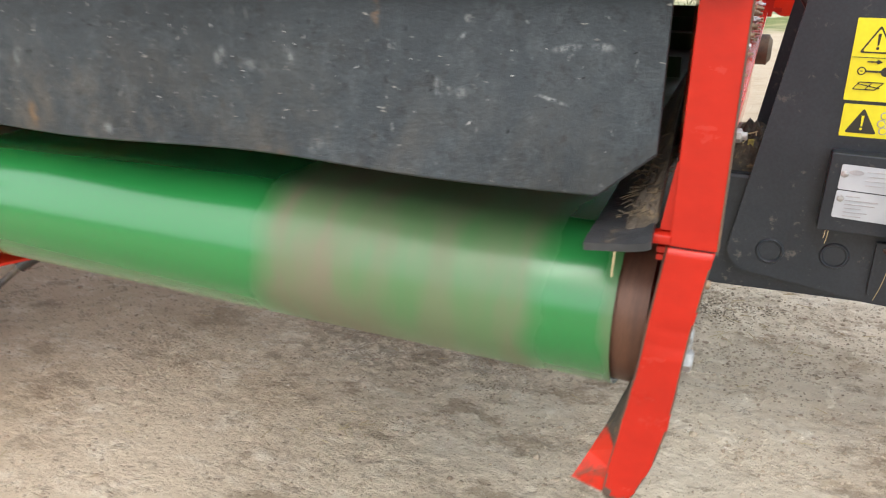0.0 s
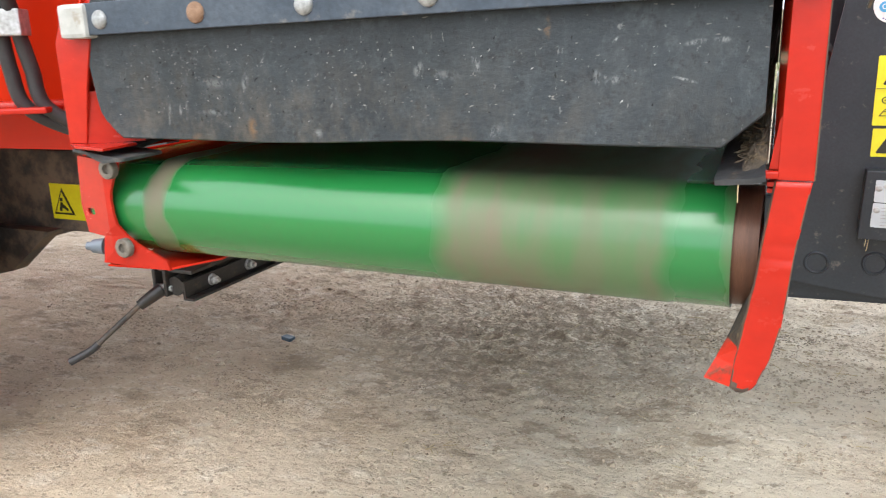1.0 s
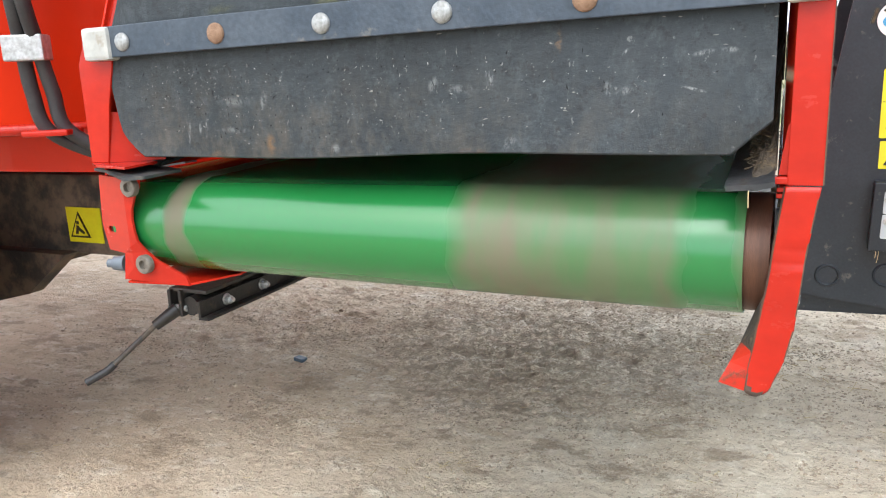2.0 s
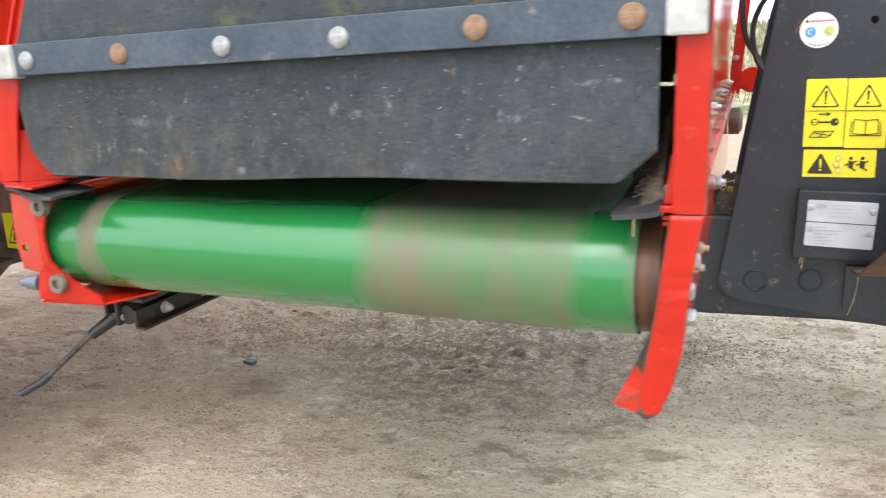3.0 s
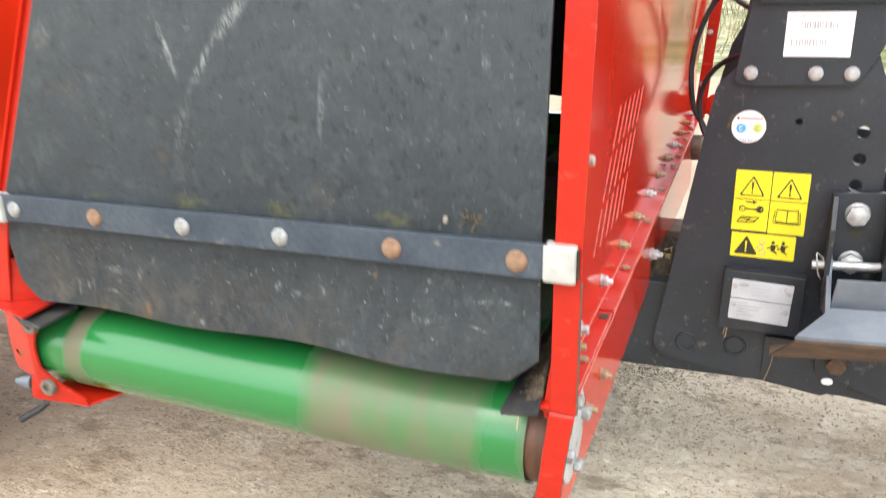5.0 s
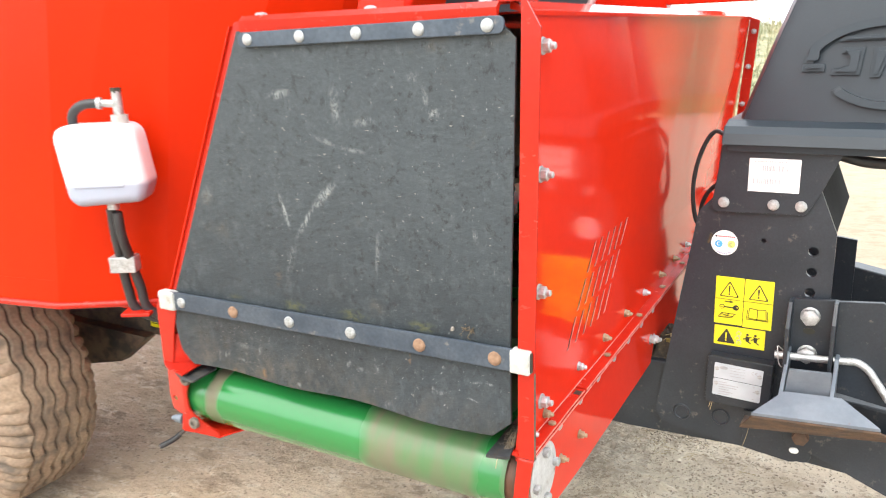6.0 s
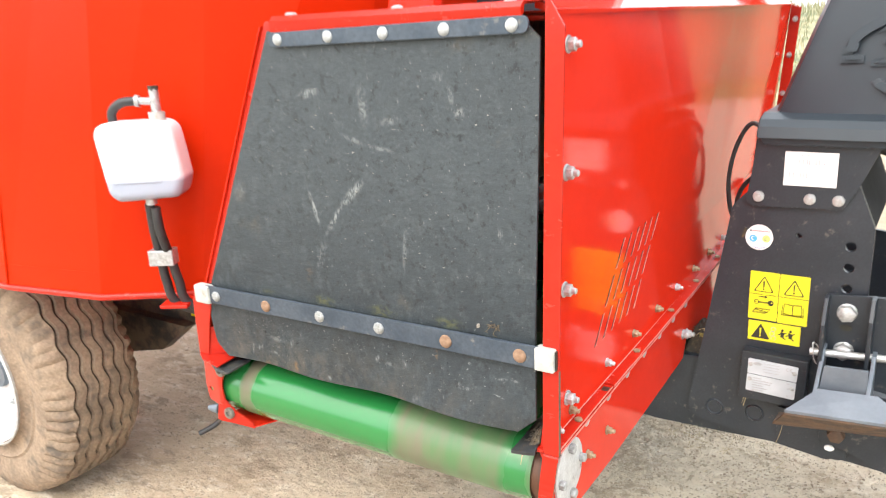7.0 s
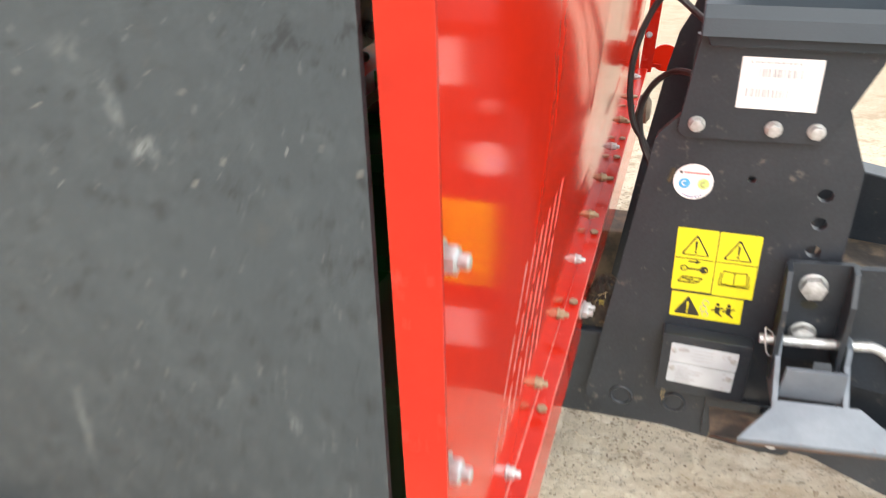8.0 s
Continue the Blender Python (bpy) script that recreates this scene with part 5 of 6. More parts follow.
part("lower_ring", prism([(-2.6, 0.32), (-1.02, 0.30), (-0.78, 0.32), (-0.60, 0.55), (-0.60, 1.6), (-2.6, 1.7)], "z", 0.657, 0.735), RED, tub)


def seam():
    bm = bmesh.new()
    p, q = Vector((-1.213, 0.0215, 0.755)), Vector((-1.019, 0.0585, 2.15))
    add_rod(bm, p, q, 0.0035, 8)
    return bm


part("weld_seam", seam(), RED_TUB, tub)
part("reflector", prism(disc(-1.30, 0.800, 0.030, 24), "y", 0.012, 0.024, 0.003), surface("amber_reflector", (0.8, 0.55, 0.02), (0.75, 0.5, 0.02), 20, 0.2, 0, 0.0), tub, "round yellow side reflector")

# ---- overflow can with hoses ----
can = tagged(thing("oil_can"), "translucent white plastic oil can on the red tub, part full", "canister")
CAN_AT = pose(-0.690, 0.110, 0.009, 0, 0, 34)


def can_body():
    bm = bmesh.new()
    out = rounded([(-0.092, 1.162), (0.074, 1.162), (0.090, 1.040), (0.076, 1.000), (-0.055, 0.994), (-0.074, 1.010)], [0.035, 0.035, 0.03, 0.025, 0.025, 0.03], 8)
    add_prism(bm, out, "y", -0.062, 0.03)
    rims = [e for e in bm.edges if abs(e.verts[0].co.y - e.verts[1].co.y) < 1e-6]
    bmesh.ops.bevel(bm, geom=rims, offset=0.020, segments=6, affect="EDGES", profile=0.5)
    bmesh.ops.transform(bm, matrix=CAN_AT, verts=bm.verts)
    return bm


body = part("can_body", can_body(), CAN, can, smooth=True)


def moved(bm, m=CAN_AT):
    bmesh.ops.transform(bm, matrix=m, verts=bm.verts)
    return bm


part("panel_line", moved(box((-0.055, -0.0640, 1.036), (0.045, -0.0610, 1.044), 0.001)), CAN, body)
part("neck", moved(rod((0.040, -0.02, 1.155), (0.040, -0.02, 1.178), 0.017, 20)), CAP, can, smooth=True)
part("tee_fitting", moved(rod((0.040, -0.02, 1.176), (0.040, -0.02, 1.225), 0.010, 18)), ZINC, can, smooth=True)
part("fitting_cap", moved(rod((0.040, -0.02, 1.222), (0.040, -0.02, 1.232), 0.011, 6)), INK, can)
part("side_fitting", moved(rod((0.040, -0.02, 1.200), (0.008, -0.02, 1.202), 0.008, 14)), ZINC, can, smooth=True)
part("hose_clip", moved(rod((0.008, -0.02, 1.202), (0.000, -0.02, 1.2025), 0.0125, 16)), ZINC, can, smooth=True)
part("vent_hose", moved(tube([(0.006, -0.02, 1.202), (-0.03, -0.02, 1.200), (-0.055, -0.015, 1.180), (-0.06, 0.0, 1.145)], 0.0098, 12)), HOSE, can, smooth=True)
part("outlet_clip", moved(rod((0.005, -0.03, 0.998), (0.005, -0.03, 0.984), 0.012, 14)), ZINC, can, smooth=True)

hoses = tagged(thing("hydraulic_hoses"), "pair of black rubber hoses clamped to the red tub", "hoses")
part("hose", tube([(-0.680, 0.090, 0.992), (-0.690, 0.098, 0.93), (-0.712, 0.120, 0.865), (-0.718, 0.130, 0.80), (-0.713, 0.146, 0.742), (-0.66, 0.20, 0.700), (-0.58, 0.22, 0.685), (-0.50, 0.2, 0.69)], 0.0105, 12), HOSE, hoses, smooth=True)
part("hose", tube([(-0.668, 0.094, 0.985), (-0.672, 0.10, 0.93), (-0.688, 0.126, 0.865), (-0.694, 0.145, 0.80), (-0.688, 0.158, 0.742), (-0.63, 0.215, 0.692), (-0.55, 0.24, 0.672), (-0.48, 0.22, 0.675)], 0.0105, 12), HOSE, hoses, smooth=True)
part("clamp", moved(box((-0.028, -0.018, -0.018), (0.028, 0.018, 0.018), 0.003), pose(-0.702, 0.120, 0.862, 0, 0, 30)), ZINC, hoses, "galvanised hose clamp")
part("hose_guide", moved(box((-0.035, -0.020, -0.005), (0.030, 0.05, 0.004), 0.003), pose(-0.702, 0.138, 0.742, 0, 0, 30)), RED_WORN, hoses)

# ---- wheel ----
wheel = tagged(thing("trailer_wheel"), "wide dusty tyre on a white rim, standing on earth", "wheel")
WX, WY, WR, WW = -1.685, 0.111, 0.413, 0.300
WZ = 0.350
GROOVES = (0.062, 0.098, 0.134, 0.170, 0.206, 0.242)


def tyre():
    """Carcass, lugged shoulders and a tread with wavy grooves cut into it. The profile runs from the outer face (0) to the inner (WW)."""
    bm = bmesh.new()
    k = 264
    cols = [(0.212, -0.012, 0), (0.222, 0.004, 0), (0.240, 0.012, 0), (0.262, 0.008, 0), (0.268, 0.003, 0), (0.276, 0.007, 0), (0.310, 0.000, 0), (0.345, 0.000, 0), (0.366, 0.008, 1), (0.384, 0.018, 1), (0.397, 0.030, 1), (0.404, 0.042, 1)]
    for g in GROOVES:
        for dw, deep in ((-0.0065, 0), (-0.0030, 1), (0.0030, 1), (0.0065, 0)):
            cols.append((WR - 0.012 * ((g + dw - WW / 2) / (WW / 2)) ** 2, g + dw, 2 + deep))
    cols += [(r, WW - h, 1 if f else 0) for r, h, f in reversed(cols[:12])]
    rnd = random.Random(31)
    worn = [[rnd.uniform(-0.004, 0.003) for _ in range(66)] for _ in range(2)]
    deep = [[rnd.choice((0.25, 0.6, 1.0, 1.0, 1.3)) for _ in range(66)] for _ in range(2)]
    rings = []
    for r, h, kind in cols:
        ring = []
        for j in range(k):
            a = 2 * math.pi * j / k
            rr, hh = r, h
            if kind == 1:
                lug = j % 4
                face = 0 if h < WW / 2 else 1
                inward = 1 if face == 0 else -1
                rr += worn[face][j // 4] + (-0.0075 * deep[face][j // 4] if lug == 0 else 0.0015 if lug == 2 else 0.0)
                hh += inward * (0.006 * deep[face][j // 4] if lug == 0 else -0.002 if lug == 2 else 0.0) + 0.003 * noise.noise((j * 0.4, h * 60, 3.0))
            elif kind >= 2:
                hh += 0.0062 * math.sin(a * 27 + h * 6)
                rr += 0.0012 * noise.noise((math.cos(a) * 9, math.sin(a) * 9, h * 20)) - (0.010 if kind == 3 else 0.0)
            ring.append(bm.verts.new((WX + rr * math.cos(a), WY + hh, WZ + rr * math.sin(a))))
        rings.append((ring, kind))
    for (one, ka), (two, kb) in zip(rings, rings[1:]):
        for j in range(k):
            f = bm.faces.new((one[j], one[(j + 1) % k], two[(j + 1) % k], two[j]))
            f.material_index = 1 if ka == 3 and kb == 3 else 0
    return bm


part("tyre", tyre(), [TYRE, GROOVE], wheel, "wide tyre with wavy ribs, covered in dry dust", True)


def rim():
    bm = bmesh.new()
    add_lathe(bm, [(0.203, -0.14), (0.210, -0.02), (0.217, 0.018), (0.222, 0.014), (0.213, -0.004), (0.196, -0.016), (0.186, -0.07), (0.165, -0.115), (0.105, -0.095), (0.09, -0.06), (0.002, -0.06)], 48, pose(WX, WY, WZ, 90, 0, 0))
    return bm


rim_ob = part("rim", rim(), WHITE_RIM, wheel, "white painted steel rim", True)
for i in range(6):
    a = math.radians(60 * i + 20)
    shared("wheel_bolt", FLANGE_NUT, Matrix.Translation((WX + 0.13 * math.cos(a), WY + 0.098, WZ + 0.13 * math.sin(a))) @ TO_FRONT, rim_ob)
part("hub", rod((WX, WY + 0.10, WZ), (WX, WY + 0.045, WZ), 0.06, 24, 0.05), STEEL_GREY, wheel, smooth=True)

# ---- chassis under the tub ----
chassis = tagged(thing("chassis"), "muddy black steel chassis beams under the red tub", "chassis")
part("long_beam", box((-3.2, 0.640, 0.405), (-0.50, 0.76, 0.600), 0.006), BLACK_DIRTY, chassis)
part("long_beam", box((-3.2, 1.35, 0.405), (-0.50, 1.48, 0.592), 0.006), BLACK_DIRTY, chassis)
part("cross_beam", box((-1.05, 0.76, 0.42), (-0.93, 1.35, 0.58), 0.006), BLACK_DIRTY, chassis)
part("axle_beam", box((-1.83, 0.45, WZ - 0.06), (-1.70, 1.65, WZ + 0.06), 0.008), BLACK_DIRTY, chassis)
part("axle_bracket", prism([(-1.95, 0.41), (-1.30, 0.41), (-1.45, 0.30), (-1.62, 0.26), (-1.90, 0.26)], "y", 0.60, 0.64), BLACK_DIRTY, chassis)
sign = part("warning_sticker", box((-1.319, 0.6365, 0.435), (-1.205, 0.6390, 0.521)), YELLOW, chassis, "yellow warning sticker with a black triangle sign")
part("triangle", prism([(-1.312, 0.447), (-1.244, 0.447), (-1.278, 0.511)], "y", 0.6350, 0.6360), INK, sign)
part("triangle_field", prism([(-1.304, 0.452), (-1.252, 0.452), (-1.278, 0.501)], "y", 0.6335, 0.6345), YELLOW, sign)
for pts in ([(-1.290, 0.456), (-1.282, 0.456), (-1.276, 0.476), (-1.284, 0.478)], [(-1.282, 0.466), (-1.262, 0.456), (-1.260, 0.462), (-1.278, 0.474)], [(-1.284, 0.480), (-1.276, 0.480), (-1.276, 0.488), (-1.284, 0.488)]):
    part("pictogram", prism(pts, "y", 0.6320, 0.6330), INK, sign)

# parking jack hung under the frame
jack = tagged(thing("parking_jack"), "muddy black parking jack with a bent crank handle", "jack")
part("jack_body", box((-0.885, 0.52, 0.350), (-0.815, 1.30, 0.392), 0.008), JACK_BLACK, jack)
part("side_rail", prism([(-0.788, 0.334), (-0.762, 0.334), (-0.762, 0.339), (-0.782, 0.339), (-0.782, 0.372), (-0.788, 0.372)], "y", 0.48, 1.28, 0.0008), JACK_BLACK, jack)
part("top_plate", box((-0.868, 0.490, 0.386), (-0.770, 1.25, 0.394), 0.002), JACK_BLACK, jack)
part("end_tube", rod((-0.815, 0.49, 0.358), (-0.815, 0.60, 0.358), 0.020, 18), JACK_BLACK, jack, smooth=True)
part("fork", box((-0.866, 0.480, 0.336), (-0.858, 0.53, 0.392), 0.003), JACK_BLACK, jack)
part("fork", box((-0.838, 0.480, 0.336), (-0.830, 0.53, 0.392), 0.003), JACK_BLACK, jack)
part("cross_bolt", rod((-0.872, 0.492, 0.352), (-0.824, 0.492, 0.352), 0.007, 10), ZINC_HEAD, jack, smooth=True)
part("knuckle", rod((-0.850, 0.49, 0.350), (-0.884, 0.456, 0.320), 0.015, 14, 0.011), JACK_BLACK, jack, smooth=True)
part("crank_arm", rod((-0.883, 0.458, 0.322), (-0.945, 0.39, 0.250), 0.0058, 10), BLACK_DIRTY, jack, smooth=True)
part("crank_grip", tube([(-0.942, 0.393, 0.253), (-0.955, 0.380, 0.240), (-0.985, 0.355, 0.222)], 0.0078, 10), HOSE, jack, smooth=True)
part("hanger", box((-0.87, 0.66, 0.385), (-0.83, 0.72, 0.42)), JACK_BLACK, jack)
for y in (0.56, 0.68, 0.80):
    shared("jack_bolt", FLANGE_NUT, Matrix.Translation((-0.782, y, 0.356)) @ TO_RIGHT, jack)

# ---- drawbar ----
DRAW_AT = (0.0125, -0.010, 0.0005)
drawbar = tagged(thing("drawbar", DRAW_AT), "black painted steel drawbar frame with bolted plates and stickers", "drawbar")
PY = 0.822


plate_out = rounded([(0.398, 1.07), (0.390, 0.958), (0.357, 0.922), (0.278, 0.412), (0.300, 0.388), (0.590, 0.352), (0.632, 0.372), (0.6375, 0.75), (0.6375, 0.893), (0.600, 0.985), (0.632, 1.07)], [0, 0.01, 0.03, 0.03, 0.02, 0.03, 0.03, 0.0, 0.004, 0.0, 0])
part("side_plate", holes_in(plate_out, [disc(0.5965, z, 0.0105, 20) for z in (0.8515, 0.8060, 0.7605)] + [disc(0.4965, 0.8655, 0.0060, 16)], PY, PY + 0.012), BLACK, drawbar, "black plate with a row of drilled holes")
doubler = part("upper_plate", prism(rounded([(0.405, 1.085), (0.385, 0.935), (0.396, 0.925), (0.575, 0.930), (0.600, 0.975), (0.645, 1.085)], [0, 0.01, 0.008, 0.012, 0.004, 0]), "y", PY - 0.009, PY - 0.001, 0.001), BLACK, drawbar, "black upper plate with three bolts")
for x in (0.411, 0.512, 0.566):
    shared("bolt", CAP_HEAD, Matrix.Translation((x, PY - 0.009, 0.947 + 0.01 * (x - 0.4))) @ TO_FRONT @ spin(x * 300), doubler)
for x, z in ((0.342, 0.424), (0.432, 0.430)):
    bm = bmesh.new()
    add_lathe(bm, [(0.0150, -0.002), (0.0158, 0.0012), (0.0172, 0.0026), (0.0190, 0.0026), (0.0206, 0.0010), (0.0215, -0.002)], 30, Matrix.Translation((x, PY, z)) @ TO_FRONT)
    part("round_emboss", bm, BLACK, drawbar, smooth=True)
part("low_beam", prism([(-0.45, 0.37), (0.20, 0.344), (0.48, 0.352), (0.62, 0.345), (1.35, 0.29), (1.35, 0.46), (0.62, 0.52), (0.30, 0.535), (0.24, 0.535), (0.20, 0.515), (-0.45, 0.58)], "y", 0.845, 0.955, 0.006), BLACK, drawbar)
part("low_beam", prism([(-0.45, 0.37), (0.20, 0.344), (0.48, 0.352), (0.62, 0.345), (1.35, 0.29), (1.35, 0.46), (0.62, 0.52), (0.20, 0.515), (-0.45, 0.58)], "y", 1.25, 1.36, 0.006), BLACK_DIRTY, drawbar)
part("rear_side_plate", prism([(0.390, 1.07), (0.373, 1.00), (0.354, 0.962), (0.338, 0.892), (0.314, 0.750), (0.264, 0.412), (0.300, 0.388), (0.590, 0.352), (0.632, 0.372), (0.6650, 0.50), (0.6650, 0.782), (0.602, 0.790), (0.602, 0.985), (0.625, 1.07)], "y", 1.240, 1.252), BLACK, drawbar)
def cross_web():
    bm = bmesh.new()
    top = [(0.602, PY + 0.012, 0.984), (0.6365, PY + 0.012, 0.893), (0.6365, 1.24, 0.893), (0.602, 1.24, 0.984)]
    hi = [bm.verts.new(p) for p in top]
    lo = [bm.verts.new((x - 0.008, y, z - 0.003)) for x, y, z in top]
    bm.faces.new(hi)
    bm.faces.new(lo)
    for i in range(4):
        bm.faces.new((lo[i], lo[(i + 1) % 4], hi[(i + 1) % 4], hi[i]))
    return bm


part("cross_web", cross_web(), MATTE_BLACK, drawbar, "black sloping web between the two side plates")
part("tow_block", prism([(0.55, 0.36), (1.5, 0.36), (1.5, 0.50), (0.85, 0.642), (0.55, 0.70)], "y", 1.36, 1.42, 0.004), BLACK, drawbar)

# The slot's inner dark is painted: a black patch laid on the plate.
slot = part("oblong_slot", prism(rounded([(0.3775, 0.8495), (0.3845, 0.8475), (0.3915, 0.8725), (0.3845, 0.8745)], 0.0034), "y", PY - 0.0012, PY + 0.003), INK, drawbar, "oblong slot plugged with dry chaff")
part("slot_plug", prism(rounded([(0.3800, 0.8500), (0.3838, 0.8495), (0.3895, 0.8715), (0.3862, 0.8722)], 0.0015), "y", PY - 0.0020, PY - 0.0010), CHAFF, slot)

# white label
label = part("white_label", box((0.4585, PY - 0.0105, 0.9755), (0.5595, PY - 0.0092, 1.0465)), WHITE, doubler, "white paper label with rows of unreadable print")
for row, (z, a, b, h) in enumerate(((1.040, 0.47, 0.535, 0.003), (1.026, 0.482, 0.535, 0.012), (0.998, 0.468, 0.52, 0.012))):
    x = a
    rnd = random.Random(row)
    while x < b:
        w = rnd.uniform(0.0008, 0.0028)
        part("print_bar", box((x, PY - 0.0113, z - h / 2), (x + w, PY - 0.0106, z + h / 2)), PRINT_GREY, label)
        x += w + rnd.uniform(0.0012, 0.003)

def half_ring(cx, cz, r, w, n=10):
    """The open round of a letter, as a flat outline."""
    turn = [math.radians(65 + 230 * i / n) for i in range(n + 1)]
    return [(cx + r * math.cos(a), cz + r * math.sin(a)) for a in turn] + [(cx + (r - w) * math.cos(a), cz + (r - w) * math.sin(a)) for a in reversed(turn)]


# round sticker
rs = part("round_sticker", prism(disc(0.4165, 0.8535, 0.0285, 36), "y", PY - 0.0013, PY - 0.0002), WHITE, drawbar, "round white sticker with a blue and a lime dot")
part("blue_dot", prism(disc(0.4045, 0.8505, 0.0083, 20), "y", PY - 0.0022, PY - 0.0014), BLUE, rs)
part("lime_dot", prism(disc(0.4315, 0.8515, 0.0083, 20), "y", PY - 0.0022, PY - 0.0014), LIME, rs)
part("dark_mark", prism(disc(0.3985, 0.8680, 0.0022, 12), "y", PY - 0.0022, PY - 0.0014), INK, rs)
for i in range(9):
    part("red_bar", box((0.4030 + 0.0040 * i, PY - 0.0022, 0.8668), (0.4058 + 0.0040 * i, PY - 0.0014, 0.8692)), RED_PRINT, rs)
for i in range(8):
    a = math.radians(-122 + 9.2 * i)
    part("grey_bar", prism(disc(0.4165 + 0.0243 * math.cos(a), 0.8535 + 0.0243 * math.sin(a), 0.0011, 6, 0.0014), "y", PY - 0.0022, PY - 0.0014), BLUE_DARK, rs)
for cx in (0.4045, 0.4315):
    part("dot_mark", prism(half_ring(cx, 0.8510, 0.0042, 0.0013), "y", PY - 0.0030, PY - 0.0023), WHITE if cx < 0.42 else BRASS_RUST, rs)
part("tick_mark", prism([(0.4170, 0.8455), (0.4178, 0.8455), (0.4196, 0.8495), (0.4188, 0.8495)], "y", PY - 0.0022, PY - 0.0014), BLUE, rs)

# yellow warning stickers
def sticker(x0, z0, x1, z1, text):
    return part("warning_sticker", prism(rounded([(x0, z0), (x1, z0), (x1, z1), (x0, z1)], 0.002), "y", PY - 0.0013, PY - 0.0002), YELLOW, drawbar, text)


def ink(parent, pts, name="pictogram", mat=None, level=1):
    return part(name, prism(pts, "y", PY - 0.0013 - 0.0008 * level, PY - 0.0013 - 0.0008 * (level - 1) - 0.0001), mat or INK, parent)


def triangle(parent, cx, cz, s, solid=False):
    ink(parent, rounded([(cx - s, cz - s * 0.8), (cx + s, cz - s * 0.8), (cx, cz + s * 0.95)], s * 0.12), "triangle")
    if not solid:
        ink(parent, rounded([(cx - s * 0.83, cz - s * 0.70), (cx + s * 0.83, cz - s * 0.70), (cx, cz + s * 0.75)], s * 0.1), "triangle_field", YELLOW, 2)
    c = YELLOW if solid else INK
    ink(parent, [(cx - s * 0.09, cz + s * 0.42), (cx + s * 0.09, cz + s * 0.42), (cx + s * 0.05, cz - s * 0.3), (cx - s * 0.05, cz - s * 0.3)], "exclamation_bar", c, 3)
    ink(parent, disc(cx, cz - s * 0.48, s * 0.09, 12), "exclamation_dot", c, 3)


def line(parent, p, q, w, level=2, mat=None):
    p, q = Vector(p), Vector(q)
    d = (q - p).normalized() * w / 2
    n = Vector((-d.y, d.x))
    ink(parent, [tuple(p - n), tuple(q - n), tuple(q + n), tuple(p + n)], "pictogram", mat, level)


st = sticker(0.404, 0.6640, 0.4645, 0.7755, "yellow warning sticker with key and manual signs")
triangle(st, 0.434, 0.7465, 0.0215)
line(st, (0.425, 0.7180), (0.439, 0.7180), 0.0018)
ink(st, [(0.437, 0.7215), (0.444, 0.7180), (0.437, 0.7145)])
ink(st, disc(0.4200, 0.7050, 0.0056, 16))
ink(st, disc(0.4200, 0.7050, 0.0040, 14), "key_bow", YELLOW, 2)
line(st, (0.4175, 0.7050), (0.4215, 0.7050), 0.0012, 3)
line(st, (0.425, 0.7050), (0.447, 0.7050), 0.0025)
ink(st, disc(0.4500, 0.7050, 0.0064, 16))
ink(st, disc(0.4525, 0.7060, 0.0013, 10), "key_hole", YELLOW, 2)
for a, b in (((0.413, 0.680), (0.440, 0.680)), ((0.420, 0.690), (0.450, 0.690)), ((0.413, 0.680), (0.420, 0.690)), ((0.440, 0.680), (0.450, 0.690)), ((0.418, 0.6875), (0.446, 0.6825)), ((0.428, 0.680), (0.436, 0.690))):
    line(st, a, b, 0.0012)
line(st, (0.405, 0.7235), (0.464, 0.7235), 0.0008)
st = sticker(0.4660, 0.6620, 0.5265, 0.7750, "yellow warning sticker with an open book sign")
triangle(st, 0.496, 0.7460, 0.0215)
for k in (0.0, 0.0035):
    for a, b in (((0.477, 0.686), (0.496, 0.684)), ((0.496, 0.684), (0.515, 0.686)), ((0.477 - k, 0.686 - k / 2), (0.479 - k, 0.709 - k)), ((0.515 + k, 0.686 - k / 2), (0.513 + k, 0.709 - k))):
        line(st, a, b, 0.0011)
for a, b in (((0.479, 0.709), (0.496, 0.707)), ((0.496, 0.707), (0.513, 0.709)), ((0.496, 0.684), (0.496, 0.707)), ((0.473, 0.6825), (0.519, 0.6825))):
    line(st, a, b, 0.0012)
line(st, (0.467, 0.7235), (0.526, 0.7235), 0.0008)
st = sticker(0.4065, 0.6130, 0.5155, 0.6590, "yellow warning sticker with a solid triangle and ejected parts sign")
triangle(st, 0.4330, 0.6350, 0.0205, True)
for cx, cz, r in ((0.4600, 0.6450, 0.0055), (0.4575, 0.6340, 0.0055), (0.4610, 0.6240, 0.0055)):
    ink(st, disc(cx, cz, r, 14), "pale_gear", PRINT_GREY)
    ink(st, disc(cx, cz, r * 0.75, 14), "pale_gear_field", YELLOW, 2)
for cx, cz in ((0.4785, 0.6365), (0.4955, 0.6365)):
    ink(st, disc(cx, cz + 0.0085, 0.0030, 10))
    ink(st, [(cx - 0.004, cz + 0.005), (cx + 0.005, cz + 0.003), (cx + 0.003, cz - 0.009), (cx - 0.003, cz - 0.008)])
    line(st, (cx - 0.009, cz - 0.003), (cx + 0.009, cz + 0.004), 0.0022)
    line(st, (cx, cz - 0.006), (cx + 0.008, cz - 0.012), 0.0024)

# type plate in its frame
frame_box = part("plate_frame", prism(rounded([(0.399, 0.478), (0.538, 0.478), (0.541, 0.592), (0.402, 0.594)], 0.004), "y", PY - 0.030, PY - 0.0005, 0.002), BLACK, drawbar, "raised black mounting frame")
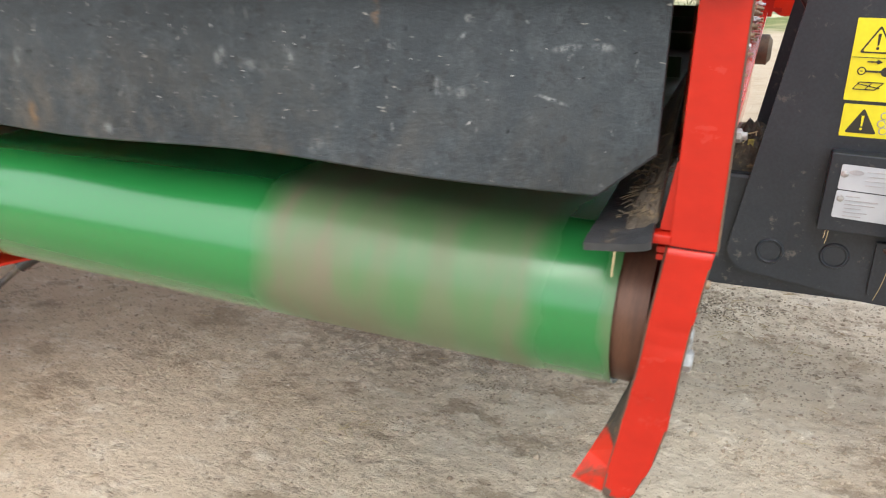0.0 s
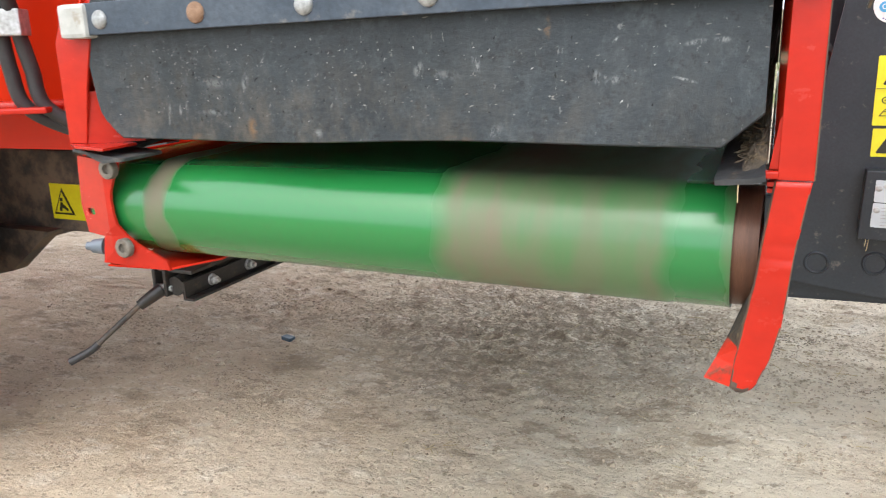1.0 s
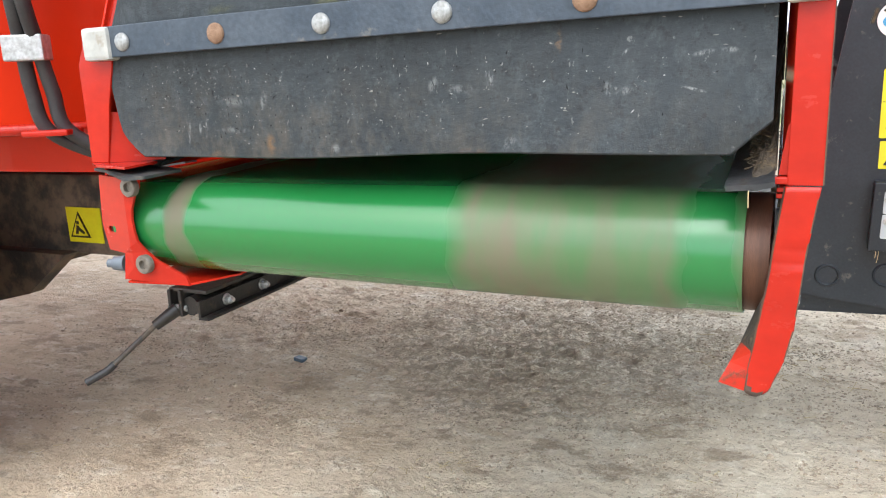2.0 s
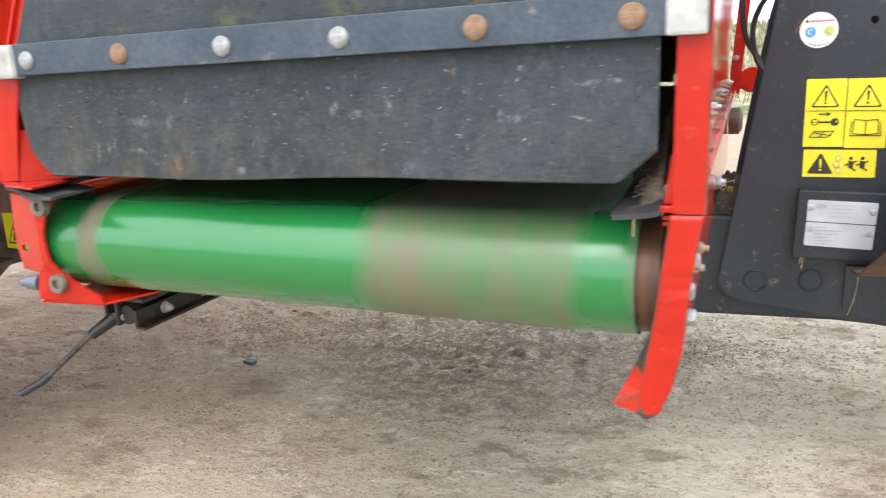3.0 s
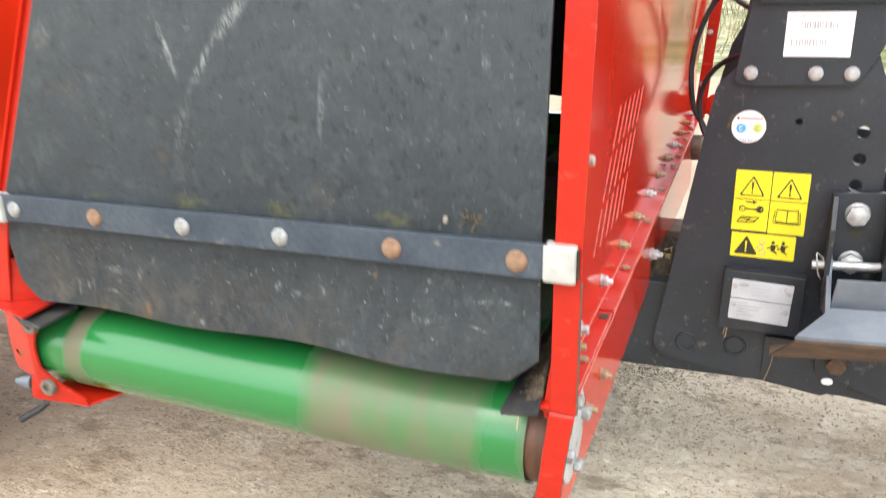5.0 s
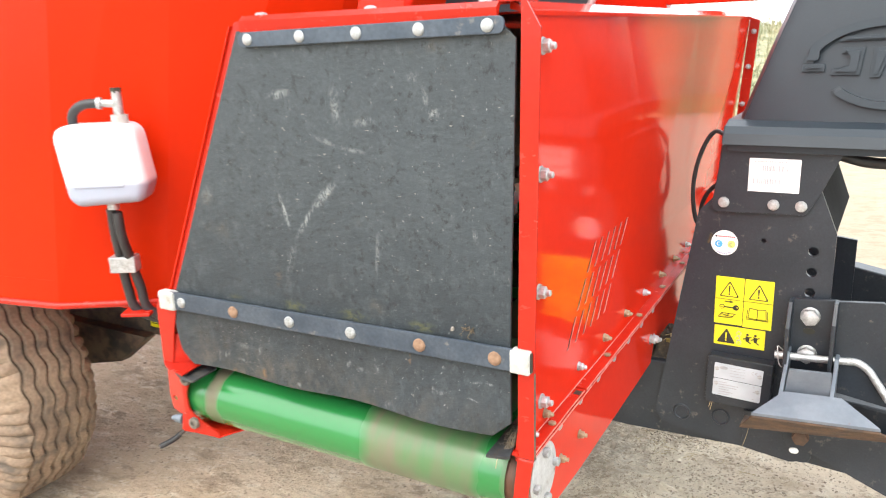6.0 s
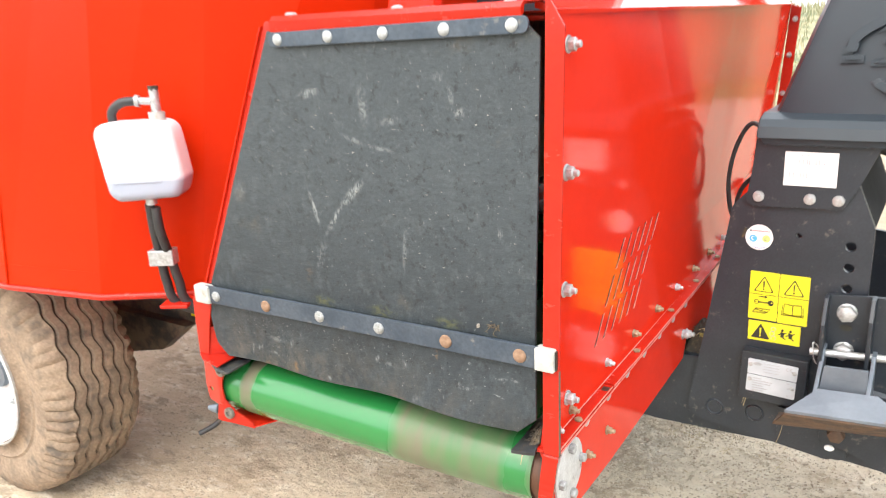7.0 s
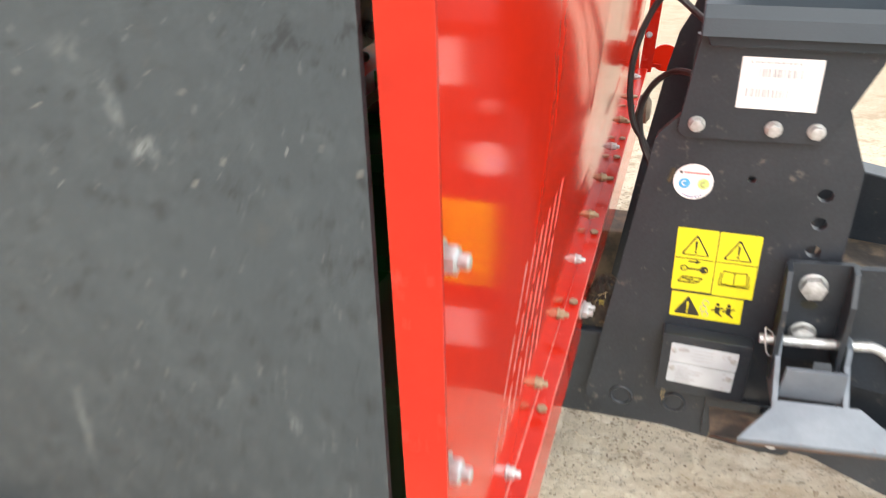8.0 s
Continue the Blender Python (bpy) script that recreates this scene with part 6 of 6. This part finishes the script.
tp = part("type_plate", prism(rounded([(0.4165, 0.5425), (0.5200, 0.5395), (0.5220, 0.5760), (0.4172, 0.5790)], 0.003), "y", PY - 0.0315, PY - 0.0302), SILVER, frame_box, "silver type plate with unreadable print lines")
tp_low = part("type_plate", prism(rounded([(0.4150, 0.5005), (0.5180, 0.4970), (0.5198, 0.5378), (0.4163, 0.5408)], 0.003), "y", PY - 0.0315, PY - 0.0302), SILVER, frame_box, "silver data plate with unreadable print lines")
rnd = random.Random(4)
for i in range(4):
    w = rnd.uniform(0.012, 0.020)
    part("print_line", box((0.4640 - w, PY - 0.0325, 0.5705 - 0.0065 * i), (0.4700 + w, PY - 0.0316, 0.5712 - 0.0065 * i)), PRINT_GREY, tp)
for i in range(6):
    z = 0.5325 - 0.0058 * i
    part("print_line", box((0.4290, PY - 0.0325, z), (0.4290 + rnd.uniform(0.016, 0.044), PY - 0.0316, z + 0.0013)), PRINT_GREY, tp_low)
    if i in (0, 2, 5):
        part("print_line", box((0.5020, PY - 0.0325, z), (0.5020 + rnd.uniform(0.003, 0.007), PY - 0.0316, z + 0.0012)), PRINT_GREY, tp_low)
part("plate_logo", prism(disc(0.4370, 0.5685, 0.0036, 18, 0.0095), "y", PY - 0.0325, PY - 0.0316), PRINT_GREY, tp)


for cx in (0.5005, 0.5085):
    part("letter", prism(half_ring(cx, 0.5665, 0.0036, 0.0011), "y", PY - 0.0325, PY - 0.0316), PRINT_GREY, tp)
part("letter_bar", box((0.5050, PY - 0.0325, 0.5660), (0.5082, PY - 0.0316, 0.5670)), PRINT_GREY, tp)
for x, z in ((0.4225, 0.5650), (0.5145, 0.5600), (0.4225, 0.5290), (0.5120, 0.5230)):
    shared("rivet", FLAT_DOME, Matrix.Translation((x, PY - 0.0315, z)) @ TO_FRONT @ Matrix.Scale(0.45, 4), tp)

# stand bracket with pin and step
bracket = tagged(thing("stand_bracket", DRAW_AT), "grey-black steel bracket with two large bolts and a locking pin", "bracket")
part("channel_back", prism([(0.568, 0.575), (0.655, 0.580), (0.653, 0.757), (0.566, 0.750)], "y", 0.800, 0.810, 0.001), BLACK, bracket)
part("channel_side", prism([(0.745, 0.575), (0.800, 0.575), (0.800, 0.752), (0.770, 0.752), (0.745, 0.70)], "x", 0.562, 0.570, 0.001), BLACK, bracket, "black side rib with worn edges")
part("channel_side", prism([(0.745, 0.60), (0.800, 0.60), (0.800, 0.760), (0.770, 0.760), (0.745, 0.72)], "x", 0.648, 0.656, 0.001), BLACK, bracket)
part("wide_plate", prism([(0.656, 0.560), (1.05, 0.50), (1.05, 0.62), (0.84, 0.720), (0.735, 0.768), (0.656, 0.760)], "y", 0.785, 0.797, 0.001), BLACK, bracket, "black steel plate with a worn sloping top edge")
shared("large_bolt", BIG_HEAD, Matrix.Translation((0.6040, 0.800, 0.7160)) @ TO_FRONT @ spin(10), bracket)
shared("large_bolt", BIG_HEAD, Matrix.Translation((0.6040, 0.800, 0.6300)) @ TO_FRONT @ spin(35), bracket)
# Hole not cut through: a black disc stands for the dark in it.
part("slot_hole", prism(disc(0.604, 0.682, 0.007, 18, 0.012), "y", 0.7985, 0.7998), INK, bracket)
part("lug", prism([(0.672, 0.576), (0.790, 0.540), (0.795, 0.62), (0.790, 0.645), (0.755, 0.645), (0.745, 0.62)], "x", 0.566, 0.574, 0.001), STEEL_GREY, bracket)
part("lug", prism([(0.672, 0.576), (0.790, 0.540), (0.795, 0.62), (0.790, 0.645), (0.755, 0.645), (0.745, 0.62)], "x", 0.660, 0.668, 0.001), STEEL_GREY, bracket)
part("locking_pin", tube([(0.543, 0.772, 0.628), (0.60, 0.775, 0.630), (0.67, 0.780, 0.633), (0.700, 0.782, 0.634), (0.722, 0.780, 0.622), (0.740, 0.776, 0.600), (0.765, 0.77, 0.565)], 0.0080, 14), ZINC, bracket, "zinc plated bent locking pin", True)
part("pin_ring", tube([(0.548, 0.768, 0.650), (0.550, 0.762, 0.636), (0.554, 0.758, 0.616), (0.561, 0.760, 0.607), (0.566, 0.766, 0.618), (0.560, 0.770, 0.640), (0.549, 0.768, 0.651)], 0.0013, 6), ZINC, bracket, smooth=True)
part("front_plate", prism([(0.574, 0.575), (0.660, 0.580), (0.660, 0.632), (0.580, 0.627)], "y", 0.705, 0.713, 0.001), STEEL_GREY, bracket)


def step_tray():
    bm = bmesh.new()
    top = [(0.524, 0.625, 0.553), (0.755, 0.645, 0.560), (0.682, 0.690, 0.590), (0.576, 0.684, 0.586)]
    lo = [bm.verts.new((x, y, z - 0.006)) for x, y, z in top]
    hi = [bm.verts.new(p) for p in top]
    bm.faces.new(hi)
    bm.faces.new(lo)
    for i in range(4):
        bm.faces.new((lo[i], lo[(i + 1) % 4], hi[(i + 1) % 4], hi[i]))
    return bm


part("step_tray", step_tray(), STEEL_GREY, bracket, "sloping grey steel tray")
def under_plate():
    bm = bmesh.new()
    top = [(0.524, 0.6245, 0.5465), (0.755, 0.6445, 0.5535), (0.80, 0.790, 0.470), (0.490, 0.790, 0.462), (0.492, 0.700, 0.480)]
    lo = [bm.verts.new((x, y, z - 0.004)) for x, y, z in top]
    hi = [bm.verts.new(p) for p in top]
    bm.faces.new(hi)
    bm.faces.new(lo)
    for i in range(5):
        bm.faces.new((lo[i], lo[(i + 1) % 5], hi[(i + 1) % 5], hi[i]))
    bm.faces.ensure_lookup_table()
    bm.faces[0].material_index = 1
    return bm


part("tray_underside", under_plate(), [RUST_EDGE, BLACK_DIRTY], bracket, "rusty front edge")
part("lower_lobe", prism(rounded([(0.4835, 0.462), (0.4835, 0.380), (0.560, 0.3640), (0.6300, 0.3600), (0.6320, 0.420), (0.640, 0.462)], [0, 0.008, 0.02, 0.022, 0.01, 0]), "y", 0.8135, 0.8195, 0.0008), BLACK, bracket, "black lower plate with a rounded corner")
part("lower_arm", prism(rounded([(0.570, 0.460), (0.574, 0.402), (0.628, 0.396), (1.10, 0.20), (1.10, 0.40), (0.78, 0.465)], [0.01, 0.02, 0.03, 0, 0, 0]), "y", 0.800, 0.812, 0.001), BLACK, bracket)
shared("arm_bolt", hex_mesh("rusty_large_head", 0.030, 0.012, RUST_EDGE, 0.018), Matrix.Translation((0.607, 0.800, 0.432)) @ TO_FRONT, bracket)
# Small white disc set on the arm's face.
part("white_disc", prism(disc(0.5962, 0.3960, 0.0068, 18, 0.0100), "y", 0.7950, 0.7998, 0.001), WHITE, bracket, "small white disc on the arm")

# ---- hood over the drawbar ----
hood = tagged(thing("plastic_hood", DRAW_AT), "black moulded plastic hood over the drawbar with an embossed emblem", "hood")


def hood_body():
    bm = bmesh.new()
    def row(z, y, xl):
        return [bm.verts.new((x, yy, z)) for x, yy in ((xl, 1.35), (xl - 0.006, y + 0.05), (xl + 0.006, y + 0.010), (xl + 0.03, y), (0.9, y), (1.5, y))]
    rows = [row(1.120, 0.850, 0.426), row(1.20, 0.862, 0.453), row(1.30, 0.876, 0.487), row(1.42, 0.893, 0.530), row(1.56, 0.915, 0.580), row(1.66, 0.935, 0.620)]
    for i in range(len(rows) - 1):
        for j in range(5):
            bm.faces.new((rows[i][j], rows[i][j + 1], rows[i + 1][j + 1], rows[i + 1][j]))
    bm.faces.new(rows[-1])
    return bm


part("hood_shell", hood_body(), PLASTIC, hood, smooth=True)
part("lip", prism([(0.792, 1.076), (0.830, 1.076), (0.830, 1.082), (1.30, 1.082), (1.30, 1.122), (0.852, 1.122), (0.815, 1.112), (0.800, 1.098)], "x", 0.402, 1.5, 0.003), PLASTIC, hood, "rounded lower lip of the hood")
part("under_strip", prism([(0.415, 1.060), (1.5, 1.060), (1.5, 1.078), (0.408, 1.078)], "y", 0.803, 0.82, 0.002), PLASTIC, hood)


def on_hood(x, z, lift):
    y = 0.850 + (z - 1.120) * 0.148
    return Vector((x, y - lift, z))


def raised(pts, lift=0.013):
    bm = bmesh.new()
    lo = [bm.verts.new(on_hood(x, z, -0.004)) for x, z in pts]
    hi = [bm.verts.new(on_hood(x, z, lift)) for x, z in pts]
    bm.faces.new(hi)
    bm.faces.new(lo)
    k = len(pts)
    for i in range(k):
        bm.faces.new((lo[i], lo[(i + 1) % k], hi[(i + 1) % k], hi[i]))
    bmesh.ops.bevel(bm, geom=[e for e in bm.edges if all(v in hi for v in e.verts)], offset=0.0065, segments=4, affect="EDGES")
    return bm


def arc(cx, cz, rx, rz, a0, a1, w, n=16):
    out = [(cx + rx * math.cos(math.radians(a0 + (a1 - a0) * i / n)), cz + rz * math.sin(math.radians(a0 + (a1 - a0) * i / n))) for i in range(n + 1)]
    inn = [(cx + (rx - w) * math.cos(math.radians(a0 + (a1 - a0) * i / n)), cz + (rz - w * 0.8) * math.sin(math.radians(a0 + (a1 - a0) * i / n))) for i in range(n, -1, -1)]
    return out + inn


part("emblem_arc", raised(arc(0.700, 1.235, 0.160, 0.090, 70, 178, 0.020)), PLASTIC, hood, smooth=True)
part("emblem_foot", raised([(0.540, 1.222), (0.582, 1.222), (0.582, 1.237), (0.540, 1.237)]), PLASTIC, hood)
part("emblem_arc", raised(arc(0.705, 1.240, 0.135, 0.092, 218, 290, 0.018)), PLASTIC, hood, smooth=True)
part("emblem_bar", raised([(0.594, 1.215), (0.646, 1.215), (0.652, 1.268), (0.612, 1.268), (0.610, 1.257), (0.636, 1.257), (0.633, 1.228), (0.596, 1.228)]), PLASTIC, hood)
part("emblem_bar", raised([(0.664, 1.210), (0.682, 1.210), (0.700, 1.268), (0.668, 1.268)]), PLASTIC, hood)
part("emblem_bar", raised([(0.604, 1.280), (0.700, 1.282), (0.700, 1.292), (0.612, 1.290)]), PLASTIC, hood)

# ---- hoses between conveyor and drawbar ----
loop = tagged(thing("electric_cable"), "black cable looped between the conveyor and the drawbar", "cable")
part("cable", tube([(0.440, 0.93, 1.035), (0.400, 1.02, 1.048), (0.350, 1.05, 1.070), (0.316, 1.055, 1.012), (0.301, 1.06, 0.929), (0.311, 1.055, 0.850), (0.336, 1.05, 0.808), (0.36, 1.02, 0.77), (0.40, 0.96, 0.73)], 0.0055, 8), HOSE, loop, smooth=True)
part("cable", tube([(0.43, 0.95, 0.965), (0.378, 1.03, 0.950), (0.341, 1.05, 0.918), (0.323, 1.06, 0.869), (0.331, 1.05, 0.812), (0.36, 1.02, 0.765), (0.39, 0.96, 0.72)], 0.0055, 8), HOSE, loop, smooth=True)

part("hood_hose", tube([(0.590, 0.90, 1.060), (0.620, 0.90, 1.052), (0.650, 0.90, 1.042), (0.70, 0.90, 1.032), (0.80, 0.90, 1.035), (1.0, 0.92, 1.06)], 0.012, 10), HOSE, loop, "thick black hose under the hood", True)
tagged(part("yellow_strip", box((0.298, 0.862, 0.53), (0.307, 0.866, 0.585), 0.001), DIRTY_YELLOW), "narrow dirty yellow strip behind the frame", "strip")
def chaff_mound():
    """A lumpy heap of rotting chaff on the beam."""
    nx, ny = 22, 18
    verts, faces = [], []
    for j in range(ny + 1):
        for i in range(nx + 1):
            x, y = 0.262 + 0.080 * i / nx, 0.852 + 0.10 * j / ny
            dome = max(0.0, 1 - ((x - 0.304) / 0.038) ** 2) ** 0.6 * max(0.0, 1 - ((y - 0.90) / 0.048) ** 2) ** 0.6
            z = 0.533 + dome * (0.072 + 0.022 * noise.noise((x * 90, y * 90, 3.0)) + 0.008 * noise.noise((x * 240, y * 240, 6.0)))
            verts.append((x, y, z))
    for j in range(ny):
        for i in range(nx):
            k = j * (nx + 1) + i
            faces.append((k, k + 1, k + nx + 2, k + nx + 1))
    me = bpy.data.meshes.new("chaff_mound")
    me.from_pydata(verts, [], faces)
    me.materials.append(CHAFF_AND_SHADE)
    return tagged(new("chaff_mound", me), "dark brown rotting chaff heaped on the black beam", "chaff", kind="stuff")


chaff_mound()
straw_bits("chaff_heap", "brown straw stalks on the rotting chaff heap", 90, (0.272, 0.335, 0.865, 0.93), lambda x, y: 0.590 - 0.9 * abs(x - 0.304), 0.022, 41, 0.5).data.materials[0] = CHAFF
straw_bits("chaff_heap", "dry straw stalks heaped on the black beam", 7, (0.28, 0.325, 0.86, 0.93), lambda x, y: 0.590, 0.02, 42, 0.9)


def hanging_straw(x, y, z, length, seed):
    rnd = random.Random(seed)
    bend = rnd.uniform(-0.25, 0.25)
    pts = [(x + bend * length * (i / 4) ** 2, y - 0.002 * i, z - length * i / 4) for i in range(5)]
    return tagged(part("straw_stalk", tube(pts, 0.0005, 5, 4), STRAW), "dry straw stalk caught under the black frame", "straw")


hanging_straw(0.513, 0.775, 0.452, 0.065, 1)
hanging_straw(0.428, 0.785, 0.480, 0.020, 3)
hanging_straw(0.424, 0.785, 0.480, 0.012, 4)
hanging_straw(0.266, -0.006, 0.703, 0.013, 5)

# ---- behind and above the box ----
sign_post = part("tub_post", prism([(-0.282, 1.352), (-0.162, 1.352), (-0.085, 1.72), (-0.185, 1.72)], "y", 0.45, 0.48, 0.003), RED, conveyor)
usign = part("blue_sign", prism([(-0.205, 1.398), (-0.169, 1.398), (-0.146, 1.50), (-0.182, 1.50)], "y", 0.4465, 0.449), WHITE, sign_post, "small white-edged dark blue sign with a white mark")
part("blue_field", prism([(-0.2015, 1.402), (-0.1725, 1.402), (-0.151, 1.497), (-0.180, 1.497)], "y", 0.4440, 0.446), BLUE_DARK, usign)
part("white_mark", prism(rounded([(-0.195, 1.410), (-0.177, 1.410), (-0.170, 1.44), (-0.188, 1.44)], 0.006), "y", 0.4420, 0.4435), WHITE, usign)
board = tagged(thing("black_panel"), "black rubber sheet with a steel edge rod above the box", "panel")
part("sheet", prism([(-0.47, 1.352), (0.072, 1.352), (0.135, 1.52), (0.135, 1.80), (-0.40, 1.80)], "y", 0.90, 0.906), PLASTIC, board)
part("edge_rod", rod((0.073, 0.885, 1.352), (0.140, 0.885, 1.52), 0.009, 12), ZINC, board, smooth=True)
rail = tagged(thing("red_beam"), "red steel beam with a joint, across the far side", "beam")
part("beam", box((-0.26, 1.70, 1.345), (0.05, 1.76, 1.440), 0.004), RED, rail)
part("beam", box((0.05, 1.692, 1.392), (0.90, 1.752, 1.448), 0.004), RED, rail)

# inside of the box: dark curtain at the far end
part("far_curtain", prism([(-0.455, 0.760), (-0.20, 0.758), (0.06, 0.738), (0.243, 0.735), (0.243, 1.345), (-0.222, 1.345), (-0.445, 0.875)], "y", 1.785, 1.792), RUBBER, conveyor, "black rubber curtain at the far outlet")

straw_bits("straw_wisp", "small clump of brown chaff stuck on the black flap", 34, (0.204, 0.224, 0.006, 0.010), lambda x, y: 0.893 + 0.016 * noise.noise((x * 400, 2.0, 5.0)), 0.006, 21, 1.2, 0.0006).data.materials[0] = CHAFF
tagged(part("pale_chip", prism(rounded([(0.1845, 0.8890), (0.1890, 0.8900), (0.1885, 0.8960), (0.1850, 0.8955)], 0.001), "y", 0.0072, 0.0115, 0.0005), STONE), "pale chip stuck on the black flap", "chip")
tagged(part("plastic_scrap", prism(rounded([(-1.055, 1.128), (-1.015, 1.118), (-1.010, 1.142), (-1.048, 1.150)], 0.006), "z", ground_height(-1.03, 1.13) + 0.001, ground_height(-1.03, 1.13) + 0.012, 0.002), surface("blue_grey_plastic", (0.045, 0.075, 0.11), (0.07, 0.09, 0.11), 40, 0.5, 0, 0.1)), "small blue-grey plastic scrap lying on the earth", "scrap")
